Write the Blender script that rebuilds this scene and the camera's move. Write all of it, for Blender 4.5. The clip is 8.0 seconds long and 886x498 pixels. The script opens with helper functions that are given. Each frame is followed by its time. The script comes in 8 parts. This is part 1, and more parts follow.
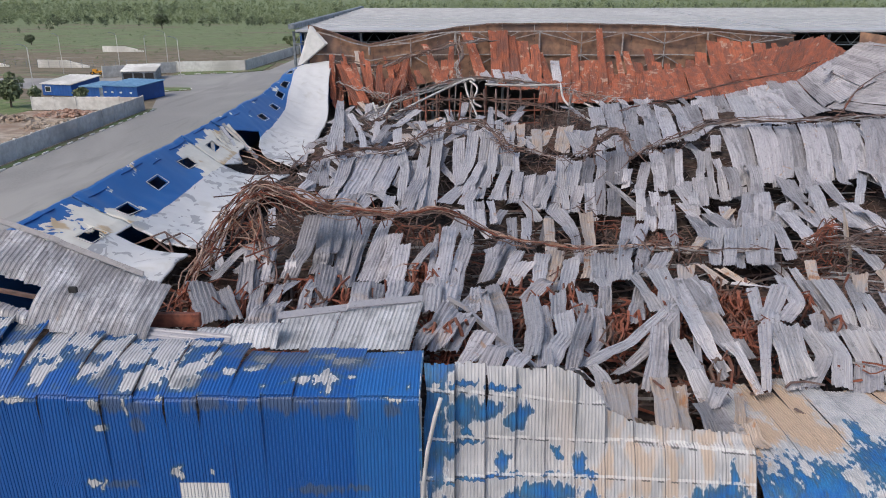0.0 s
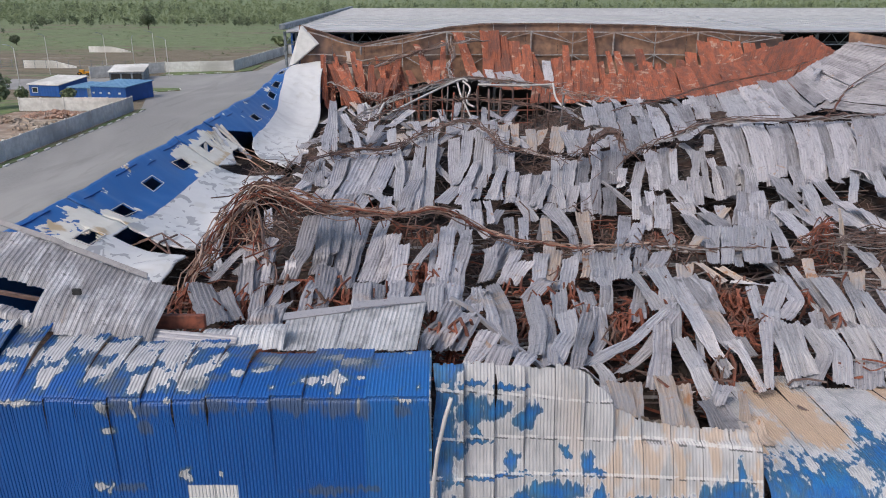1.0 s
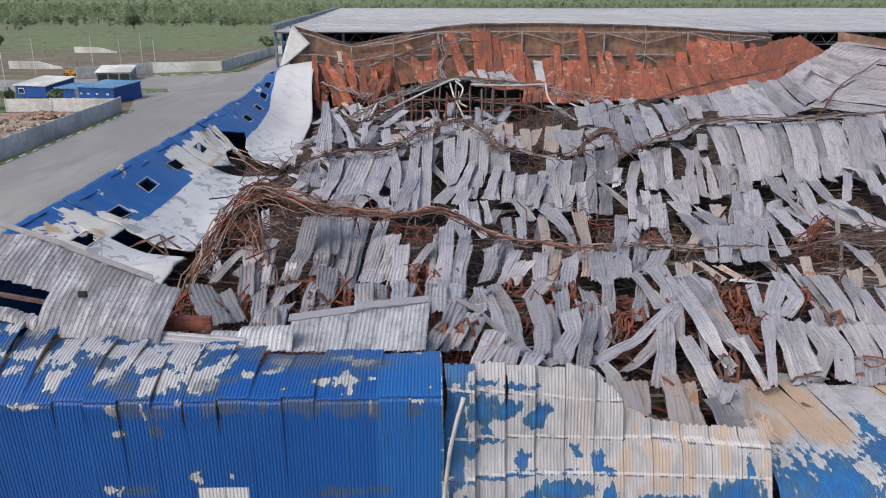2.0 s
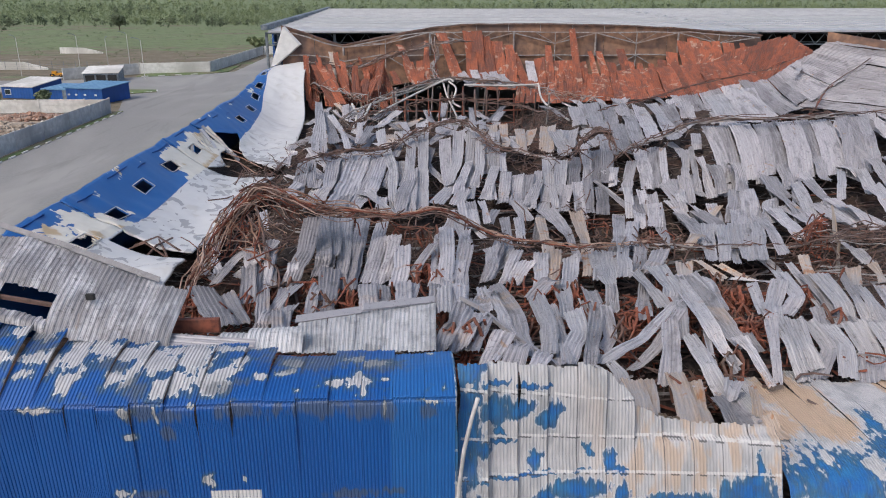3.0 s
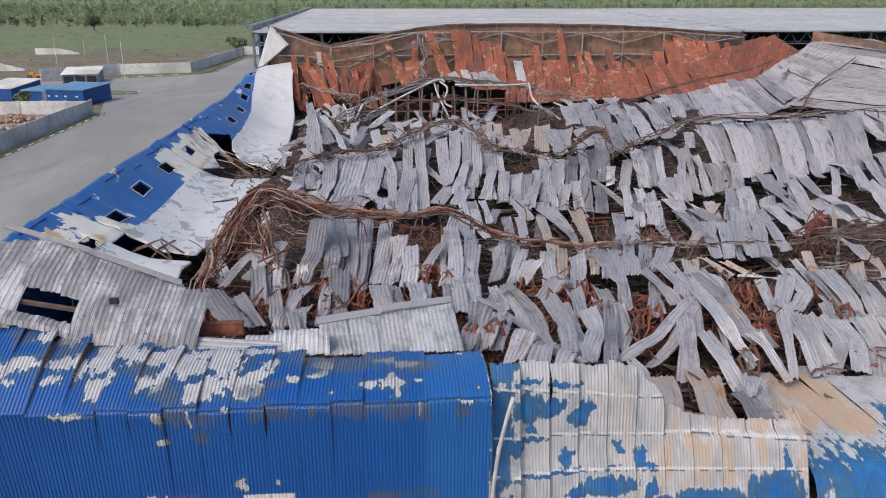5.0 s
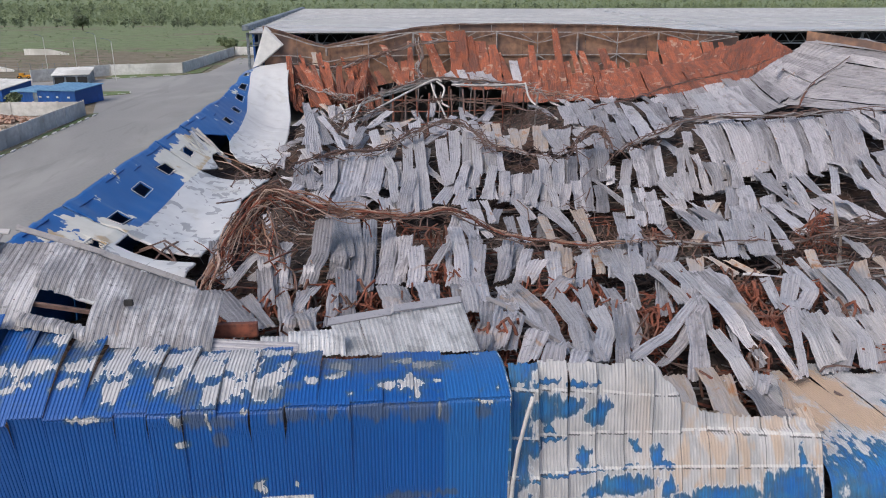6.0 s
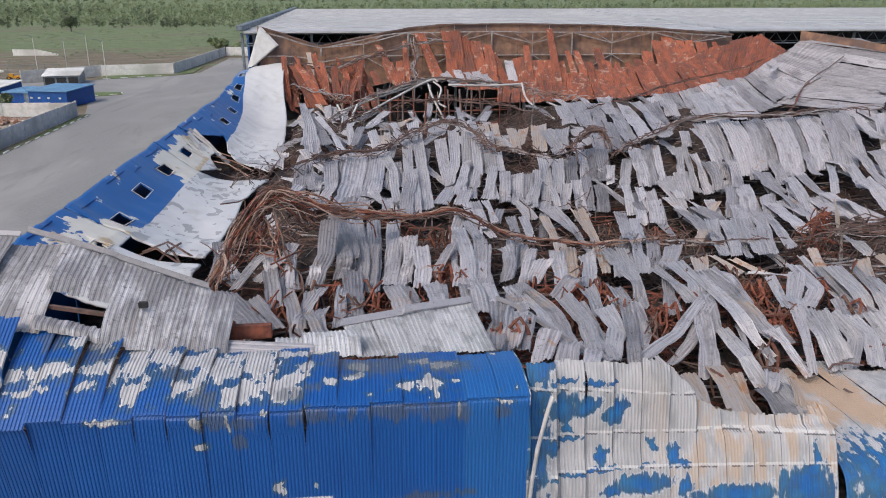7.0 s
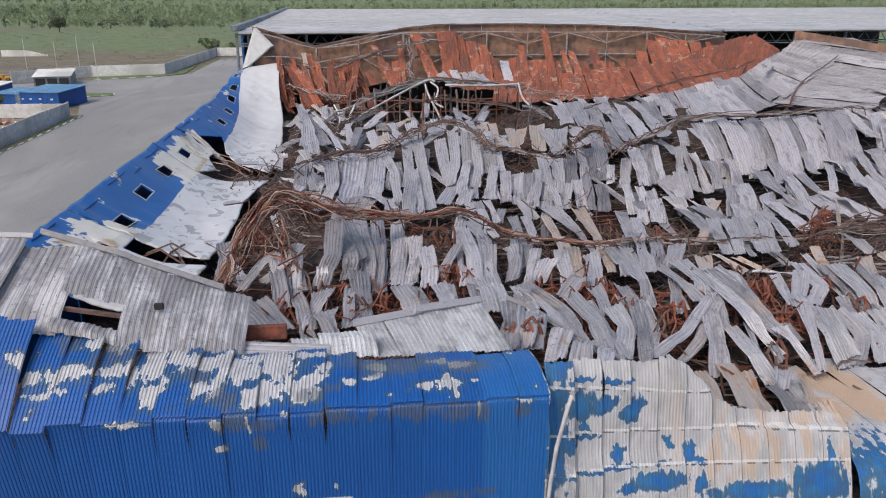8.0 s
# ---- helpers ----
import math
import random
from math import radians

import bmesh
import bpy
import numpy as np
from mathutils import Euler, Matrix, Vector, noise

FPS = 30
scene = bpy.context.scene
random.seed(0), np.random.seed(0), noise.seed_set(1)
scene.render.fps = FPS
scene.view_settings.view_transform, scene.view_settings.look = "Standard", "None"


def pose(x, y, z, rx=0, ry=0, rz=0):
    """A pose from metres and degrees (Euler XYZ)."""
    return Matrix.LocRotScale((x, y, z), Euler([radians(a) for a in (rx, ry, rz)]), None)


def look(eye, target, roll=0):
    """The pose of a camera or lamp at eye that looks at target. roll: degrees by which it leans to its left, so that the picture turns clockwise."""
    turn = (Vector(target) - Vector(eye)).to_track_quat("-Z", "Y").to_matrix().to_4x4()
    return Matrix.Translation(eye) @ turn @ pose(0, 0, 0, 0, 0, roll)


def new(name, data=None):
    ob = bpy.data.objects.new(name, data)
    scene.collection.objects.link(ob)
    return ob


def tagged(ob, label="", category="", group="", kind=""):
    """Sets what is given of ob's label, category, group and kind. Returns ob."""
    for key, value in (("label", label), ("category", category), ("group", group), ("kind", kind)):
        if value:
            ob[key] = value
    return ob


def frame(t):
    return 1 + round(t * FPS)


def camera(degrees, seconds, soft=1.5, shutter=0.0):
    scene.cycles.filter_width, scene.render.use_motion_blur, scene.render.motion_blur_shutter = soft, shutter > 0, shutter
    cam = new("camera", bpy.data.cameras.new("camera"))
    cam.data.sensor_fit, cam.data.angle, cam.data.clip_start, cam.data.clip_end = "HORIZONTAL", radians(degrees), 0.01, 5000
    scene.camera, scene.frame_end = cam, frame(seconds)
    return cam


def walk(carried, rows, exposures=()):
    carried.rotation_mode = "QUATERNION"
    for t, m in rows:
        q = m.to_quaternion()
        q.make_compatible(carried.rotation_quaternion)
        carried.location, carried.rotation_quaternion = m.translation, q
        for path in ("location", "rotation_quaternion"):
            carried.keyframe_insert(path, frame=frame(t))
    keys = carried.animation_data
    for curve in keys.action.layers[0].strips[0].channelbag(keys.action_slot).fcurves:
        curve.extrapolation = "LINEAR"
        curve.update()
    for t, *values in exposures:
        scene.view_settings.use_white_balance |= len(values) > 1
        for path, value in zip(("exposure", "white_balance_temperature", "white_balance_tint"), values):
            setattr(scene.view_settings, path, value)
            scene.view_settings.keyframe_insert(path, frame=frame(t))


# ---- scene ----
cam = camera(60.8, 8.0, 1.0)
METRES, EYE, TILT, LEAN, TURN = 6.2, 19.2, -18.9, 0.0, 0.8
ROWS = [
    (0.0, 0.0, 0.0, 0.0, 0.0, 0.0, -0.0),
    (0.5, -0.0477, 0.0006, -0.0004, -0.43, 0.01, 0.14),
    (1.0, -0.1004, 0.0018, -0.0008, -0.91, 0.01, 0.28),
    (1.5, -0.1558, 0.0029, -0.0006, -1.39, 0.01, 0.43),
    (3.0, -0.3347, 0.0095, 0.0016, -2.83, 0.02, 0.9),
    (3.5, -0.398, 0.0129, 0.0027, -3.29, 0.02, 1.05),
    (4.0, -0.4618, 0.0167, 0.0043, -3.71, 0.01, 1.2),
    (4.5, -0.5271, 0.0212, 0.0057, -4.1, -0.0, 1.33),
    (6.0, -0.7276, 0.0409, 0.0114, -5.23, -0.03, 1.73),
    (6.5, -0.7945, 0.0478, 0.0137, -5.61, -0.03, 1.87),
    (7.0, -0.8619, 0.0544, 0.0164, -5.99, -0.05, 2.0),
    (7.5, -0.9292, 0.0614, 0.0184, -6.36, -0.06, 2.14),
    (8.0, -0.9972, 0.063, 0.0205, -6.74, -0.07, 2.28),
]
walk(cam, [(t, pose(0, 0, EYE, TILT, LEAN, TURN) @ pose(METRES * x, METRES * y, METRES * z, 90 + pitch, roll, yaw)) for t, x, y, z, yaw, pitch, roll in ROWS])

# ---- light: bright hazy sky, veiled sun from behind the camera's left ----
SUN_UP, SUN_FROM = 50.0, 222.0     # elevation; compass bearing in degrees, 0 is +y, clockwise
world = bpy.data.worlds.new("sky")
scene.world = world
world.use_nodes = True
wn = world.node_tree
sky = wn.nodes.new("ShaderNodeTexSky")
sky.sky_type, sky.sun_disc = "NISHITA", False
sky.sun_elevation, sky.sun_rotation = radians(SUN_UP), radians(SUN_FROM)
sky.air_density, sky.dust_density = 1.0, 3.6
background = wn.nodes["Background"]
background.inputs["Strength"].default_value = 0.15
wn.links.new(sky.outputs["Color"], background.inputs["Color"])
sun_data = bpy.data.lights.new("sun", "SUN")
sun_data.energy, sun_data.angle, sun_data.color = 0.98, radians(12), (1.0, 0.96, 0.9)
sun = new("sun", sun_data)
a, e = radians(SUN_FROM), radians(SUN_UP)
sun.matrix_world = look(Vector((math.sin(a) * math.cos(e), math.cos(a) * math.cos(e), math.sin(e))) * 100, (0, 0, 0))
scene.view_settings.exposure = 0.42

# ---- materials ----
rng = random.Random(7)


def material(name, rough=0.8, metal=0.0):
    m = bpy.data.materials.new(name)
    m.use_nodes = True
    b = m.node_tree.nodes["Principled BSDF"]
    b.inputs["Roughness"].default_value, b.inputs["Metallic"].default_value = rough, metal
    return m, m.node_tree, b


def node(nt, kind, settings=None, **sockets):
    n = nt.nodes.new("ShaderNode" + kind)
    settings = settings or {}
    if "operation" in settings:
        n.operation = settings["operation"]
    if "use_clamp" in settings:
        n.use_clamp = settings["use_clamp"]
    if "interpolation_type" in settings:
        n.interpolation_type = settings["interpolation_type"]
    if "data_type" in settings:
        n.data_type = settings["data_type"]
    for key, value in sockets.items():
        plug(nt, n.inputs[int(key[1:])] if key[0] == "i" and key[1:].isdigit() else n.inputs[key.replace("_", " ")], value)
    return n


def plug(nt, socket, value):
    if isinstance(value, bpy.types.NodeSocket):
        nt.links.new(value, socket)
    else:
        socket.default_value = value


def sums(nt, op, a, b=0.0, clamp=False):
    return node(nt, "Math", {"operation": op, "use_clamp": clamp}, i0=a, i1=b).outputs[0]


def step(nt, value, low, high):
    """0 below low, 1 above high, smooth between."""
    return node(nt, "MapRange", {"interpolation_type": "SMOOTHSTEP"}, Value=value, From_Min=low, From_Max=high).outputs["Result"]


def blend(nt, factor, one, two):
    n = node(nt, "Mix", {"data_type": "RGBA"})
    plug(nt, n.inputs[0], factor)
    plug(nt, n.inputs[6], one if isinstance(one, bpy.types.NodeSocket) else (*one, 1))
    plug(nt, n.inputs[7], two if isinstance(two, bpy.types.NodeSocket) else (*two, 1))
    return n.outputs[2]


def grain(nt, scale, vector=None, detail=5.0, stretch=None, distortion=0.0, rough=0.55):
    if vector is None:
        vector = node(nt, "NewGeometry").outputs["Position"]
    if stretch:
        vector = node(nt, "Mapping", None, Vector=vector, Scale=stretch).outputs[0]
    return node(nt, "TexNoise", None, Vector=vector, Scale=scale, Detail=detail, Distortion=distortion, Roughness=rough).outputs["Fac"]


def relief(nt, bsdf, height, strength=0.3, distance=0.02):
    plug(nt, bsdf.inputs["Normal"], node(nt, "Bump", None, Height=height, Strength=strength, Distance=distance).outputs[0])


def rough_surface(name, dark, light, scale, rough=0.85, bump=0.4, depth=0.03, metal=0.0, stain=None, stain_scale=0.15):
    """Mottled surface: grain between two colours, and broad stains of a third."""
    m, nt, b = material(name, rough, metal)
    fine, broad = grain(nt, scale), grain(nt, stain_scale, detail=3.0)
    c = blend(nt, step(nt, fine, 0.3, 0.7), dark, light)
    c = blend(nt, step(nt, broad, 0.45, 0.7), c, stain or dark)
    plug(nt, b.inputs["Base Color"], c)
    relief(nt, b, fine, bump, depth)
    return m


def sheet_metal(name, base, scorch, rust, scorch_at, rust_at, rough=0.5, metal=0.25, spread=0.3, heat=0.0):
    """Burnt corrugated steel: streaks along the sheet, part staining and part painted rib shading, soot clouds, rust,
    each sheet of its own brightness.
    """
    m, nt, b = material(name, rough, metal)
    uv = node(nt, "UVMap").outputs[0]
    place = node(nt, "NewGeometry").outputs["Position"]
    chance = node(nt, "ObjectInfo").outputs["Random"]
    own = node(nt, "VectorMath", {"operation": "ADD"}, i0=uv, i1=sums(nt, "MULTIPLY", chance, 61.0)).outputs[0]
    # streaked metal, its contrast raised to paint shade along the ribs
    streak = grain(nt, 1.0, own, 5.0, (12.0, 0.45, 1.0), 0.0, 0.65)
    cloud = grain(nt, 0.8, own, 5.0, (1.6, 0.55, 1.0), 0.5)
    speck = grain(nt, 5.0, place, 5.0)
    # finer lines paint the ribs' dark and light sides into the tone
    rib_shade = grain(nt, 1.0, own, 3.0, (34.0, 0.7, 1.0), 0.0, 0.6)
    tone = sums(nt, "ADD", sums(nt, "MULTIPLY", chance, spread), sums(nt, "MULTIPLY", streak, 1.1))
    tone = sums(nt, "ADD", sums(nt, "ADD", tone, sums(nt, "MULTIPLY", rib_shade, 0.7)), 0.05 - spread / 2)
    c = node(nt, "VectorMath", {"operation": "SCALE"}, i0=(*base,))
    plug(nt, c.inputs["Scale"], tone)
    soot = step(nt, sums(nt, "ADD", cloud, sums(nt, "MULTIPLY", speck, 0.15)), scorch_at, scorch_at + 0.2)
    c = blend(nt, sums(nt, "MULTIPLY", soot, 0.6), c.outputs[0], scorch)
    mark = grain(nt, 4.6, place, 6.0, None, 0.3, 0.75)
    c = blend(nt, sums(nt, "MULTIPLY", step(nt, mark, 0.545, 0.67), 0.7), c, scorch)
    old = grain(nt, 0.8, place, 6.0, distortion=1.0)
    c = blend(nt, sums(nt, "MULTIPLY", step(nt, sums(nt, "ADD", old, sums(nt, "MULTIPLY", chance, 0.08)), rust_at, rust_at + 0.08), 0.8), c, rust)
    if heat:
        # heat tints in broad drifts over the nearer half of the hall
        depth_in = node(nt, "SeparateXYZ", None, Vector=place).outputs[1]
        drift = sums(nt, "MULTIPLY", step(nt, grain(nt, 0.42, place, 4.0, None, 0.6), 0.55, 0.68), sums(nt, "SUBTRACT", 1.0, step(nt, depth_in, 38.0, 48.0)))
        c = blend(nt, sums(nt, "MULTIPLY", drift, heat), c, (0.40, 0.30, 0.225))
    plug(nt, b.inputs["Base Color"], c)
    plug(nt, b.inputs["Roughness"], sums(nt, "ADD", sums(nt, "MULTIPLY", speck, 0.3), rough - 0.12))
    dent = grain(nt, 2.2, place, 6.0, None, 0.4, 0.65)
    relief(nt, b, sums(nt, "ADD", sums(nt, "MULTIPLY", speck, 0.6), sums(nt, "MULTIPLY", dent, 1.6)), 0.55, 0.05)
    return m


GREY = sheet_metal("burnt_galvanised_steel", (0.37, 0.353, 0.369), (0.098, 0.092, 0.096), (0.36, 0.22, 0.13), 0.575, 0.70, 0.5, 0.25, 0.6, 0.6)
DARK = sheet_metal("sooty_galvanised_steel", (0.225, 0.215, 0.228), (0.06, 0.06, 0.065), (0.24, 0.16, 0.11), 0.58, 0.76)
PALE = sheet_metal("bleached_galvanised_steel", (0.375, 0.361, 0.375), (0.13, 0.125, 0.125), (0.42, 0.3, 0.2), 0.62, 0.74)
SOOTED = sheet_metal("sooted_galvanised_steel", (0.51, 0.495, 0.505), (0.085, 0.077, 0.076), (0.34, 0.26, 0.2), 0.41, 0.72, 0.5, 0.2, 0.2)
WHITENED = sheet_metal("ash_whitened_steel", (0.56, 0.545, 0.54), (0.2, 0.19, 0.19), (0.40, 0.30, 0.22), 0.52, 0.78, 0.55, 0.15, 0.2)
# near-black wall colour for the shade deep inside the far bay
SHADEWALL = rough_surface("interior_shade_wall", (0.012, 0.012, 0.013), (0.035, 0.034, 0.036), 0.8, 0.9)
TAN = sheet_metal("heat_browned_steel", (0.44, 0.345, 0.275), (0.36, 0.355, 0.365), (0.36, 0.16, 0.06), 0.5, 0.62)
ORANGE = sheet_metal("rusted_orange_steel", (0.275, 0.081, 0.041), (0.085, 0.045, 0.038), (0.36, 0.25, 0.19), 0.49, 0.63, 0.85, 0.0, 0.6)
RUST = rough_surface("red_rust", (0.095, 0.031, 0.022), (0.25, 0.078, 0.045), 3.0, 0.9, 0.5, 0.01, stain=(0.11, 0.075, 0.06), stain_scale=0.4)
BROWN = rough_surface("brown_rust", (0.06, 0.038, 0.033), (0.17, 0.10, 0.08), 2.5, 0.85, 0.5, 0.01, stain=(0.13, 0.10, 0.095), stain_scale=0.35)
ASHY = rough_surface("ash_coated_steel", (0.16, 0.148, 0.145), (0.34, 0.32, 0.32), 2.5, 0.8, 0.4, 0.01, stain=(0.22, 0.15, 0.12), stain_scale=0.4)
BED = rough_surface("charred_rubble", (0.014, 0.011, 0.010), (0.075, 0.055, 0.047), 2.4, 0.95, 0.9, 0.2, stain=(0.06, 0.03, 0.02), stain_scale=0.25)
BROWNWALL = rough_surface("heat_browned_panel", (0.13, 0.08, 0.06), (0.30, 0.165, 0.105), 0.9, 0.85, 0.3, 0.02, stain=(0.10, 0.07, 0.065), stain_scale=0.22)
ROOFING = rough_surface("pale_roof_membrane", (0.33, 0.335, 0.35), (0.41, 0.415, 0.43), 0.6, 0.65, 0.1, 0.02, stain=(0.33, 0.335, 0.35), stain_scale=0.05)
STEEL = rough_surface("grey_painted_steel", (0.10, 0.12, 0.14), (0.24, 0.27, 0.3), 1.5, 0.6, 0.2, 0.01, metal=0.3)
CONCRETE = rough_surface("weathered_concrete", (0.46, 0.45, 0.43), (0.61, 0.60, 0.575), 1.4, 0.9, 0.2, 0.01, stain=(0.37, 0.36, 0.34), stain_scale=0.2)
WHITEWALL = rough_surface("whitewashed_concrete", (0.55, 0.54, 0.51), (0.7, 0.69, 0.66), 1.2, 0.85, 0.2, 0.02, stain=(0.42, 0.41, 0.38), stain_scale=0.1)
CABINBLUE = rough_surface("blue_cladding", (0.004, 0.06, 0.24), (0.01, 0.085, 0.33), 0.8, 0.5, 0.1, 0.01)
CABINROOF = rough_surface("blue_grey_roofing", (0.10, 0.23, 0.38), (0.17, 0.32, 0.47), 0.5, 0.55, 0.1, 0.01)
LEAF = rough_surface("spring_leaves", (0.115, 0.148, 0.072), (0.185, 0.222, 0.11), 0.35, 0.8, 0.2, 0.05, stain=(0.125, 0.155, 0.09), stain_scale=0.02)
DARKLEAF = rough_surface("dark_leaves", (0.07, 0.088, 0.05), (0.115, 0.14, 0.078), 0.5, 0.8, 0.2, 0.05, stain=(0.06, 0.085, 0.045), stain_scale=0.03)
BARK = rough_surface("bark", (0.05, 0.035, 0.025), (0.13, 0.1, 0.075), 4.0, 0.95)
TANROD = rough_surface("tan_scaled_steel", (0.21, 0.125, 0.095), (0.45, 0.33, 0.27), 2.0, 0.85, 0.4, 0.01, stain=(0.2, 0.1, 0.06), stain_scale=0.5)
CREAM = rough_surface("scorched_cream_cladding", (0.36, 0.34, 0.30), (0.52, 0.50, 0.45), 1.2, 0.6, 0.2, 0.02, stain=(0.26, 0.19, 0.12), stain_scale=0.5)
FLAPWHITE = rough_surface("white_cladding", (0.42, 0.42, 0.42), (0.5, 0.5, 0.495), 1.5, 0.5, 0.1, 0.01)
PIPEWHITE = rough_surface("ash_white_pipe", (0.36, 0.35, 0.345), (0.52, 0.51, 0.5), 2.0, 0.7, 0.2, 0.01, stain=(0.3, 0.27, 0.25), stain_scale=0.5)
YELLOW = rough_surface("yellow_machine_paint", (0.5, 0.22, 0.01), (0.65, 0.32, 0.02), 2.0, 0.5, 0.1, 0.01)
RED = rough_surface("red_machine_paint", (0.35, 0.03, 0.02), (0.5, 0.06, 0.04), 2.0, 0.5, 0.1, 0.01)
RUBBER = rough_surface("black_rubber", (0.015, 0.015, 0.016), (0.03, 0.03, 0.03), 6.0, 0.9, 0.2, 0.01)
GLASS, _, gb = material("dark_window_glass", 0.08)
gb.inputs["Base Color"].default_value = (0.03, 0.04, 0.045, 1)


# places where the fire took the paint off, left it, or sooted it: centre and reach, along the wall and up it (on the folded crown and the slab: inwards)
CROWN_BARE_A = (
    (-13.56, 20.76, 0.42, 0.28), (-13.01, 21.03, 0.22, 0.53), (-12.48, 21.68, 0.40, 0.98), (-12.31, 20.24, 0.33, 0.44), (-11.81, 21.84, 0.36, 1.13), (-11.07, 21.30, 0.46, 0.48),
    (-10.10, 21.39, 0.82, 0.79), (-8.88, 21.24, 0.60, 0.94), (-11.13, 20.07, 0.23, 0.39), (-10.60, 20.32, 0.27, 0.65), (-9.32, 20.01, 0.58, 0.46), (-8.24, 20.16, 0.61, 0.51),
    (-7.79, 20.47, 0.37, 0.49), (-7.57, 21.14, 0.30, 0.31), (-8.62, 22.06, 1.58, 0.22),
)
CROWN_BARE_B = (
    (-6.73, 20.17, 0.25, 0.15), (-5.96, 21.29, 0.30, 0.40), (-5.98, 20.59, 0.17, 0.24), (-4.48, 19.99, 0.34, 0.22), (-3.81, 20.14, 0.34, 0.39), (-3.18, 20.48, 0.14, 0.11),
    (-14.75, 20.81, 0.69, 0.28), (-13.67, 20.72, 0.55, 0.18), (-15.77, 20.89, 0.41, 0.20), (-15.37, 20.33, 0.42, 0.13), (-13.63, 20.17, 0.30, 0.15), (-13.97, 21.88, 0.59, 0.34),
    (-14.86, 20.26, 0.21, 0.09), (-16.38, 20.92, 0.20, 0.16), (-3.59, 21.40, 0.71, 0.23),
)
CROWN_SMOKE = (
    (-13.73, 21.43, 0.61, 0.50), (-10.29, 19.88, 0.50, 0.55), (-5.39, 21.46, 1.89, 0.97), (-3.21, 21.24, 1.06, 0.61), (-7.78, 19.99, 0.84, 0.32), (-11.27, 20.62, 0.50, 0.32),
    (-15.09, 21.95, 0.44, 0.42), (-13.66, 21.29, 0.45, 0.35),
)
WALL_BARE = (
    (-12.89, 7.85, 0.47, 0.08), (-10.43, 7.79, 0.20, 0.13), (-10.42, 7.01, 0.15, 0.10), (-9.58, 7.72, 0.07, 0.26), (-1.73, 7.99, 0.30, 0.09), (-3.02, 7.81, 0.05, 0.22),
    (-10.89, 4.95, 0.14, 0.14), (-10.60, 4.93, 0.07, 0.20), (-8.29, 5.42, 0.12, 0.18), (-7.28, 5.39, 0.05, 0.10), (-8.67, 7.92, 0.08, 0.07),
)
WALL_SMOKE = (
    (-10.02, 7.76, 0.58, 0.30), (-9.12, 7.65, 0.53, 0.26), (-7.36, 7.76, 0.80, 0.30), (-4.87, 7.84, 0.96, 0.37), (-3.72, 7.79, 0.56, 0.41), (-2.90, 7.67, 0.36, 0.37),
    (-10.08, 4.96, 0.49, 0.20), (-3.95, 4.83, 0.90, 0.20), (-2.74, 4.91, 0.52, 0.14), (-9.36, 7.08, 0.34, 0.27), (-6.28, 7.83, 0.20, 0.34), (-1.82, 7.67, 0.33, 0.30),
)
EAST_BLUE_A = (
    (-0.60, 6.70, 0.54, 2.46), (0.25, 7.89, 0.45, 0.10), (1.24, 7.72, 0.42, 0.12), (1.88, 7.66, 0.25, 0.08), (0.30, 7.02, 0.49, 0.53), (1.07, 7.00, 0.46, 0.34),
    (2.06, 6.74, 0.32, 0.47), (0.72, 6.36, 0.46, 0.13), (0.00, 5.85, 0.38, 0.30), (1.54, 5.29, 0.32, 0.31), (1.40, 4.97, 2.13, 0.08), (3.91, 5.17, 0.16, 0.41),
    (4.13, 4.94, 0.35, 0.15), (3.38, 5.50, 0.11, 0.24), (2.82, 4.42, 1.06, 0.34), (4.28, 4.29, 0.28, 0.27),
)
EAST_BLUE_B = (
    (8.60, 4.45, 0.46, 0.27), (8.86, 4.76, 0.16, 0.58), (8.40, 4.02, 0.99, 0.65), (-0.52, 8.67, 0.51, 0.65), (0.52, 6.04, 0.53, 0.10), (6.19, 3.89, 1.58, 0.34),
    (1.85, 4.31, 0.53, 0.20),
)
EAST_BARE = (
    (1.07, 6.43, 0.26, 0.20), (0.08, 6.58, 0.12, 0.20), (-0.43, 7.89, 0.10, 0.15), (-0.61, 8.79, 0.27, 0.23), (1.22, 5.48, 0.21, 0.14), (2.46, 5.12, 0.35, 0.20),
)
SLAB_BLUE = (
    (9.36, 19.58, 1.04, 1.10), (11.53, 20.17, 1.95, 1.38), (14.68, 21.10, 1.65, 1.39), (14.23, 22.89, 0.27, 0.78), (16.36, 22.08, 1.14, 1.33),
)
SLAB_BARE = (
    (10.91, 20.99, 0.16, 0.80), (11.49, 20.81, 0.18, 0.48), (12.94, 20.71, 0.29, 0.60), (12.37, 22.02, 0.19, 0.46), (10.40, 20.89, 0.18, 0.49), (12.71, 21.54, 0.26, 0.26),
)
SLAB_TAN = (
    (9.94, 21.60, 0.49, 0.97), (12.33, 24.94, 1.27, 2.46), (12.64, 23.05, 1.09, 1.22), (15.33, 27.06, 1.24, 0.47), (10.86, 23.02, 0.79, 1.07), (16.47, 25.83, 0.54, 0.86),
)


def spots(nt, place, *lists):
    """1 at the middle of the nearest spot, 0 at its edge, negative outside."""
    nearest = None
    for items in lists:
        for cx, cy, rx, ry in items:
            off = node(nt, "VectorMath", {"operation": "SUBTRACT"}, i0=place, i1=(cx, cy, 0.0)).outputs[0]
            far_off = node(nt, "VectorMath", {"operation": "LENGTH"}, i0=node(nt, "VectorMath", {"operation": "DIVIDE"}, i0=off, i1=(rx, ry, 1.0)).outputs[0]).outputs["Value"]
            nearest = far_off if nearest is None else sums(nt, "MINIMUM", nearest, far_off)
    return sums(nt, "SUBTRACT", 1.0, nearest)


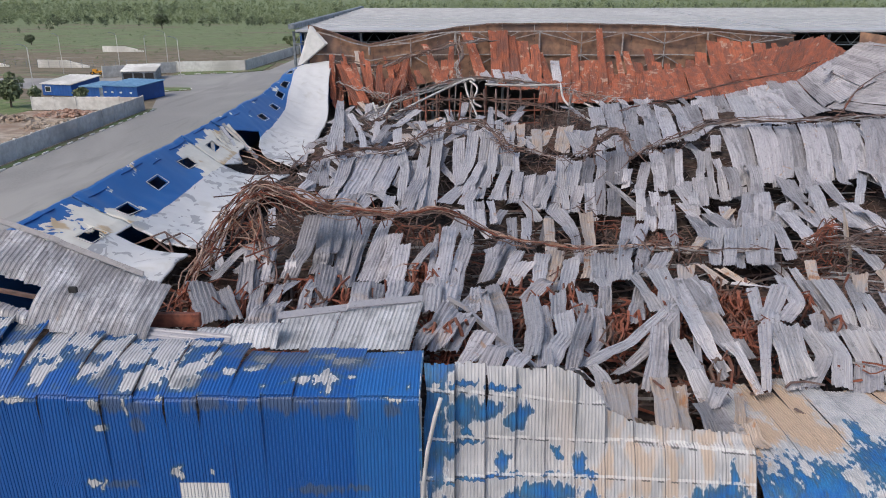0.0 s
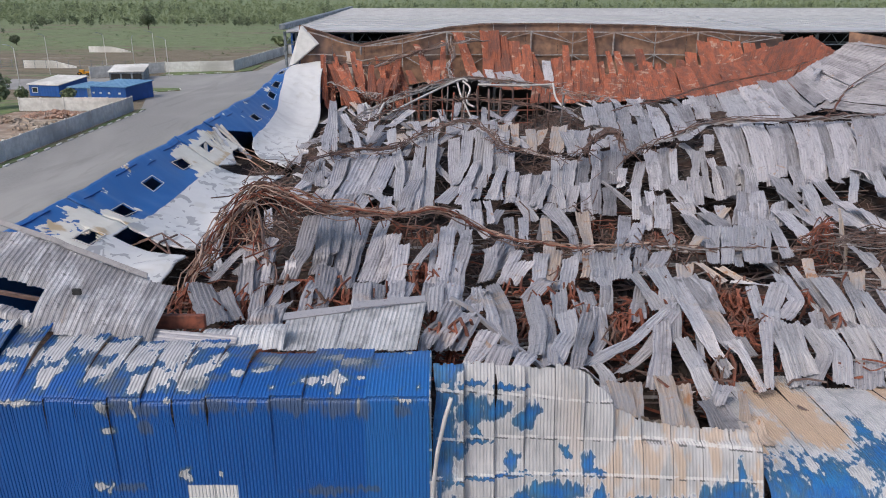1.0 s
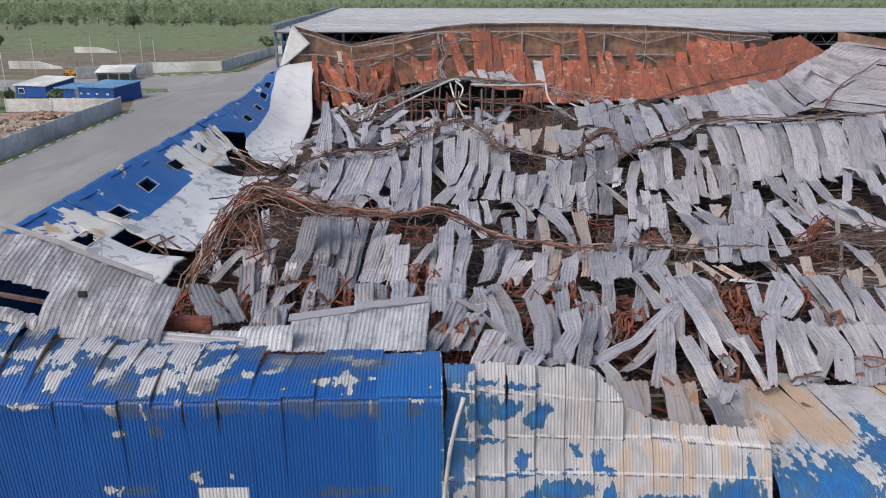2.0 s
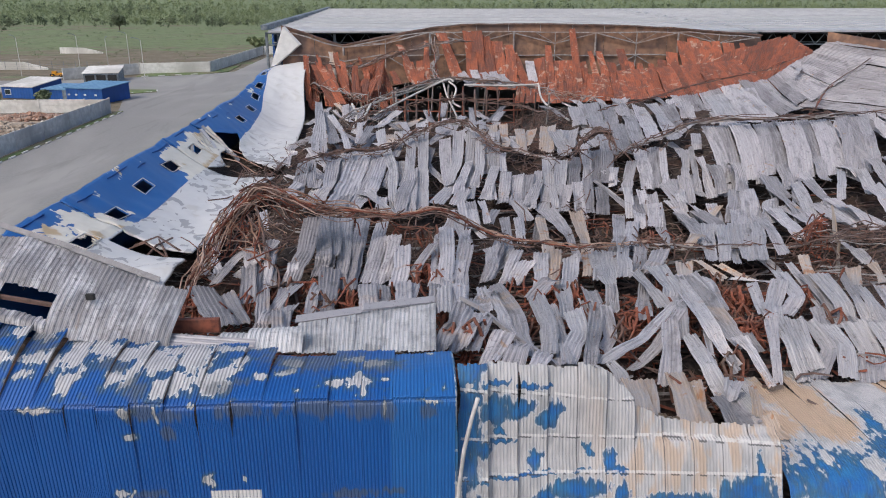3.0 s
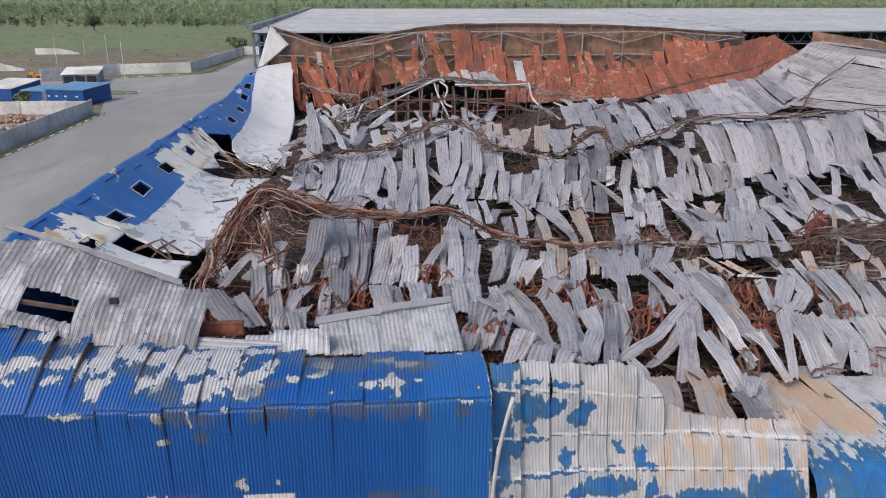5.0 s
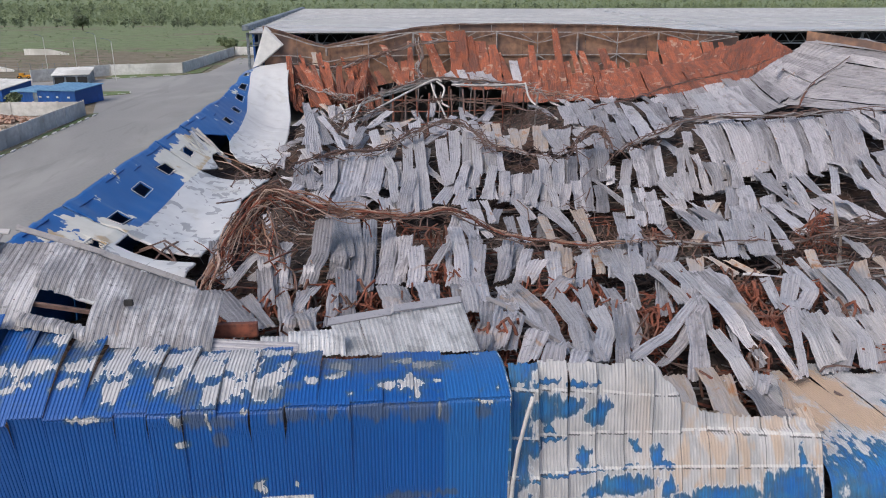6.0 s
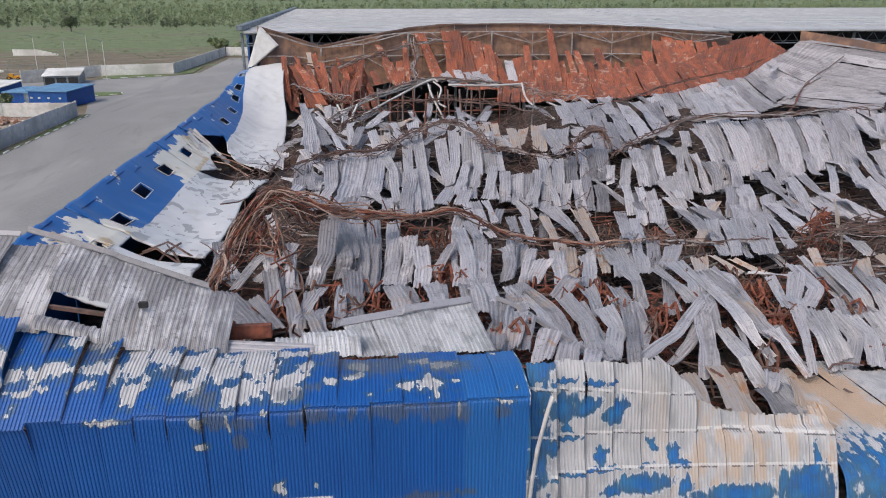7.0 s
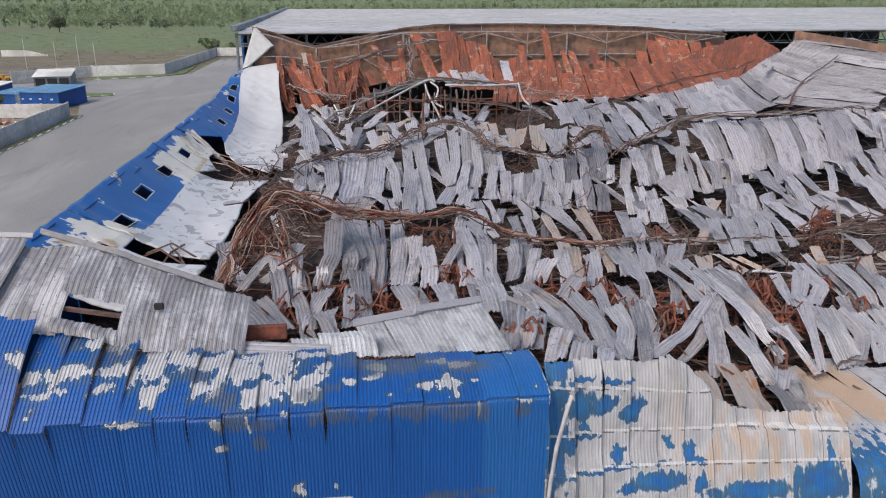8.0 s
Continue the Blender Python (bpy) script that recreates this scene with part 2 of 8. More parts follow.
def painted_wall(name):
    """Blue coil-coated steel whose paint the fire has burnt away in patches with pale rims and sooty halos."""
    m, nt, b = material(name, 0.42)
    place = node(nt, "NewGeometry").outputs["Position"]
    x, y, z = node(nt, "SeparateXYZ", None, Vector=place).outputs
    chance = node(nt, "ObjectInfo").outputs["Random"]
    fine = grain(nt, 2.6, place, 4.0, (2.2, 1.2, 0.7))
    drip = grain(nt, 7.0, place, 2.0, (1.0, 0.3, 0.12))
    wave = grain(nt, 1.1, place, 3.0, None, 0.4)
    west = sums(nt, "SUBTRACT", 1.0, step(nt, x, -1.0, -0.96))
    slab_side = step(nt, x, 9.5, 9.56)
    crown = sums(nt, "MULTIPLY", west, step(nt, z, 7.98, 8.04))
    # each sheet was burnt a little differently from its neighbour
    shift = sums(nt, "MULTIPLY", sums(nt, "SUBTRACT", chance, 0.5), 0.5)
    wx = sums(nt, "ADD", x, sums(nt, "MULTIPLY", sums(nt, "SUBTRACT", wave, 0.5), 1.1))
    wy = sums(nt, "ADD", sums(nt, "ADD", y, shift), sums(nt, "MULTIPLY", sums(nt, "SUBTRACT", drip, 0.5), 0.5))
    wz = sums(nt, "ADD", z, sums(nt, "MULTIPLY", sums(nt, "SUBTRACT", drip, 0.5), 0.35))
    plan = node(nt, "CombineXYZ", None, X=wx, Y=wy).outputs[0]
    face = node(nt, "CombineXYZ", None, X=wx, Y=wz).outputs[0]
    ragged = sums(nt, "ADD", sums(nt, "MULTIPLY", sums(nt, "SUBTRACT", fine, 0.5), 1.7), sums(nt, "MULTIPLY", sums(nt, "SUBTRACT", drip, 0.5), 0.5))
    flecks = sums(nt, "MULTIPLY", sums(nt, "SUBTRACT", grain(nt, 1.7, place, 3.0), 0.71), 6.0)
    on_crown = sums(nt, "MAXIMUM", spots(nt, plan, CROWN_BARE_A, CROWN_BARE_B), flecks)
    on_wall = spots(nt, face, WALL_BARE)
    on_east = sums(nt, "MAXIMUM", sums(nt, "MULTIPLY", spots(nt, face, EAST_BLUE_A, EAST_BLUE_B), -1.0), spots(nt, face, EAST_BARE))
    on_slab = sums(nt, "MAXIMUM", sums(nt, "MULTIPLY", spots(nt, plan, SLAB_BLUE), -1.0), spots(nt, plan, SLAB_BARE))
    pick = node(nt, "Mix", {"data_type": "FLOAT"}, i0=crown, i2=on_wall, i3=on_crown).outputs[0]
    pick = node(nt, "Mix", {"data_type": "FLOAT"}, i0=west, i2=on_east, i3=pick).outputs[0]
    pick = node(nt, "Mix", {"data_type": "FLOAT"}, i0=slab_side, i2=pick, i3=on_slab).outputs[0]
    level = sums(nt, "ADD", sums(nt, "ADD", pick, ragged), sums(nt, "MULTIPLY", crown, -0.05))
    # one bare square of zinc low on the wall
    square = sums(nt, "MULTIPLY", sums(nt, "MULTIPLY", step(nt, x, -8.3, -8.27), sums(nt, "SUBTRACT", 1.0, step(nt, x, -6.8, -6.77))), sums(nt, "SUBTRACT", 1.0, step(nt, z, 5.0, 5.05)))
    square = sums(nt, "MULTIPLY", square, step(nt, z, 3.9, 4.0))
    soft = sums(nt, "MULTIPLY", sums(nt, "SUBTRACT", 1.0, west), 0.14)
    bare = sums(nt, "MAXIMUM", step(nt, level, sums(nt, "SUBTRACT", 0.0, soft), sums(nt, "ADD", 0.04, soft)), square)
    rim = sums(nt, "MULTIPLY", bare, sums(nt, "SUBTRACT", 1.0, step(nt, level, 0.06, 0.16)))
    halo = sums(nt, "MULTIPLY", step(nt, level, -0.85, 0.0), sums(nt, "SUBTRACT", 1.0, bare))
    blue = blend(nt, grain(nt, 0.5, place, 3.0), (0.002, 0.058, 0.235), (0.004, 0.086, 0.315))
    faded = blend(nt, sums(nt, "MULTIPLY", step(nt, x, -2.9, -2.85), 0.3), blue, (0.03, 0.17, 0.42))
    faded = blend(nt, sums(nt, "MULTIPLY", sums(nt, "SUBTRACT", 1.0, west), sums(nt, "MULTIPLY", step(nt, wave, 0.35, 0.65), 0.6)), faded, (0.03, 0.17, 0.33))
    c = blend(nt, sums(nt, "MULTIPLY", halo, 0.72), faded, (0.045, 0.085, 0.11))
    zinc = blend(nt, fine, (0.35, 0.345, 0.355), (0.46, 0.45, 0.46))
    streaky = grain(nt, 1.5, place, 3.0, (1.5, 0.6, 0.3), 0.3)
    tan = sums(nt, "MULTIPLY", step(nt, x, 2.4, 5.2), step(nt, streaky, 0.44, 0.58))
    tan = sums(nt, "MULTIPLY", tan, sums(nt, "SUBTRACT", 1.0, slab_side))
    slab_tan = sums(nt, "ADD", spots(nt, plan, SLAB_TAN), sums(nt, "MULTIPLY", ragged, 0.5))
    tan = sums(nt, "MAXIMUM", tan, sums(nt, "MULTIPLY", slab_side, step(nt, slab_tan, -0.1, 0.3)))
    cloudy = grain(nt, 1.1, place, 5.0, (1.4, 1.0, 0.5), 0.6)
    zinc = blend(nt, sums(nt, "MULTIPLY", step(nt, cloudy, 0.42, 0.68), 0.75), zinc, (0.27, 0.275, 0.285))
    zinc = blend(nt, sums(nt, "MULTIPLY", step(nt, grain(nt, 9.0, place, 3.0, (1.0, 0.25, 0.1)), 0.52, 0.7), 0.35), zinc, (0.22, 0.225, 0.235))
    zinc = blend(nt, sums(nt, "MULTIPLY", tan, sums(nt, "ADD", 0.66, sums(nt, "MULTIPLY", slab_side, 0.26))), zinc, (0.41, 0.295, 0.205))
    c = blend(nt, bare, c, zinc)
    c = blend(nt, sums(nt, "MULTIPLY", rim, 0.75), c, (0.58, 0.57, 0.56))
    # lap joints of the cladding east of the gap: flaked along their edge, dark bolt gaps below
    for height, fall in ((7.72, 0.14), (6.22, 0.07), (5.08, 0.045)):
        up_from = sums(nt, "ADD", sums(nt, "SUBTRACT", z, height), sums(nt, "MULTIPLY", x, fall))
        flake = sums(nt, "MULTIPLY", sums(nt, "SUBTRACT", 1.0, step(nt, sums(nt, "ABSOLUTE", up_from), 0.03, 0.055)), step(nt, grain(nt, 3.0, place, 2.0), 0.4, 0.5))
        beside = sums(nt, "MULTIPLY", sums(nt, "SUBTRACT", 1.0, west), sums(nt, "SUBTRACT", 1.0, slab_side))
        c = blend(nt, sums(nt, "MULTIPLY", sums(nt, "MULTIPLY", flake, beside), 0.75), c, (0.55, 0.54, 0.535))
        dash = sums(nt, "MULTIPLY", sums(nt, "SUBTRACT", 1.0, step(nt, sums(nt, "ABSOLUTE", sums(nt, "ADD", up_from, 0.07)), 0.012, 0.035)), step(nt, grain(nt, 5.0, place, 2.0, (1.0, 0.2, 0.2)), 0.5, 0.56))
        c = blend(nt, sums(nt, "MULTIPLY", sums(nt, "MULTIPLY", dash, beside), 0.8), c, (0.05, 0.05, 0.055))
    smoke = node(nt, "Mix", {"data_type": "FLOAT"}, i0=crown, i2=spots(nt, face, WALL_SMOKE), i3=spots(nt, plan, CROWN_SMOKE)).outputs[0]
    smoke = sums(nt, "MULTIPLY", step(nt, sums(nt, "ADD", smoke, ragged), -0.1, 0.5), west)
    c = blend(nt, sums(nt, "MULTIPLY", smoke, 0.62), c, (0.075, 0.09, 0.105))
    # dark lines along the laps between sheets
    across = node(nt, "SeparateXYZ", None, Vector=node(nt, "UVMap").outputs[0]).outputs[0]
    seam = sums(nt, "SUBTRACT", 1.0, step(nt, sums(nt, "MINIMUM", across, sums(nt, "SUBTRACT", 0.95, across)), 0.01, 0.03))
    c = blend(nt, sums(nt, "MULTIPLY", seam, sums(nt, "ADD", sums(nt, "MULTIPLY", bare, 0.6), 0.08)), c, (0.06, 0.065, 0.075))
    plug(nt, b.inputs["Base Color"], c)
    plug(nt, b.inputs["Roughness"], sums(nt, "ADD", 0.46, sums(nt, "MULTIPLY", bare, 0.2)))
    relief(nt, b, fine, 0.2, 0.01)
    return m


def side_paint(name):
    """Blue band below, white band above; both blistered and burnt off in places."""
    m, nt, b = material(name, 0.45)
    place = node(nt, "NewGeometry").outputs["Position"]
    uv = node(nt, "SeparateXYZ", None, Vector=node(nt, "UVMap").outputs[0])
    u, y = uv.outputs[0], uv.outputs[1]
    big = grain(nt, 0.34, place, 4.0, None, 0.8)
    fine = grain(nt, 1.6, place, 4.0)
    level = sums(nt, "ADD", sums(nt, "MULTIPLY", big, 0.8), sums(nt, "MULTIPLY", fine, 0.2))
    near = sums(nt, "SUBTRACT", 1.0, step(nt, y, 43.5, 46.0))
    gash = sums(nt, "MULTIPLY", step(nt, y, 56.5, 59.5), sums(nt, "SUBTRACT", 1.0, step(nt, y, 67.0, 72.0)))
    heat = sums(nt, "ADD", sums(nt, "MULTIPLY", near, 0.19), sums(nt, "MULTIPLY", gash, 0.27))
    heat = sums(nt, "MULTIPLY", heat, step(nt, u, 0.02, 0.3))
    bare = step(nt, sums(nt, "ADD", level, heat), 0.61, 0.625)
    blue = blend(nt, big, (0.004, 0.066, 0.24), (0.012, 0.108, 0.34))
    cream = blend(nt, fine, (0.5, 0.47, 0.4), (0.66, 0.63, 0.57))
    cream = blend(nt, step(nt, grain(nt, 0.5, place, 3.0), 0.56, 0.66), cream, (0.42, 0.31, 0.18))
    band = blend(nt, bare, blue, cream)
    white = blend(nt, fine, (0.46, 0.46, 0.465), (0.55, 0.55, 0.55))
    blister = sums(nt, "MULTIPLY", step(nt, grain(nt, 1.35, place, 2.0, (0.9, 0.5, 0.9), 0.6), 0.565, 0.58), sums(nt, "SUBTRACT", 1.0, step(nt, y, 74.0, 82.0)))
    white = blend(nt, sums(nt, "MULTIPLY", blister, 0.85), white, (0.24, 0.24, 0.25))
    white = blend(nt, sums(nt, "MULTIPLY", step(nt, grain(nt, 0.5, place, 5.0, None, 0.8), 0.56, 0.7), 0.45), white, (0.36, 0.345, 0.31))
    c = blend(nt, step(nt, u, 0.545, 0.555), band, white)
    plug(nt, b.inputs["Base Color"], c)
    relief(nt, b, sums(nt, "ADD", fine, big), 0.3, 0.03)
    return m


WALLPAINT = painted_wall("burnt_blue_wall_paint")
SIDEPAINT = side_paint("blue_and_white_cladding")


def ground_cover():
    """Meadow: dry brown stretches near the yard, greener further out, darker floor under the woods."""
    m, nt, b = material("meadow", 0.95)
    place = node(nt, "NewGeometry").outputs["Position"]
    y = node(nt, "SeparateXYZ", None, Vector=place).outputs[1]
    broad = grain(nt, 0.012, place, 6.0, (1.0, 2.6, 1.0), 0.6)
    patch = grain(nt, 0.04, place, 7.0, (1.0, 2.4, 1.0), 0.5, 0.68)
    fine = grain(nt, 0.3, place, 7.0, None, 0.0, 0.7)
    green = blend(nt, fine, (0.085, 0.125, 0.048), (0.16, 0.20, 0.09))
    dry = blend(nt, fine, (0.085, 0.066, 0.043), (0.22, 0.175, 0.12))
    dry = blend(nt, step(nt, patch, 0.58, 0.68), dry, (0.31, 0.275, 0.225))
    tufts = grain(nt, 0.09, place, 5.0, (1.0, 3.0, 1.0), 0.4, 0.7)
    dry = blend(nt, sums(nt, "MULTIPLY", step(nt, tufts, 0.54, 0.62), 0.7), dry, (0.07, 0.072, 0.04))
    far_green = sums(nt, "ADD", sums(nt, "MULTIPLY", step(nt, y, 235.0, 300.0), 0.13), -0.045)
    mixed = sums(nt, "ADD", sums(nt, "MULTIPLY", broad, 0.4), sums(nt, "MULTIPLY", patch, 0.6))
    c = blend(nt, step(nt, sums(nt, "ADD", mixed, far_green), 0.50, 0.57), dry, green)
    motley = grain(nt, 0.16, place, 6.0, (1.0, 2.2, 1.0), 0.3, 0.75)
    c = blend(nt, sums(nt, "MULTIPLY", step(nt, motley, 0.5, 0.62), 0.6), c, (0.062, 0.062, 0.032))
    c = blend(nt, sums(nt, "MULTIPLY", sums(nt, "SUBTRACT", 1.0, step(nt, motley, 0.36, 0.46)), 0.45), c, (0.26, 0.235, 0.17))
    wood = blend(nt, fine, (0.09, 0.12, 0.055), (0.16, 0.20, 0.09))
    c = blend(nt, step(nt, sums(nt, "ADD", y, sums(nt, "MULTIPLY", broad, 160.0)), 520.0, 580.0), c, wood)
    plug(nt, b.inputs["Base Color"], c)
    relief(nt, b, fine, 0.7, 0.4)
    return m


def asphalt():
    m, nt, b = material("worn_asphalt", 0.9)
    place = node(nt, "NewGeometry").outputs["Position"]
    fine = grain(nt, 3.0, place, 6.0)
    patch = grain(nt, 0.06, place, 4.0, (1.0, 0.45, 1.0), 0.6)
    marks = grain(nt, 0.11, place, 4.0, (1.6, 0.25, 1.0), 2.2)
    c = blend(nt, fine, (0.17, 0.165, 0.16), (0.25, 0.245, 0.24))
    c = blend(nt, step(nt, patch, 0.42, 0.62), c, (0.27, 0.262, 0.25))
    c = blend(nt, sums(nt, "MULTIPLY", step(nt, marks, 0.54, 0.66), 0.25), c, (0.13, 0.125, 0.12))
    plug(nt, b.inputs["Base Color"], c)
    relief(nt, b, fine, 0.3, 0.01)
    return m


MEADOW, ASPHALT = ground_cover(), asphalt()
DIRT = rough_surface("sandy_dirt", (0.21, 0.165, 0.125), (0.38, 0.32, 0.26), 0.5, 0.95, 0.6, 0.1, stain=(0.2, 0.13, 0.09), stain_scale=0.1)
BRICK = rough_surface("broken_brick", (0.22, 0.12, 0.08), (0.38, 0.24, 0.18), 1.5, 0.95, 0.4, 0.03, stain=(0.34, 0.3, 0.26), stain_scale=0.4)
WEEDS = rough_surface("weedy_verge", (0.065, 0.10, 0.03), (0.14, 0.19, 0.065), 0.8, 0.95, 0.8, 0.1, stain=(0.16, 0.14, 0.09), stain_scale=0.2)

# ---- builders ----


def solid(name, verts, faces, mat, uvs=None, parent=None, label="", smooth=False):
    """Links verts and faces as one mesh object."""
    me = bpy.data.meshes.new(name)
    me.from_pydata([tuple(v) for v in verts], [], faces)
    if uvs is not None:
        layer = me.uv_layers.new(name="UVMap")
        where = np.empty(len(me.loops), dtype=np.int32)
        me.loops.foreach_get("vertex_index", where)
        layer.data.foreach_set("uv", np.asarray(uvs, dtype=np.float32)[where].ravel())
    me.materials.append(mat)
    if smooth:
        me.polygons.foreach_set("use_smooth", [True] * len(me.polygons))
    me.update()
    ob = new(name, me)
    if parent is not None:
        ob.parent = parent
    if label:
        tagged(ob, label)
    return ob


def part(name, bm, mat, parent, label="", smooth=False):
    me = bpy.data.meshes.new(name)
    bm.to_mesh(me)
    bm.free()
    me.materials.append(mat)
    if smooth:
        me.polygons.foreach_set("use_smooth", [True] * len(me.polygons))
    ob = new(name, me)
    if parent is not None:
        ob.parent = parent
    if label:
        tagged(ob, label)
    return ob


def thing(name, at, label, category, group="", kind="", turn=0.0):
    ob = new(name)
    ob.empty_display_size = 0.2
    ob.matrix_world = pose(*at, 0, 0, turn)
    return tagged(ob, label, category, group, kind)


def box(bm, centre, size, bevel=0.0, turn=None):
    """A box, bevelled where asked, added to bm."""
    m = Matrix.Translation(centre) @ (turn or Matrix.Identity(4)) @ Matrix.Diagonal((*size, 1))
    made = bmesh.ops.create_cube(bm, size=1, matrix=m)["verts"]
    if bevel:
        edges = {e for v in made for e in v.link_edges}
        bmesh.ops.bevel(bm, geom=list(edges), offset=bevel, segments=1, affect="EDGES")
    return bm


def rods(lines, radius, sides=4):
    """Vertices and faces of prisms along many polylines; radius per line."""
    verts, faces = [], []
    for line, r in zip(lines, radius):
        first = len(verts)
        pts = [Vector(p) for p in line]
        for i, p in enumerate(pts):
            t = (pts[min(i + 1, len(pts) - 1)] - pts[max(i - 1, 0)]).normalized()
            s = t.cross(Vector((0.13, 0.21, 1))).normalized()
            n = t.cross(s)
            for k in range(sides):
                w = 2 * math.pi * (k + 0.5) / sides
                verts.append(p + (s * math.cos(w) + n * math.sin(w)) * r)
        for i in range(len(pts) - 1):
            for k in range(sides):
                a0, a1 = first + i * sides + k, first + i * sides + (k + 1) % sides
                faces.append((a0, a1, a1 + sides, a0 + sides))
        faces.append(tuple(first + k for k in reversed(range(sides))))
        faces.append(tuple(first + (len(pts) - 1) * sides + k for k in range(sides)))
    return verts, faces


def corrugated(path, side, width, ribs=4, depth=0.045, end_jag=0.0, chance=rng, flare=(1, 1), segs=None):
    """A trapezoid-profile sheet along a path of points; side gives the cross direction at each point.
    Returns vertices, faces and uvs, with front and back skins a few millimetres apart."""
    prof = []
    for r in range(ribs):
        for f, h in ((0.0, 0), (0.28, 0), (0.42, 1), (0.72, 1), (0.86, 0)):
            prof.append(((r + f) / ribs, h))
    prof.append((1.0, 0))
    n, verts, uvs, faces = len(prof), [], [], []
    along = 0.0
    jag0 = [chance.uniform(-end_jag, end_jag) for _ in range(ribs + 1)]
    jag1 = [chance.uniform(-end_jag, end_jag) for _ in range(ribs + 1)]
    for i, p in enumerate(path):
        t = (path[min(i + 1, len(path) - 1)] - path[max(i - 1, 0)]).normalized()
        s = side[i].normalized()
        nor = s.cross(t).normalized()
        if nor.z < 0:
            nor = -nor
        if i:
            along += (p - path[i - 1]).length
        f = i / (len(path) - 1)
        w = width * (flare[0] * (1 - f) + flare[1] * f)
        for c, h in prof:
            k = min(int(c * ribs), ribs)
            slip = jag0[k] if i == 0 else jag1[k] if i == len(path) - 1 else 0.0
            verts.append(p + s * ((c - 0.5) * w) + nor * (h * depth) + t * slip)
            uvs.append((c * width, along))
    m = len(path)
    for i in range(m - 1):
        for j in range(n - 1):
            faces.append((i * n + j, i * n + j + 1, (i + 1) * n + j + 1, (i + 1) * n + j))
    return verts, faces, uvs


def ribbon(points, side, width, thick):
    """A flat folded strip along a polyline."""
    v, f = [], []
    s = Vector(side).normalized()
    pts = [Vector(p) for p in points]
    for i, p in enumerate(pts):
        t = (pts[min(i + 1, len(pts) - 1)] - pts[max(i - 1, 0)]).normalized()
        n = t.cross(s).normalized()
        v += [p - s * width / 2 - n * thick / 2, p + s * width / 2 - n * thick / 2, p + s * width / 2 + n * thick / 2, p - s * width / 2 + n * thick / 2]
    for i in range(len(pts) - 1):
        for k in range(4):
            f.append((i * 4 + k, i * 4 + (k + 1) % 4, i * 4 + 4 + (k + 1) % 4, i * 4 + 4 + k))
    e = 4 * (len(pts) - 1)
    f += [(3, 2, 1, 0), (e, e + 1, e + 2, e + 3)]
    return v, f


def smooth_path(points, count):
    """Catmull-Rom through a few points."""
    pts = [Vector(p) for p in points]
    ext = [pts[0] * 2 - pts[1]] + pts + [pts[-1] * 2 - pts[-2]]
    out = []
    for i in range(count):
        f = i / (count - 1) * (len(pts) - 1)
        k = min(int(f), len(pts) - 2)
        f -= k
        p0, p1, p2, p3 = ext[k:k + 4]
        out.append(0.5 * (2 * p1 + (p2 - p0) * f + (2 * p0 - 5 * p1 + 4 * p2 - p3) * f * f + (3 * p1 - p0 - 3 * p2 + p3) * f ** 3))
    return out


def sag(x, y):
    """Height of the fallen roof over the hall: a broad trough with swells."""
    u, v = x / 20, (y - 50) / 25
    z = 5.32 + 0.11 * u + 1.25 * v + 0.28 * u * u + 0.5 * u * v + 1.53 * v * v - 1.11 * v ** 3
    for amount, cx, cy, sx, sy in ((1.26, 23.5, 61, 7, 4), (2.14, -9, 40, 3, 3), (-1.57, 35, 75, 6, 6), (-1.48, 12, 50, 8, 5), (2.83, 45, 84, 7, 7), (0.97, 2, 65, 5, 4)):
        z += amount * math.exp(-((x - cx) / sx) ** 2 - ((y - cy) / sy) ** 2)
    if y < 29:
        f = min(1.0, (29 - y) / 4)
        z = z * (1 - f) + f * (7.0 if x < 2 else max(4.5, 7.0 - 0.5 * (x - 2)))
    return z


# ---- ground and yard ----
def sheet_of(name, x0, x1, y0, y1, z, mat, label, category, nx=1, ny=1, rough=0.0):
    verts, faces = [], []
    for j in range(ny + 1):
        for i in range(nx + 1):
            x, y = x0 + (x1 - x0) * i / nx, y0 + (y1 - y0) * j / ny
            verts.append((x, y, z + rough * (noise.noise(Vector((x, y, 3)) * 0.35))))
    for j in range(ny):
        for i in range(nx):
            k = j * (nx + 1) + i
            faces.append((k, k + 1, k + nx + 2, k + nx + 1))
    return tagged(solid(name, verts, faces, mat), label, category, "", "structure")


sheet_of("ground", -2200, 2200, -800, 3600, -0.12, MEADOW, "flat meadow with dry brown and green stretches", "ground", 44, 44)


def slab(name, outline, z0, z1, mat, label, category):
    bm = bmesh.new()
    low = [bm.verts.new((x, y, z0)) for x, y in outline]
    face = bm.faces.new(low)
    top = bmesh.ops.extrude_face_region(bm, geom=[face])["geom"]
    for v in top:
        if isinstance(v, bmesh.types.BMVert):
            v.co.z = z1
    bmesh.ops.recalc_face_normals(bm, faces=bm.faces)
    return tagged(part(name, bm, mat, None), label, category, "", "structure")


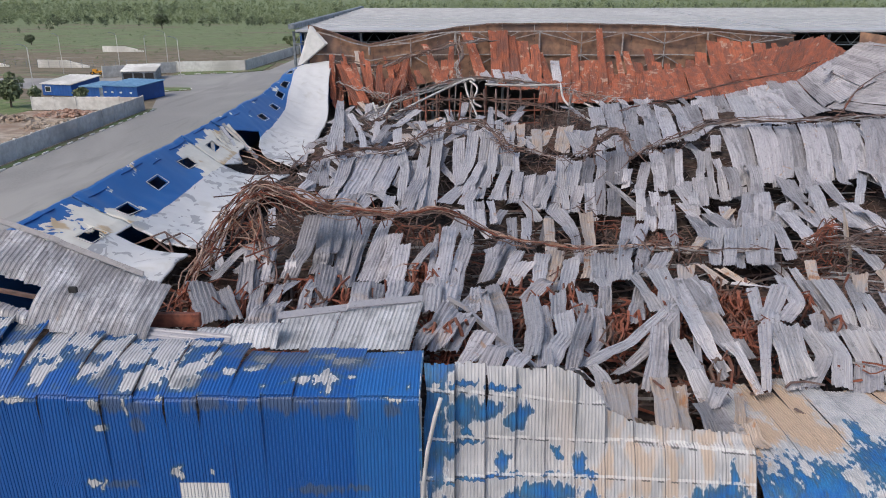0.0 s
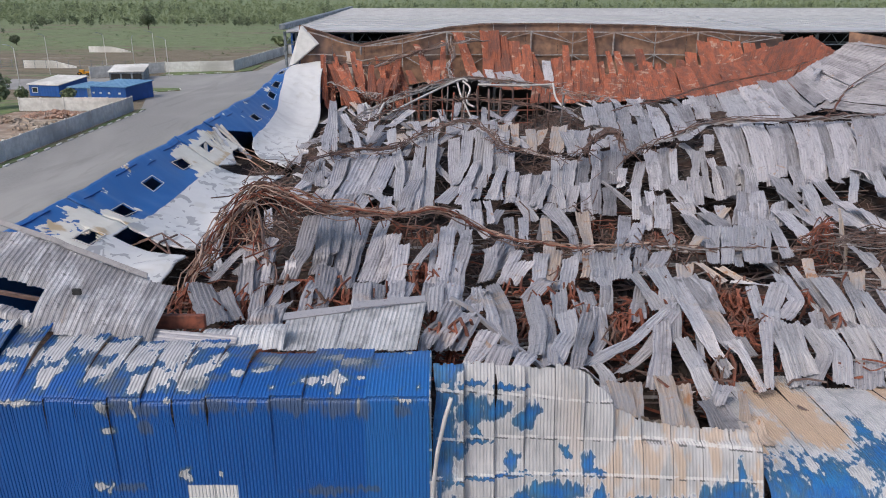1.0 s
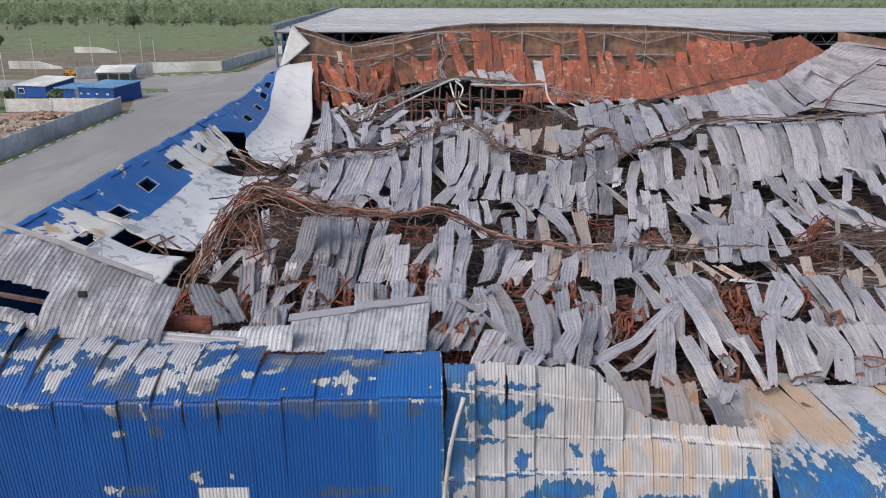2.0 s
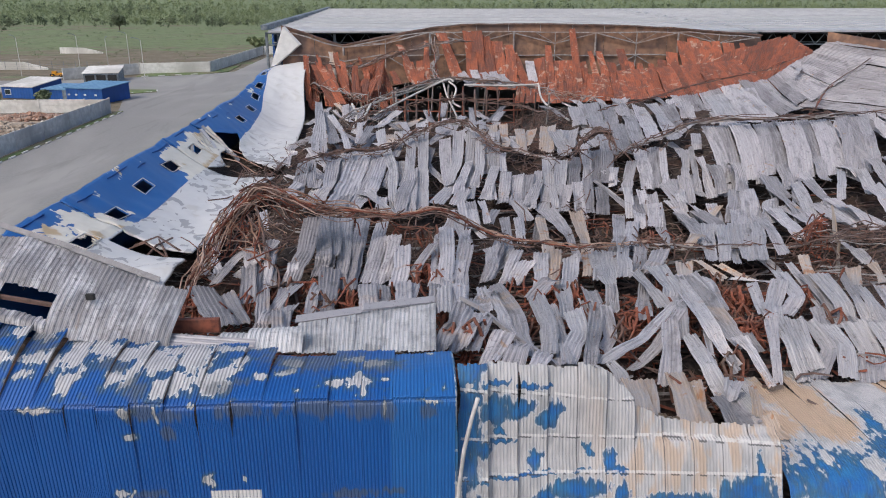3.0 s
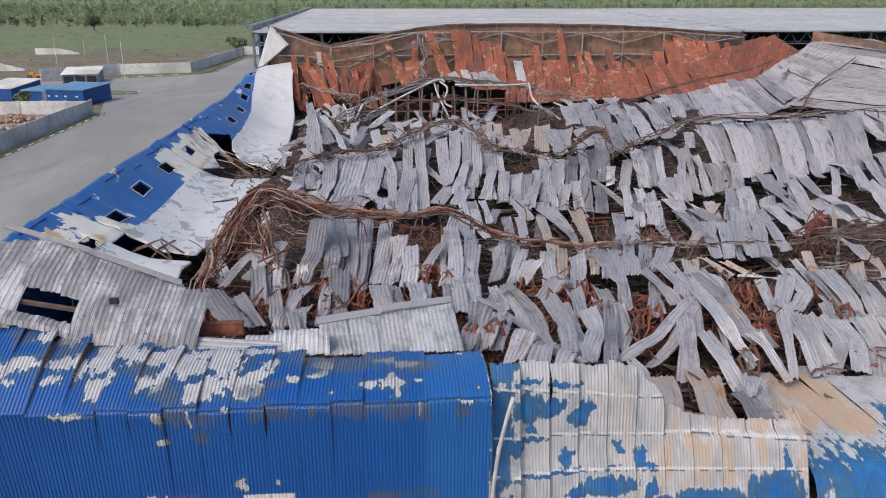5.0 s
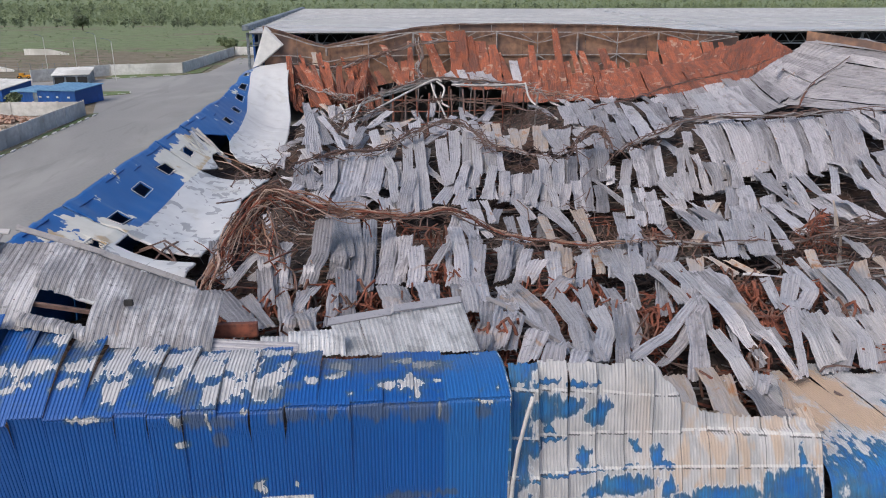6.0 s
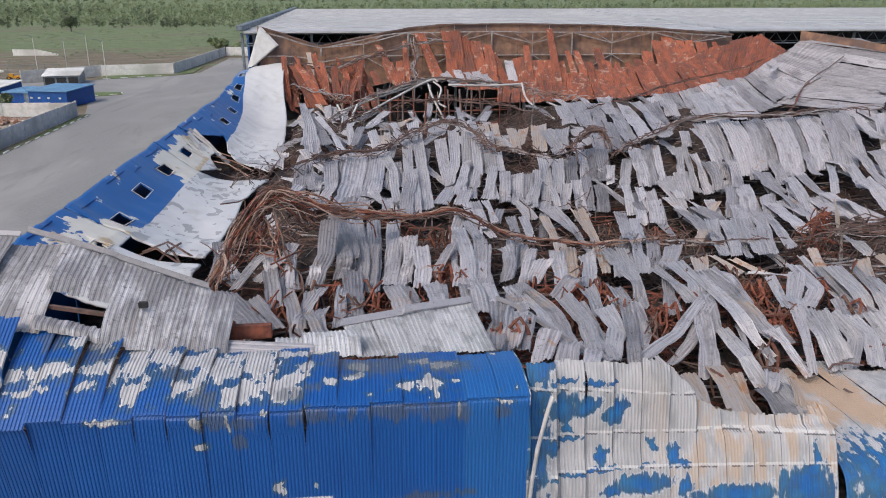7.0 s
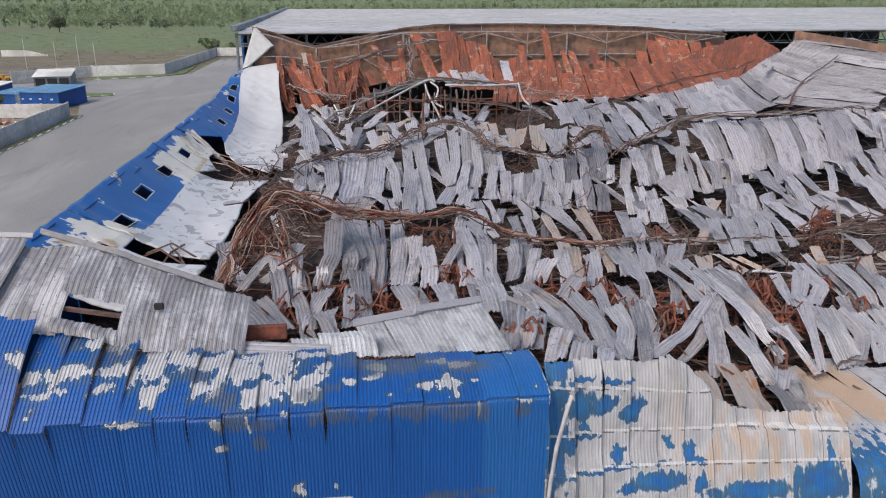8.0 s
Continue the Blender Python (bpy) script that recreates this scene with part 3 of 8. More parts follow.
slab("pavement", [(-51.9, -60), (70, -60), (70, 19), (70, 240), (-47, 240), (-47, 196), (-53.2, 189.3), (-67.2, 183.3), (-82, 177), (-140, 176), (-140, 192), (-240, 200), (-240, 166), (-90, 158), (-58, 150), (-51.9, 130)], -0.2, 0.0, ASPHALT, "grey worn asphalt yard and access road", "road")
slab("dirt_lot", [(-110, 60), (-53.4, 60), (-53.4, 127), (-110, 127)], -0.2, 0.03, DIRT, "sandy rubble-strewn dirt lot behind the fence", "ground")
slab("rough_grass", [(-115, 121), (-96, 118.5), (-84, 121.5), (-72, 120), (-71.6, 128), (-72.4, 141), (-115, 141)], -0.2, 0.07, WEEDS, "rough green grass beside the dirt lot", "grass")
slab("verge", [(-51.9, 40), (-50.9, 40), (-50.9, 129.5), (-51.9, 129.5)], -0.1, 0.06, WEEDS, "narrow weedy verge along the fence", "verge")
slab("lawn", [(-67.4, 183.4), (-53.2, 189.5), (-48.5, 196), (-49.5, 215), (-52.4, 195.2), (-68.2, 191.0)], -0.1, 0.07, WEEDS, "strip of green lawn below the white wall", "lawn")
slab("traffic_island", [(-63, 150), (-53.4, 155), (-54.5, 158.5), (-66, 160)], -0.1, 0.12, WEEDS, "grassy kerbed island in the yard", "island")


def kerb(outline, label):
    """Painted kerb stones laid along a line, black gaps between."""
    k = thing("kerb", (0, 0, 0), label, "kerb", "", "structure")
    for (xa, ya), (xb, yb) in zip(outline, outline[1:]):
        run = math.hypot(xb - xa, yb - ya)
        count = max(1, int(run / 3.2))
        ang = math.atan2(yb - ya, xb - xa)
        for i in range(count):
            f = (i + 0.5) / count
            bm = box(bmesh.new(), (xa + (xb - xa) * f, ya + (yb - ya) * f, 0.09), (run / count * 0.42, 0.24, 0.16), 0.02, Matrix.Rotation(ang, 4, "Z"))
            part("kerb_stone", bm, WHITEWALL, k)


kerb([(-50.8, 52), (-50.8, 129)], "white painted kerb stones along the verge")
kerb([(-62.5, 150.2), (-53.4, 155.4), (-54.6, 158.6)], "white kerb stones round the island")
kerb([(-67.2, 183.6), (-53.4, 189.6)], "white kerb stones along the lawn")


def concrete_fence(a, b, height, mat, label, panel=4.0, posts=True):
    """Precast panels between posts, each panel with a recessed field."""
    f = thing("concrete_fence", (a[0], a[1], 0), label, "fence")
    run = math.hypot(b[0] - a[0], b[1] - a[1])
    f.matrix_world = pose(a[0], a[1], 0, 0, 0, math.degrees(math.atan2(b[1] - a[1], b[0] - a[0])))
    count = max(1, round(run / panel))
    step_x = run / count
    bm = box(bmesh.new(), (0, 0, height / 2), (step_x - 0.04, 0.12, height), 0.015)
    for z in (height * 0.25, height * 0.75):
        box(bm, (0, 0, z), (step_x - 0.5, 0.16, height * 0.4), 0.02)
    first = part("fence_panel", bm, mat, f)
    first.location = (step_x / 2, 0, -0.05)
    for i in range(1, count):
        p = new("fence_panel", first.data)
        p.parent = f
        p.location = (step_x * (i + 0.5), rng.uniform(-0.03, 0.03), -0.05 + rng.uniform(-0.04, 0.04))
        p.rotation_euler = (rng.uniform(-0.02, 0.02), 0, rng.uniform(-0.006, 0.006))
    if posts:
        bm = box(bmesh.new(), (0, 0, height / 2), (0.22, 0.26, height + 0.12), 0.02)
        q = part("fence_post", bm, mat, f)
        for i in range(1, count + 1):
            p = new("fence_post", q.data)
            p.parent = f
            p.location = (step_x * i, 0, 0)
    return f


concrete_fence((-52.6, 38), (-52.6, 128.4), 2.4, CONCRETE, "weathered grey precast concrete panel fence beside the yard")
concrete_fence((-71.5, 128.2), (-53.0, 128.6), 2.2, CONCRETE, "grey precast concrete fence behind the dirt lot")
concrete_fence((-68.4, 190.8), (-52.9, 194.8), 2.6, WHITEWALL, "whitewashed concrete wall above the lawn")
concrete_fence((-52.8, 195.2), (-50.0, 250), 2.6, CONCRETE, "grey concrete fence running to the far field")
concrete_fence((-49.6, 250.4), (-22, 251), 2.6, WHITEWALL, "whitewashed wall closing the yard")
concrete_fence((-81.5, 178), (-68.8, 191), 2.6, CONCRETE, "grey concrete fence beside the cabins")


def wedge_wall(x0, x1, y, low, high, label):
    """A concrete retaining wall whose top falls along its length."""
    w = thing("retaining_wall", ((x0 + x1) / 2, y, 0), label, "wall")
    h = (x1 - x0) / 2
    v = [(-h, -0.3, -0.2), (h, -0.3, -0.2), (h, 0.3, -0.2), (-h, 0.3, -0.2), (-h, -0.3, high), (h * 0.1, -0.3, high * 0.95), (h, -0.3, low), (h, 0.3, low), (h * 0.1, 0.3, high * 0.95), (-h, 0.3, high)]
    solid("concrete_face", v, [(0, 1, 6, 5, 4), (3, 9, 8, 7, 2), (4, 5, 8, 9), (5, 6, 7, 8), (1, 2, 7, 6), (0, 4, 9, 3), (0, 3, 2, 1)], WHITEWALL, None, w)


wedge_wall(-110, -96.5, 203.5, 0.3, 1.9, "whitewashed sloping concrete wall in the field")
wedge_wall(-116.5, -103, 257, 0.3, 1.8, "whitewashed sloping concrete wall further out in the field")
wedge_wall(-134, -119, 205.5, 0.3, 1.8, "low whitewashed concrete wall beside the road")


def rubble_heap(x, y, rx, ry, high, count, mat, label, seed):
    """A low heap of broken lumps."""
    c = random.Random(seed)
    v, f = [], []
    for _ in range(count):
        a, r = c.uniform(0, 6.28), c.random() ** 0.6
        px, py = x + math.cos(a) * r * rx, y + math.sin(a) * r * ry
        s = c.uniform(0.12, 0.5)
        h = high * (1 - r * r) * c.uniform(0.4, 1.0)
        k = len(v)
        m = Euler((c.uniform(-0.5, 0.5), c.uniform(-0.5, 0.5), c.uniform(0, 3))).to_matrix()
        for dx, dy, dz in ((-1, -1, -1), (1, -1, -1), (1, 1, -1), (-1, 1, -1), (-0.7, -0.8, 0.7), (0.9, -0.7, 0.5), (0.7, 0.9, 0.8), (-0.8, 0.7, 0.6)):
            v.append(Vector((px, py, 0.05 + h)) + m @ Vector((dx * s, dy * s * 0.7, dz * s * 0.5)))
        f += [(k + 3, k + 2, k + 1, k), (k + 4, k + 5, k + 6, k + 7), (k, k + 1, k + 5, k + 4), (k + 1, k + 2, k + 6, k + 5), (k + 2, k + 3, k + 7, k + 6), (k + 3, k, k + 4, k + 7)]
    tagged(solid("rubble_heap", v, f, mat), label, "rubble", "", "stuff")


rubble_heap(-62.5, 122, 5.5, 3.0, 0.9, 200, BRICK, "low heap of broken red brick in the dirt lot", 61)
rubble_heap(-69, 117, 5.0, 3.0, 0.7, 150, DIRT, "low heap of sandy rubble in the dirt lot", 62)
rubble_heap(-60, 112, 4.0, 5.0, 0.5, 120, DIRT, "scattered lumps of sandy rubble in the dirt lot", 63)
rubble_heap(-57, 100, 3.0, 8.0, 0.4, 110, DIRT, "scattered lumps of sandy rubble beside the fence", 64)


# ---- cabins and sheds ----
def cabin(name, at, size, turn, wall, roof, label, pitch=0.35, door=True, openings=1):
    """A clad site cabin: ribbed walls, low roof with overhang, door and windows."""
    lx, ly, h = size
    c = thing(name, at, label, "cabin", "", "", turn)
    # ribbed cladding: one outline with shallow ribs, drawn up to the eaves
    ring, n = [], int(lx / 0.3)
    for s in (-1, 1):
        for i in range(n + 1):
            ring.append((s * (-lx / 2 + lx * i / n), s * (-ly / 2 - 0.04 * (i % 2))))
    k = len(ring)
    solid("wall", [(x, y, 0) for x, y in ring] + [(x, y, h + pitch * (y / ly + 0.5)) for x, y in ring], [(i, (i + 1) % k, (i + 1) % k + k, i + k) for i in range(k)], wall, None, c)
    o = 0.25
    v = [(-lx / 2 - o, -ly / 2 - o, h), (lx / 2 + o, -ly / 2 - o, h), (lx / 2 + o, ly / 2 + o, h + pitch), (-lx / 2 - o, ly / 2 + o, h + pitch)]
    v += [(x, y, z + 0.16) for x, y, z in v]
    solid("roof", v, [(3, 2, 1, 0), (4, 5, 6, 7), (0, 1, 5, 4), (1, 2, 6, 5), (2, 3, 7, 6), (3, 0, 4, 7)], roof, None, c)
    for i in range(int(lx / 1.0)):
        part("roof_rib", box(bmesh.new(), (-lx / 2 + 0.5 + i, 0, h + pitch / 2 + 0.18), (0.07, ly + 2 * o, 0.05), 0, Matrix.Rotation(math.atan2(pitch, ly + 2 * o), 4, "X")), roof, c)
    if door:
        part("door", box(bmesh.new(), (lx * 0.32, -ly / 2 - 0.05, 1.05), (0.95, 0.08, 2.1), 0.01), STEEL, c, "grey steel door")
    for i in range(openings):
        w = part("window", box(bmesh.new(), (-lx * 0.3 + i * lx * 0.3, -ly / 2 - 0.05, h * 0.55), (1.3, 0.06, 1.0), 0.01), WHITEWALL, c)
        part("pane", box(bmesh.new(), (-lx * 0.3 + i * lx * 0.3, -ly / 2 - 0.085, h * 0.55), (1.1, 0.03, 0.8)), GLASS, w)
    return c


main_cabin = cabin("site_cabin", (-60.15, 143.35, 0), (7.4, 8.0, 2.6), -15, CABINBLUE, CABINROOF, "blue clad site cabin with faded blue roof beside the fence", 0.35, False, 0)
for x in (-3.1, -1.6, 0.2, 2.4):
    part("vent", box(bmesh.new(), (x, -4.07, 1.5), (0.45, 0.08, 0.3), 0.02), WHITEWALL, main_cabin, "small white wall vent")
cabin("site_cabin", (-66.9, 145.9, 0), (5.6, 6.0, 2.0), -15, CABINBLUE, CABINROOF, "low blue clad cabin with open dark doorway", 0.3, True, 0)
cabin("site_cabin", (-75.4, 150.4, 0), (6.8, 8.0, 2.1), -15, CABINBLUE, WHITEWALL, "blue clad shed with white ribbed roof", 0.9, False, 1)
shed = cabin("storage_shed", (-71.8, 176.5, 0), (7.2, 7.0, 1.9), 10, STEEL, WHITEWALL, "open grey shed with white roof behind the cabins", 0.9, False, 0)
# near-black panels on the closed front paint the shade of open bays
for i in range(3):
    part("opening", box(bmesh.new(), (-2.3 + 2.3 * i, -3.56, 0.8), (1.9, 0.1, 1.5), 0.01), RUBBER, shed, "near-black panel painted as a shaded open bay")


def machine(at, turn, paint, label):
    """A small yard machine: chassis, cab, bonnet, four wheels."""
    m = thing("yard_tractor", at, label, "vehicle", "", "", turn)
    m.scale = (0.72, 0.7, 0.5)
    bm = bmesh.new()
    box(bm, (0, 0, 0.85), (4.2, 1.5, 0.5), 0.08)
    box(bm, (1.2, 0, 1.35), (1.7, 1.2, 0.7), 0.15)
    part("body", bm, paint, m)
    cab = part("cab", box(bmesh.new(), (-0.6, 0, 1.85), (1.5, 1.4, 1.5), 0.12), paint, m)
    part("window", box(bmesh.new(), (-0.6, 0, 2.05), (1.54, 1.2, 0.7), 0.03), GLASS, cab)
    for x, r in ((-1.2, 0.75), (1.4, 0.55)):
        for s in (-1, 1):
            w = bmesh.new()
            bmesh.ops.create_cone(w, cap_ends=True, segments=16, radius1=r, radius2=r, depth=0.4, matrix=Matrix.Translation((x, s * 0.85, r)) @ Matrix.Rotation(math.pi / 2, 4, "X"))
            wheel = part("wheel", w, RUBBER, m)
            hub = bmesh.new()
            bmesh.ops.create_cone(hub, cap_ends=True, segments=10, radius1=r * 0.45, radius2=r * 0.4, depth=0.44, matrix=Matrix.Translation((x, s * 0.86, r)) @ Matrix.Rotation(math.pi / 2, 4, "X"))
            part("rim", hub, paint, wheel)


machine((-86.2, 185.2, 0), 10, YELLOW, "yellow-orange yard tractor parked by the road")
machine((-84.0, 191.5, 0), -20, RED, "red yard tractor parked behind the shed")


def lamp_post(at, height, turn, label):
    p = thing("street_lamp", at, label, "street lamp", "lamps along the yard", "", turn)
    v, f = rods([[(0, 0, 0), (0, 0, height * 0.5), (0, 0, height)]], [0.075], 8)
    solid("pole", v, f, CONCRETE, None, p)
    v, f = rods([[(0, 0, height - 0.1), (0.5, 0, height + 0.35), (1.6, 0, height + 0.6)]], [0.06], 6)
    solid("arm", v, f, STEEL, None, p)
    part("lamp_head", box(bmesh.new(), (1.9, 0, height + 0.6), (0.7, 0.24, 0.12), 0.04), STEEL, p)


for at, h, turn in (((-63.5, 178.5, 0), 8.6, 170), ((-79.5, 199.5, 0), 7.6, 100), ((-80.6, 146.0, 0), 9.0, 170), ((-94.7, 186.0, 0), 8.8, 150), ((-85.2, 196.2, 0), 8.6, 160), ((-76.2, 205.5, 0), 8.6, 170)):
    lamp_post(at, h, turn, "slim concrete lamp post with a single arm")


def wire_fence(a, b, label):
    f = thing("wire_fence", (a[0], a[1], 0), label, "fence")
    run = math.hypot(b[0] - a[0], b[1] - a[1])
    f.matrix_world = pose(a[0], a[1], 0, 0, 0, math.degrees(math.atan2(b[1] - a[1], b[0] - a[0])))
    n = int(run / 3)
    v, fc = rods([[(0, 0, -0.1), (0, 0, 2.2)]], [0.05])
    q = solid("fence_post", v, fc, STEEL, None, f)
    for i in range(1, n + 1):
        p = new("fence_post", q.data)
        p.parent, p.location = f, (run * i / n, 0, 0)
    v, fc = rods([[(0, 0, z), (run, 0, z)] for z in (0.4, 0.9, 1.4, 2.0)], [0.015] * 4, 3)
    solid("wire", v, fc, STEEL, None, f)


wire_fence((-170, 206), (-82, 200), "thin dark wire fence along the field")


# ---- trees ----
def leafy(verts, faces, centre, radius, height, count, size, chance):
    """Loose leaf clumps: small crossed facets scattered through an uneven crown."""
    cx, cy, cz = centre
    for _ in range(count):
        while True:
            p = Vector((chance.uniform(-1, 1), chance.uniform(-1, 1), chance.uniform(-1, 1)))
            if 0.25 < p.length < 1:
                break
        p = Vector((cx + p.x * radius, cy + p.y * radius, cz + p.z * height))
        d = Vector((chance.uniform(-1, 1), chance.uniform(-1, 1), chance.uniform(-0.6, 0.6))).normalized() * size * chance.uniform(0.6, 1.4)
        e = d.cross(Vector((chance.uniform(-1, 1), chance.uniform(-1, 1), chance.uniform(-1, 1)))).normalized() * size * chance.uniform(0.5, 1.1)
        k = len(verts)
        verts += [p - d, p + e, p + d, p - e]
        faces.append((k, k + 1, k + 2, k + 3))


def tree(at, height, radius, mat, label, count=260):
    t = thing("tree", at, label, "tree", "trees in the field")
    chance = random.Random(int(at[0] * 7 + at[1] * 13))
    top = Vector((chance.uniform(-0.3, 0.3), chance.uniform(-0.3, 0.3), height * 0.75))
    lines, rad = [[(0, 0, -0.2), top * 0.4, top]], [0.05 * radius + 0.05]
    for _ in range(7):
        w, f = chance.uniform(0, 6.28), chance.uniform(0.25, 0.8)
        lines.append([top * f, top * f + Vector((math.cos(w) * radius * 0.6, math.sin(w) * radius * 0.6, height * 0.18))])
        rad.append(0.03 * radius)
    v, f = rods(lines, rad, 5)
    solid("trunk", v, f, BARK, None, t)
    v, f = [], []
    for _ in range(6):
        leafy(v, f, (chance.uniform(-0.5, 0.5) * radius, chance.uniform(-0.5, 0.5) * radius, height * chance.uniform(0.4, 0.8)), radius * 0.6, height * 0.26, count // 6, radius * 0.13 + 0.05, chance)
    solid("crown", v, f, mat, None, t)


chance = random.Random(3)
for at, h, r, mat, label in (((-76.5, 130.5, 0), 6.0, 2.7, LEAF, "young green leafy tree by the dirt lot"), ((-77.5, 139.5, 0), 2.6, 1.4, LEAF, "small green bush beside the fence"),
                             ((-67.8, 138.2, 0), 2.6, 1.5, LEAF, "green shrub beside the blue cabin"), ((-153, 410, 0), 8, 3.6, DARKLEAF, "dark green tree alone in the meadow"),
                             ((-158, 290, 0), 4, 2.2, DARKLEAF, "dark green bush in the meadow"), ((-175, 285, 0), 3.5, 2.0, DARKLEAF, "dark green bush in the meadow"),
                             ((-190, 278, 0), 3.5, 2.0, DARKLEAF, "dark green bush in the meadow"), ((-54, 262, 0), 4.6, 4.0, LEAF, "green bush by the far wall"),
                             ((-196, 246, 0), 3, 1.6, DARKLEAF, "small bush in the meadow"), ((-46, 258, 0), 3.4, 3.0, LEAF, "green bush by the far wall")):
    tree(at, h, r, mat, label, 600)


bm = bmesh.new()
bmesh.ops.create_icosphere(bm, subdivisions=1, radius=1.0)
bm.verts.ensure_lookup_table()
ICO_V, ICO_F = [v.co.copy() for v in bm.verts], [tuple(v.index for v in q.verts) for q in bm.faces]
bm.free()


def clump(verts, faces, centre, radius, height, c):
    """A ragged leaf clump."""
    k = len(verts)
    turn = c.uniform(0, 6.28)
    ca, sa = math.cos(turn), math.sin(turn)
    for p in ICO_V:
        r = c.uniform(0.6, 1.25)
        verts.append(Vector((centre[0] + (p.x * ca - p.y * sa) * radius * r, centre[1] + (p.x * sa + p.y * ca) * radius * r, centre[2] + p.z * height * r)))
    faces += [tuple(i + k for i in q) for q in ICO_F]


def woods(name, bands, mat, label, seed):
    """Far woodland: trees of ragged clumps and loose leaf facets over short trunks, thinning towards the meadow."""
    c = random.Random(seed)
    v, f = [], []
    for x0, x1, y0, y1, count, low, high, clumps, leaves in bands:
        for _ in range(count):
            x, y = c.uniform(x0, x1), y0 + (y1 - y0) * c.random() ** 0.8
            h = low + (high - low) * c.random() ** 1.5
            r = h * c.uniform(0.24, 0.46)
            k = len(v)
            v += [Vector((x - 0.15, y, -0.2)), Vector((x + 0.15, y, -0.2)), Vector((x, y, h * 0.8))]
            f.append((k, k + 1, k + 2))
            for _ in range(clumps):
                g = c.random()
                clump(v, f, (x + c.uniform(-0.6, 0.6) * r * (1.2 - g), y + c.uniform(-0.6, 0.6) * r, h * (0.15 + 0.62 * g)), r * (0.6 - 0.36 * g), h * 0.14, c)
            leafy(v, f, (x, y, h * 0.45), r * 1.1, h * 0.47, leaves, h * 0.068, c)
    return tagged(solid(name, v, f, mat), label, "trees", "", "stuff")


woods("birch_woods", [(-480, 300, 455, 580, 1500, 2, 6, 1, 40), (-600, 520, 560, 760, 2600, 3, 7, 1, 28), (-800, 860, 760, 1100, 2600, 4, 9, 1, 18), (-1300, 1300, 1100, 2300, 1800, 8, 16, 2, 10)], LEAF, "pale spring-green young woodland at the edge of the meadow", 11)
woods("dark_woods", [(-330, -205, 335, 420, 50, 2, 5, 3, 60), (-330, -10, 440, 490, 110, 3, 7, 3, 60), (-700, 500, 560, 900, 260, 5, 10, 2, 40), (140, 420, 400, 520, 120, 4, 9, 3, 50), (-1300, 1400, 1300, 2500, 500, 10, 18, 2, 12)], DARKLEAF, "dark green shrubs and woodland behind the meadow", 12)
c = random.Random(31)
v, f = [], []
for _ in range(800):
    y = c.uniform(205, 440)
    h = 0.3 + 0.8 * c.random() ** 2
    leafy(v, f, (c.uniform(-0.62, -0.05) * y, y, h * 0.35), h * c.uniform(0.8, 2.2), h * 0.4, 26, h * 0.14, c)
tagged(solid("meadow_scrub", v, f, LEAF), "low scrub and tussocks scattered over the meadow", "scrub", "", "stuff")

# ---- the standing far part of the warehouse ----
far = thing("far_warehouse", (0, 0, 0), "standing warehouse bay with pale flat roof and open burnt end", "building")
BACK, FRONT, WEST, EAST = 192.0, 108.4, -22.4, 130.0
VALLEY = 46.0


def roof_sheet(x0, x1, z_front, z_mid, z_back, name="roof"):
    """One roof slope with raised seams across it."""
    v, f = [], []
    ys = [FRONT - 0.5 + (BACK - FRONT) * i / 16 for i in range(17)]
    for i, y in enumerate(ys):
        k = i / 16
        z = z_front + (z_back - z_front) * k
        for x in (x0, x1):
            zz = z + (z_mid if x == x1 else 0.0)
            v += [(x, y, zz), (x, y, zz - 0.25)]
    for i in range(16):
        a0 = i * 4
        f += [(a0, a0 + 2, a0 + 6, a0 + 4), (a0 + 1, a0 + 5, a0 + 7, a0 + 3), (a0, a0 + 4, a0 + 5, a0 + 1), (a0 + 2, a0 + 3, a0 + 7, a0 + 6)]
    f += [(0, 1, 3, 2), (64, 66, 67, 65)]
    ob = solid(name, v, f, ROOFING, None, far)
    for i in range(1, 14):
        y = FRONT + i * (BACK - FRONT) / 14
        k = (y - FRONT + 0.5) / (BACK - FRONT)
        z = z_front + (z_back - z_front) * k
        v2, f2 = rods([[(x0, y, z + 0.05), (x1, y, z + z_mid + 0.05)]], [0.16])
        solid("roof_seam", v2, f2, ROOFING, None, ob)
    return ob


roof_sheet(WEST + 0.5, VALLEY, 14.05, 0.0, 15.2)
roof_sheet(VALLEY + 0.6, EAST, 14.05, 0.1, 15.25)
part("eaves_gutter", box(bmesh.new(), (WEST, (FRONT + BACK) / 2, 14.85), (0.9, BACK - FRONT + 1, 0.7), 0.08, Matrix.Rotation(math.atan2(0.75, BACK - FRONT), 4, "X")), STEEL, far, "grey metal eaves trim")
part("wall", box(bmesh.new(), (WEST, (FRONT + BACK) / 2 + 3, 7.0), (0.3, BACK - FRONT - 6, 14.0), 0), CABINBLUE, far)
# back wall coloured near black in place of the bay's inner shade
part("wall", box(bmesh.new(), ((WEST + EAST) / 2, BACK, 7.3), (EAST - WEST, 0.3, 14.4), 0), SHADEWALL, far)
for x in (WEST, WEST + 1.6, -13.0, -3.0, 7.0, 17.0, 27.0, 37.0, 46.0, 52.0, 58.0, 66.0):
    part("column", box(bmesh.new(), (x, FRONT + 1.0, 6.9), (0.35, 0.35, 13.8), 0.03), STEEL, far)
for k, (y, z) in enumerate(((FRONT + 0.8, 13.65), (FRONT + 0.8, 12.1), (FRONT + 6, 13.65), (FRONT + 6, 12.1))):
    v, f = rods([[(WEST, y, z), (80, y, z)]], [0.11])
    solid("truss_chord", v, f, STEEL, None, far)
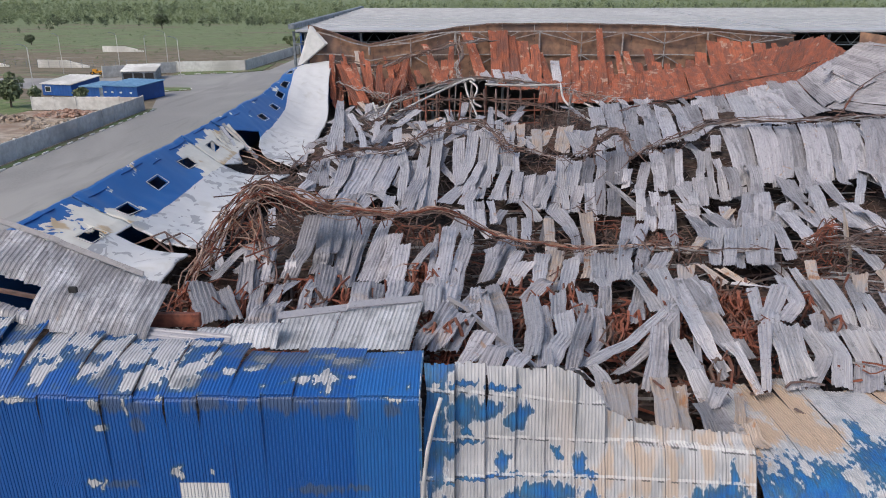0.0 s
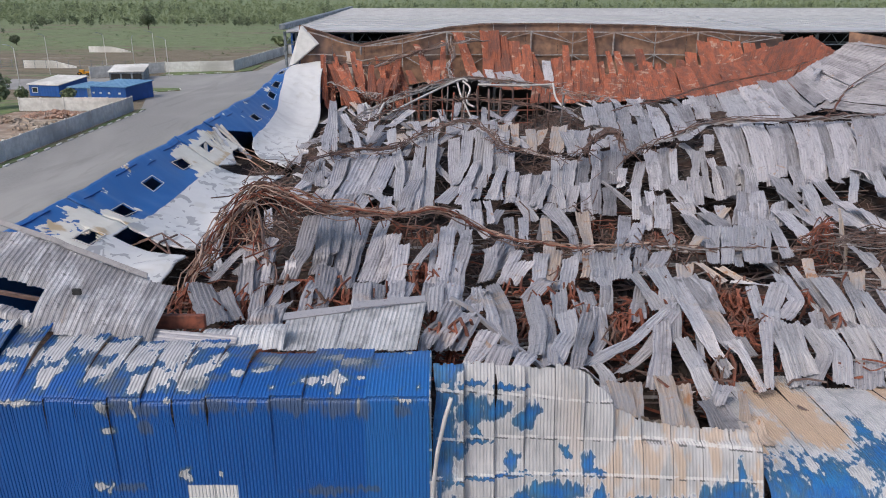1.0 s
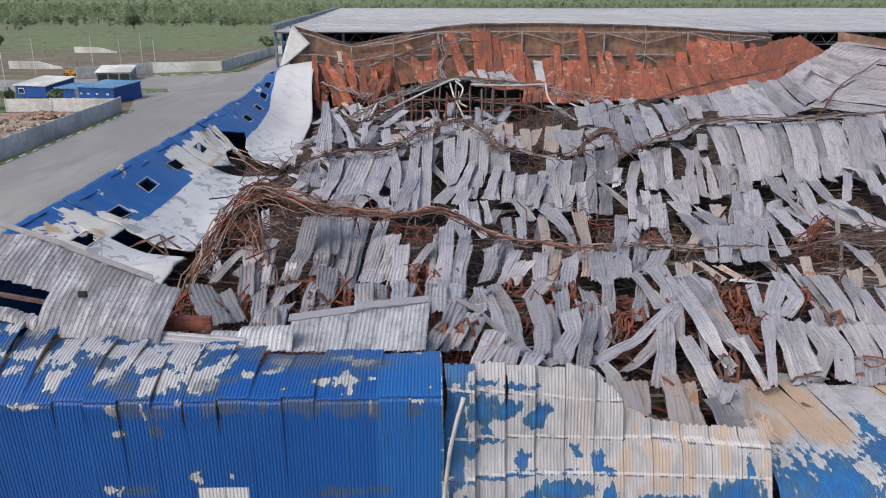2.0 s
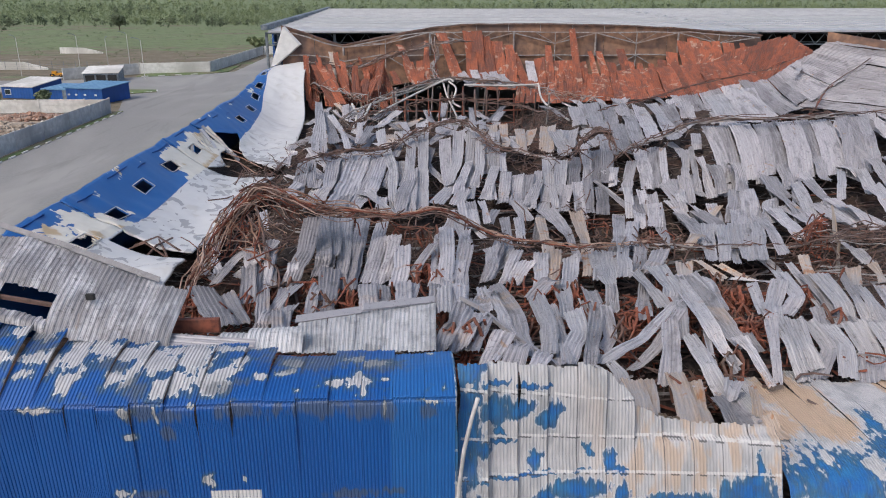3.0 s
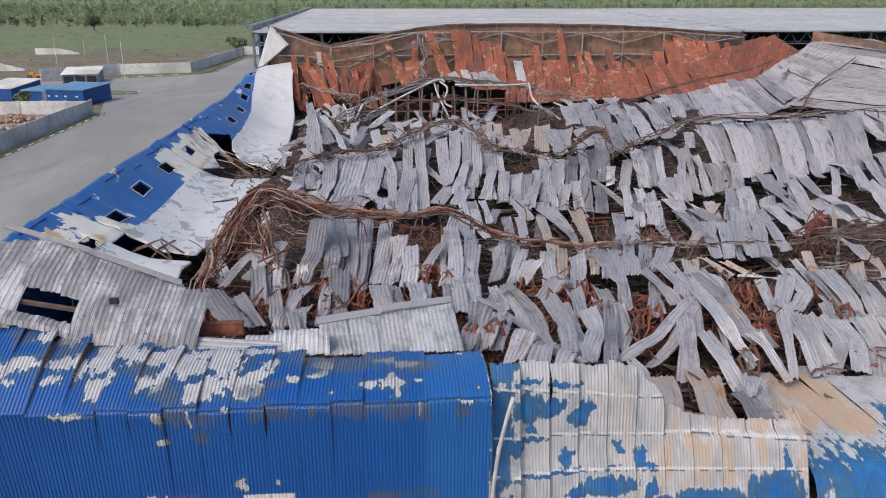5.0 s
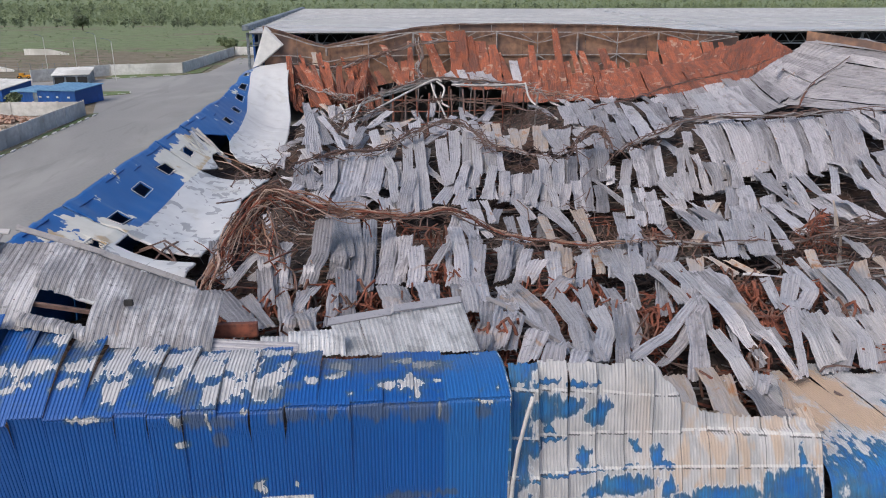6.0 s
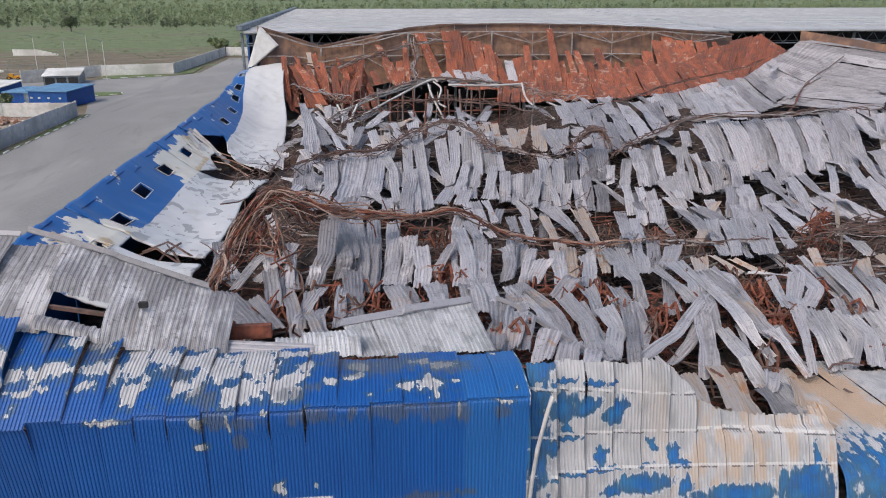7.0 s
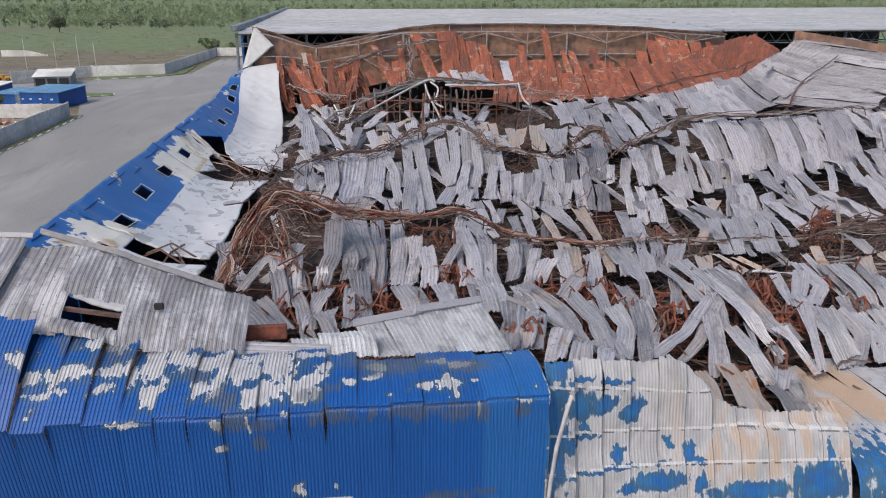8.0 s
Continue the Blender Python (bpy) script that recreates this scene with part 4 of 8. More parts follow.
for i in range(40):
    x = WEST + i * 2.5
    v, f = rods([[(x, FRONT + 0.8, 12.1), (x + 1.25, FRONT + 0.8, 13.65), (x + 2.5, FRONT + 0.8, 12.1)]], [0.06])
    solid("truss_web", v, f, STEEL, None, far)


def sheet_curtain():
    """The browned partition under the far roof edge: its top sags on the west side."""
    w = thing("partition_wall", (0, 0, 0), "heat-browned metal partition hanging under the far roof edge", "wall")

    def top(x):
        line = np.interp(x, (-20.4, -15.8, -11.9, -6.5, -0.3, 4.4, 15.0, 26.6, 34.3, 45.2, 48.0), (14.9, 13.45, 12.1, 13.2, 14.35, 14.86, 14.94, 14.73, 14.36, 13.5, 13.3))
        return float(line) + 0.08 * noise.noise(Vector((x * 0.5, 0, 0)))
    x = -20.0
    while x < 46.0:
        wdt = 4.4
        v, f, uvs = [], [], []
        for i in range(10):
            xx = x + wdt * i / 9
            lean = 0.5 * noise.noise(Vector((xx * 0.2, 4, 1)))
            for k in range(6):
                z = top(xx) - k * 1.35
                v.append((xx, FRONT - 0.9 - 0.25 * k * 0.4 + lean * k * 0.2 + 0.12 * noise.noise(Vector((xx, z, 0))), z))
                uvs.append((xx, z))
        for i in range(9):
            for k in range(5):
                f.append((i * 6 + k, i * 6 + k + 1, i * 6 + k + 7, i * 6 + k + 6))
        solid("panel", v, f, BROWNWALL, uvs, w, "", True)
        x += wdt + 0.03
    lines, rad = [], []
    for i in range(60):
        xx = -19.5 + i * 1.1
        lines.append([(xx, FRONT - 1.15, top(xx) + 0.03), (xx + 1.1, FRONT - 1.15, top(xx + 1.1) + 0.03)])
        rad.append(0.12)
    v, f = rods(lines, rad)
    solid("top_rail", v, f, BROWN, None, w)
    c = random.Random(5)
    for z in (10.85, 13.9):
        pts = [(-19 + i * 2.5, FRONT - 1.5, min(z, top(-19 + i * 2.5) - (0.35 if z > 12 else 2.2)) + c.uniform(-0.08, 0.08)) for i in range(27)]
        v, f = rods([pts], [0.1])
        solid("rail", v, f, ASHY, None, w)
    for x0 in (-11.6, 0.2, 11.7, 23.0, 34.5):
        for line, r in (([(x0, 13.9), (x0, 10.85)], 0.16), ([(x0, 13.8), (x0 + 5.7, 12.4), (x0 + 11.4, 13.8)], 0.09), ([(x0 + 2.9, 13.9), (x0 + 5.7, 12.4), (x0 + 8.6, 13.9)], 0.06), ([(x0 + 5.7, 13.9), (x0 + 5.7, 9.2)], 0.08), ([(x0 + 5.7, 10.85), (x0 + 8.4, 9.3)], 0.08), ([(x0 + 5.7, 10.85), (x0 + 3.0, 9.3)], 0.08)):
            v, f = rods([[(x, FRONT - 1.6, min(z, top(x) - 0.25)) for x, z in line]], [r])
            solid("brace", v, f, ASHY, None, w)
    return w


sheet_curtain()

# ---- side wall: buckled at mid height, the upper part folded inward ----
side = thing("side_wall", (0, 0, 0), "buckled blue and white clad side wall folded inward", "wall", "", "structure")


def side_point(u, y, off=0.0):
    """u 0 at the outer crest, 1 at the inner lip."""
    f = min(max((y - 88) / 18, 0), 1)
    f = f * f * (3 - 2 * f)
    crest, drop = 7.8 + 1.0 * f, 3.3 * (1 - f) - 1.1 * f
    bulge = 0.22 * noise.noise(Vector((u * 2.0, y * 0.25, 5))) + 0.1 * noise.noise(Vector((u * 5, y * 0.8, 9)))
    bulge += 0.16 * (abs(noise.noise(Vector((y * 0.55 + u * 2.5, u * 1.5, 31)))) - 0.2)
    if y < 46:
        bulge += 0.3 * math.sin((y - 33) * 0.5) * u + 0.35 * (abs(noise.noise(Vector((y * 0.4, u * 2.2, 17)))) - 0.2)
    bulge *= 0.3 + 0.4 * min(1.0, u / 0.5)
    if u < 0.22:
        # each cladding panel was bent on its own along the crest
        k = math.floor(y / 2.3)
        h1, h2 = math.sin(k * 12.9898) * 43758.5453 % 1, math.sin(k * 78.233) * 12345.678 % 1
        bulge += ((h1 - 0.5) * 0.10 + (h2 - 0.5) * 0.18 * (y / 2.3 - k)) * (0.22 - u) / 0.22
    # towards the near corner the folded part stays propped up
    prop = min(max((47.5 - y) / 6, 0), 1)
    bulge += 0.8 * prop * prop * (3 - 2 * prop) * min(1.0, u / 0.45)
    x = -22.5 + 6.3 * u - 0.3 * f * u
    round_off = 0.12 * math.exp(-u * 14) - 0.12
    z = crest - drop * (1 - max(0.0, 1 - u) ** 1.7) - round_off + bulge + 0.25 * noise.noise(Vector((y * 0.12, 2, 2)))
    return Vector((x + 0.15 * noise.noise(Vector((y * 0.3, u * 2, 1))), y, z + off))


def edge(y):
    """Where the blue band meets the white one."""
    f = min(max((y - 80) / 25, 0), 1)
    return 0.53 - 0.33 * f


def window_u(y):
    return edge(y) - 0.19 + 0.12 * min(max((y - 80) / 25, 0), 1) - 0.055 * min(max((76 - y) / 10, 0), 1) + 0.085 * min(max((50 - y) / 4, 0), 1) + 0.09 * min(max((42.5 - y) / 3, 0), 1)


WINDOWS = (38.9, 44.9, 51.3, 57.8, 64.0, 67.2, 80.8, 87.7, 92.6, 96.8, 102.0)


def side_piece(y0, y1, u_lip, tear0=0.0, tear1=0.0, rake=0.0):
    """One stretch of the wall with its window holes; the torn ends are ragged."""
    nu, step_y = 48, 0.3
    ny = int((y1 - y0) / step_y)
    v, f, uvs = [], [], []
    rows_n = nu + 1 + 8
    for j in range(ny + 1):
        y = y0 + (y1 - y0) * j / ny
        # outer face down to the yard, then over the crest and inwards
        c = side_point(0, y)
        for k in range(8):
            z = c.z * k / 8
            v.append((-22.75 + 0.18 * noise.noise(Vector((y * 0.4, z, 3))) + 0.2 * (k / 8) ** 3, y, z))
            uvs.append((-0.5 + 0.05 * k, y))
        lip = u_lip(y)
        for k in range(nu + 1):
            u = lip * k / nu
            slid = rake * max(0.0, u - 0.45) * max(0.0, 1 - (y - y0) / 11.0)
            if rake > 4:
                slid += 1.62 * max(0.0, 1 - u / 0.34) * max(0.0, 1 - (y - y0) / 6.0)
                slid -= 4.2 * math.exp(-((u - 0.47) / 0.17) ** 2) * max(0.0, 1 - (y - y0) / 8.0)
            p = side_point(u, y - slid) if rake else side_point(u, y)
            if j == 0:
                p.y += tear0 * noise.noise(Vector((k * 0.6, y0, 7)))
            if j == ny:
                p.y += tear1 * noise.noise(Vector((k * 0.6, y1, 7)))
            v.append(p)
            uvs.append((u + 0.55 - edge(y), y))
    holes = []
    for j in range(ny):
        yc = y0 + (y1 - y0) * (j + 0.5) / ny
        lip = u_lip(yc)
        for k in range(rows_n - 1):
            if k >= 8:
                uc = lip * (k - 8 + 0.5) / nu
                if any(abs(yc - w) < 0.92 for w in WINDOWS) and abs(uc - window_u(yc)) < 0.058:
                    continue
            a0 = j * rows_n + k
            f.append((a0, a0 + 1, a0 + 1 + rows_n, a0 + rows_n))
    ob = solid("cladding", v, f, SIDEPAINT, uvs, side, "", True)
    thick = ob.modifiers.new("thickness", "SOLIDIFY")
    thick.thickness, thick.offset = 0.09, -1
    for w in WINDOWS:
        if y0 + 1 < w < y1 - 1:
            centre = window_u(w)
            a0, b0, c0, d0 = (side_point(centre + du, w + dy, 0.03) for du, dy in ((-0.065, -1.0), (0.065, -1.0), (0.065, 1.0), (-0.065, 1.0)))
            vv, ff = rods([[a0, b0], [b0, c0], [c0, d0], [d0, a0], [(a0 + d0) / 2 - Vector((0, 0, 0.1)), (b0 + c0) / 2 - Vector((0, 0, 0.1))]][:4], [0.028] * 4)
            solid("window_frame", vv, ff, FLAPWHITE, None, side)


side_piece(33.2, 42.6, lambda y: 1.27 - 0.72 * min(1.0, max(0.0, (y - 38.9) / 1.3)), 0.2, 0.15)
side_piece(42.75, 61.6, lambda y: 1.24 + 0.14 * max(0.0, (y - 55) / 6), 0.15, 0.2, 2.3)
side_piece(61.7, 69.3, lambda y: 0.60 + 0.07 * math.sin(y * 1.3) - 0.2 * max(0.0, (y - 66.5) / 2.8), 0.2, 0.5)
side_piece(71.0, 106.9, lambda y: 1.04 + 0.36 * min(1.0, max(0.0, (100 - y) / 26)) - 0.05 * max(0.0, (73 - y) / 4), 0.5, 0.1, 7.0)
for xa, ya, xb, yb, zb in ((-18.6, 41.4, -15.9, 40.4, 6.0), (-18.4, 42.2, -15.2, 41.2, 6.1), (-17.4, 43.4, -15.6, 39.6, 5.5), (-16.6, 43.6, -17.2, 39.6, 5.6), (-18.0, 40.2, -14.8, 40.0, 5.2)):
    vv, ff = rods([[(xa, ya, 5.2), ((xa + xb) / 2, (ya + yb) / 2, zb - 0.2), (xb, yb, 5.0)]], [0.065])
    solid("bent_stud", vv, ff, BROWN, None, side)
# sheet edges bent up along the crest
crest_chance = random.Random(19)
for ya, yb, u0 in ((37.0, 40.2, 0.05), (43.5, 46.0, 0.10), (49.0, 52.4, 0.06), (53.4, 55.0, 0.12), (57.8, 61.4, 0.07), (64.0, 66.8, 0.04), (70.2, 73.8, 0.05), (75.0, 77.2, 0.10), (79.0, 80.4, 0.16), (83.0, 86.0, 0.05)):
    pts = [side_point(u0 + crest_chance.uniform(-0.006, 0.006), ya + (yb - ya) * k / 3, 0.03) for k in range(4)]
    vv, ff = ribbon(pts, (0.5, 0, 1), crest_chance.uniform(0.09, 0.15), 0.03)
    solid("bent_edge", vv, ff, CABINBLUE, None, side)
shard_chance = random.Random(8)
# narrow strips torn down into the gap beyond the burnt stretch
for i in range(9):
    y = 67.2 + i * 0.55
    top_u, low_u, drift = shard_chance.uniform(0.10, 0.22), shard_chance.uniform(0.45, 0.72), shard_chance.uniform(2.2, 4.2)
    path = []
    for k in range(10):
        g = k / 9
        path.append(side_point(top_u + (low_u - top_u) * g, y - drift * g, 0.06 + 0.12 * math.sin(g * 6 + i) * g - 0.9 * g ** 3 * shard_chance.random()))
    vv, ff = ribbon(path, (0.25, 1, shard_chance.uniform(-0.4, 0.4)), shard_chance.uniform(0.22, 0.6), 0.03)
    solid("torn_strip", vv, ff, shard_chance.choice((CREAM, CREAM, CABINBLUE, SOOTED)), [(0.0, 0.0)] * len(vv), side)
for i in range(3):
    y = 67.0 + i * 1.9
    vv, ff = rods([[(-19.6, y, 5.2), (-17.6, y - 1.2, 5.0 + shard_chance.uniform(-0.4, 0.5)), (-15.6, y - 2.6 + shard_chance.uniform(-1, 1), 4.3)]], [0.06])
    solid("bent_stud", vv, ff, TANROD, None, side)
# loose white flap at the far corner
flap = [(-19.7, 106.9, 14.6), (-17.5, 106.2, 12.3), (-20.9, 106.3, 9.6), (-21.6, 106.9, 9.4)]
fv, fn = [Vector(p) for p in flap], Vector((0.3, 0.25, 0.05))
solid("torn_flap", fv + [p + fn for p in fv], [(0, 1, 2, 3), (7, 6, 5, 4), (0, 4, 5, 1), (1, 5, 6, 2), (2, 6, 7, 3), (3, 7, 4, 0)], FLAPWHITE, None, side, "white torn cladding flap")

# ---- near wall: sheet by sheet ----
near = thing("wall_south", (0, 0, 0), "blue corrugated steel wall, its top folded over and burnt bare in patches", "wall", "", "structure")


def wall_sheet(x, w, profile, c, mat=None, ribs=9, loose=1.0, slant=0.0):
    """One full-height wall sheet along a profile of (y, z) points."""
    n = 34
    pts = smooth_path([(x, y, z) for y, z in profile], n)
    tilt, tip = c.uniform(-0.03, 0.03) * loose, c.uniform(-0.12, 0.16) * loose
    sides = [Vector((1, tilt + tip * (i / (n - 1)) ** 4, 0)) for i in range(n)]
    v, f, uvs = corrugated(pts, sides, w + 0.02, ribs, 0.02, 0.05, c)
    # seams gape where the sheet was folded
    gape = [c.choice((0, 0, 0, 0.02, 0.10)), c.choice((0, 0, 0, 0.02, 0.08))]
    across = len(v) // n
    for i in range(n):
        open_up = math.exp(-((pts[i].z - 7.6) / 0.55) ** 2)
        for j in range(across):
            s = 2 * j / (across - 1) - 1
            v[i * across + j] = v[i * across + j] + Vector((0, 0, slant * 0.5 * s * (i / (n - 1)) ** 5))
            if abs(s) > 0.72:
                v[i * across + j] = v[i * across + j] - Vector((math.copysign(gape[0 if s < 0 else 1] * open_up * (abs(s) - 0.72) / 0.28, s), 0, 0))
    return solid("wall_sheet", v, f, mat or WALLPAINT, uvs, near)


c = random.Random(21)
x = -24.4
SHEET = 0.94


def between(x, knots):
    """Piecewise linear height along the wall."""
    for (xa, za), (xb, zb) in zip(knots, knots[1:]):
        if x <= xb:
            return za + (zb - za) * max(0.0, (x - xa) / (xb - xa))
    return knots[-1][1]


CROWN = ((-24, 10.6), (-16.5, 9.9), (-14, 9.15), (-12.3, 8.7), (-10, 8.42), (-8, 8.4), (-6.7, 8.2), (-5.3, 8.0), (-1, 8.0))
EAST_TOP = ((-1, 8.45), (3.3, 8.15), (4.1, 7.75), (4.9, 6.75), (5.8, 6.3), (7.0, 6.12), (8.8, 5.9), (9.2, 5.8))
while x < -1.6:
    fold = 7.98 + c.uniform(-0.1, 0.1)
    top = between(x + SHEET / 2, CROWN) + c.uniform(-0.08, 0.1)
    reach = 2.75 + c.uniform(-0.15, 0.3)
    # towards the corner the wall leans out and its crown overhangs
    lean = min(1.0, max(0.0, (-12.5 - x) / 4))
    out = c.uniform(0, 0.16) + 0.12 * lean
    wall_sheet(x + SHEET / 2, SHEET, [(19.35 + 1.1 * lean, 0), (19.33 + 0.8 * lean, 2.5), (19.32 + 0.5 * lean, 5), (19.34 - out + 0.2 * lean, fold - 0.4), (19.40 - out, fold - 0.06), (19.52 - out, fold + 0.1), (19.45 + reach * 0.5, (fold + top) / 2 + 0.22), (19.45 + reach, top)], c)
    x += SHEET
x = -0.86
while x < 9.0:
    top = between(x + SHEET / 2, EAST_TOP) + c.uniform(-0.06, 0.08)
    shy = -0.62 * math.exp(-(x + 0.9) / 1.7)
    tilt_top = between(x + SHEET, EAST_TOP) - between(x, EAST_TOP)
    wall_sheet(x + SHEET / 2, SHEET, [(19.35, 0), (19.5, 3.0), (20.05 + shy, 4.8), (20.4 + shy, 5.6), (20.62 + shy * 0.8 + 0.08 * c.random(), max(top - 0.7, 5.72)), (20.85 + shy * 0.5 + 0.08 * c.random(), top)], c, slant=tilt_top)
    x += SHEET
x = 9.75
while x < 32:
    tail = 26.7 + c.uniform(-0.4, 0.6)
    wall_sheet(x + SHEET / 2, SHEET, [(19.4, 0), (19.42, 2.4), (19.7, 3.9), (20.5, 4.5), (22.5, 4.55 + c.uniform(-0.04, 0.04)), (24.5, 4.5 + c.uniform(-0.06, 0.06)), (tail, 4.3 + c.uniform(-0.05, 0.1))], c, None, 9, 0.08)
    x += SHEET
part("column", box(bmesh.new(), (-1.08, 19.6, 3.9), (0.34, 0.24, 7.8), 0.02), CONCRETE, near, "pale concrete column in the gap")
part("column", box(bmesh.new(), (9.4, 20.2, 2.0), (0.34, 0.3, 4.0), 0.02), CONCRETE, near)
v, f = rods([[(-0.33, 19.18, 8.1), (-0.5, 19.12, 7.5), (-0.72, 19.1, 6.4), (-0.85, 19.1, 5.2), (-0.95, 19.15, 3.0), (-1.0, 19.2, 0.2)]], [0.065], 8)
tagged(solid("drain_pipe", v, f, PIPEWHITE, None, None, "", True), "bent white drain pipe hanging down the blue wall", "pipe")

# upper wall at the corner: bare grey sheets leaning back
upper = thing("leaning_wall_top", (0, 0, 0), "bare grey corrugated wall sheets leaning back over the corner", "wall")
LIP = ((-24, 12.0), (-17, 11.45), (-16, 11.25), (-11.4, 9.65), (-10, 9.2))
x = -24.0
while x < -10.7:
    high = -0.22 if x < -17.0 else 0.0
    lip_z = between(x + 0.5, LIP) + high
    lip_y = 25.9 - 0.15 * (x + 17) if x > -17 else 26.0
    foot_z = between(x + 0.5, CROWN) - 0.04 + high * 0.6
    spans = [((22.0, foot_z), (lip_y, lip_z))]
    if -15.7 < x < -14.2:
        spans = [((22.0, foot_z), (22.5, foot_z + 0.25)), ((23.45, foot_z + 0.72), (lip_y, lip_z))]
    narrow = -17.6 <= x < -16.1
    for (ya, za), (yb, zb) in spans:
        sink = -0.25 if narrow else 0.0
        pts = smooth_path([(x + 0.45, ya, za + sink), (x + 0.45, (ya * 2 + yb) / 3, (za * 2 + zb) / 3 + 0.12 + sink + c.uniform(-0.06, 0.06)), (x + 0.45, yb, zb + sink)], 14)
        vv, ff, uu = corrugated(pts, [Vector((1, 0, -0.32 if x > -16.5 else -0.08))] * 14, 1.3 if narrow else 1.0, 6, 0.02, 0.05, c)
        for i in range(14):
            for q in range(len(vv) // 14):
                p = vv[i * (len(vv) // 14) + q]
                vv[i * (len(vv) // 14) + q] = p + Vector((0, 0, 0.07 * noise.noise(p * 0.7) + 0.02 * noise.noise(p * 2.6)))
        solid("wall_sheet", vv, ff, SOOTED, uu, upper)
    x += 0.93
vv, ff = ribbon([(-24, 26.05, 11.85), (-17.3, 26.05, 11.36)], (0, 0.8, 0.6), 0.2, 0.05)
solid("edge_cap", vv, ff, PALE, None, upper, "bent grey edge flashing")
vv, ff = ribbon([(-17.0, 25.95, 11.55), (-14.2, 25.5, 10.75), (-13.9, 25.45, 10.6), (-11.0, 24.95, 9.65)], (0, 0.8, 0.6), 0.22, 0.05)
solid("edge_cap", vv, ff, PALE, None, upper, "bent grey edge flashing")
part("rail", box(bmesh.new(), (-14.95, 23.1, 9.75), (2.4, 0.12, 0.14), 0.01, Matrix.Rotation(0.2, 4, "Y")), BROWN, upper, "brown rail across the hole")
part("floodlight", box(bmesh.new(), (-12.72, 23.3, 9.72), (0.3, 0.12, 0.22), 0.03), RUBBER, upper, "small square floodlight")

# fallen eaves strip behind the fold
strip = thing("fallen_eaves_strip", (0, 0, 0), "pale grey corrugated eaves strip fallen behind the wall", "roofing")
STRIP_FOOT, STRIP_TOP, STRIP_DEEP = (-5.5, -1.9), (-6.1, -1.8), (27.1, 29.7)
for i in range(5):
    # torn lower pieces west of the strip
    x, yt = -9.9 + i * 0.9, 23.7 + 0.25 * i + c.uniform(-0.15, 0.25)
    pts = smooth_path([(x, 22.35, 8.25 - 0.05 * i), (x - 0.1, (22.35 + yt) / 2, 8.2 + c.uniform(-0.05, 0.1)), (x - 0.25, yt, 7.9)], 7)
    vv, ff, uu = corrugated(pts, [Vector((1, 0.1, c.uniform(-0.12, 0.12)))] * 7, 0.95, 6, 0.022, 0.06, c)
    solid("wall_sheet", vv, ff, WHITENED, uu, strip)
for i in range(5):
    g = i / 4
    xb, xt, yt = STRIP_FOOT[0] + (STRIP_FOOT[1] - STRIP_FOOT[0]) * g, STRIP_TOP[0] + (STRIP_TOP[1] - STRIP_TOP[0]) * g, STRIP_DEEP[0] + (STRIP_DEEP[1] - STRIP_DEEP[0]) * g
    zt = 7.95 - 0.19 * (yt - 22.6)
    pts = smooth_path([(xb, 22.35 + 0.12 * c.random(), 8.0), ((xb + xt) / 2, (22.4 + yt) / 2, (8.0 + zt) / 2 + c.uniform(-0.05, 0.05)), (xt, yt, zt)], 9)
    wide = (STRIP_FOOT[1] - STRIP_FOOT[0]) / 4
    vv, ff, uu = corrugated(pts, [Vector((1, 0.12, c.uniform(-0.03, 0.03)))] * 9, wide * 1.03, 6, 0.025, 0.03, c, (1.0, (STRIP_TOP[1] - STRIP_TOP[0]) / (STRIP_FOOT[1] - STRIP_FOOT[0])))
    solid("wall_sheet", vv, ff, WHITENED, uu, strip)
vv, ff, uu = corrugated(smooth_path([(-12.6, 22.75, 8.75), (-10.5, 22.7, 8.45), (-7.4, 22.6, 8.2)], 10), [Vector((0, 1, 0.25))] * 10, 0.7, 3, 0.03, 0.03, c)
solid("wall_sheet", vv, ff, PALE, uu, strip)
part("channel", box(bmesh.new(), (-10.1, 24.3, 8.2), (2.4, 0.22, 0.5), 0.02), RUST, strip, "rust-red steel channel")
vv, ff = ribbon([(-6.7, 26.7, 7.3), (-4.3, 28.1, 7.05), (-4.2, 28.15, 7.15), (-1.3, 29.9, 6.72)], (0, 0.9, 0.3), 0.4, 0.05)
solid("edge_cap", vv, ff, PALE, None, strip, "grey folded edge flashing")

# ---- rubble bed under the fallen roof ----
v, f = [], []
NX, NY = 110, 120
for j in range(NY + 1):
    for i in range(NX + 1):
        x, y = -21.5 + 90 * i / NX, 20.4 + 86 * j / NY
        p = Vector((x, y, 0))
        z = sag(min(x, 42), y) - 2.0 + 0.7 * noise.noise(p * 0.35) + 0.35 * noise.noise(p * 1.1) + 0.2 * noise.noise(p * 2.7)
        z = min(z, 7.0)
        hollow = math.exp(-((x - 2.5) / 8.5) ** 4) * min(1.0, max(0.0, (y - 74) / 8))
        z = z * (1 - hollow) + 1.5 * hollow
        if x < -13 and y < 60:
            z -= 1.4
        if y < 29:
            z = min(z, 2.6 + 0.12 * (y - 20.4))
        if x < -14.0:
            z = min(z, 3.4)
        v.append((x, y, z))
for j in range(NY):
    for i in range(NX):
        k = j * (NX + 1) + i
        f.append((k, k + 1, k + NX + 2, k + NX + 1))
BED_POINTS = v
tagged(solid("rubble", v, f, BED), "charred dark rubble under the collapsed roof", "rubble", "", "stuff")

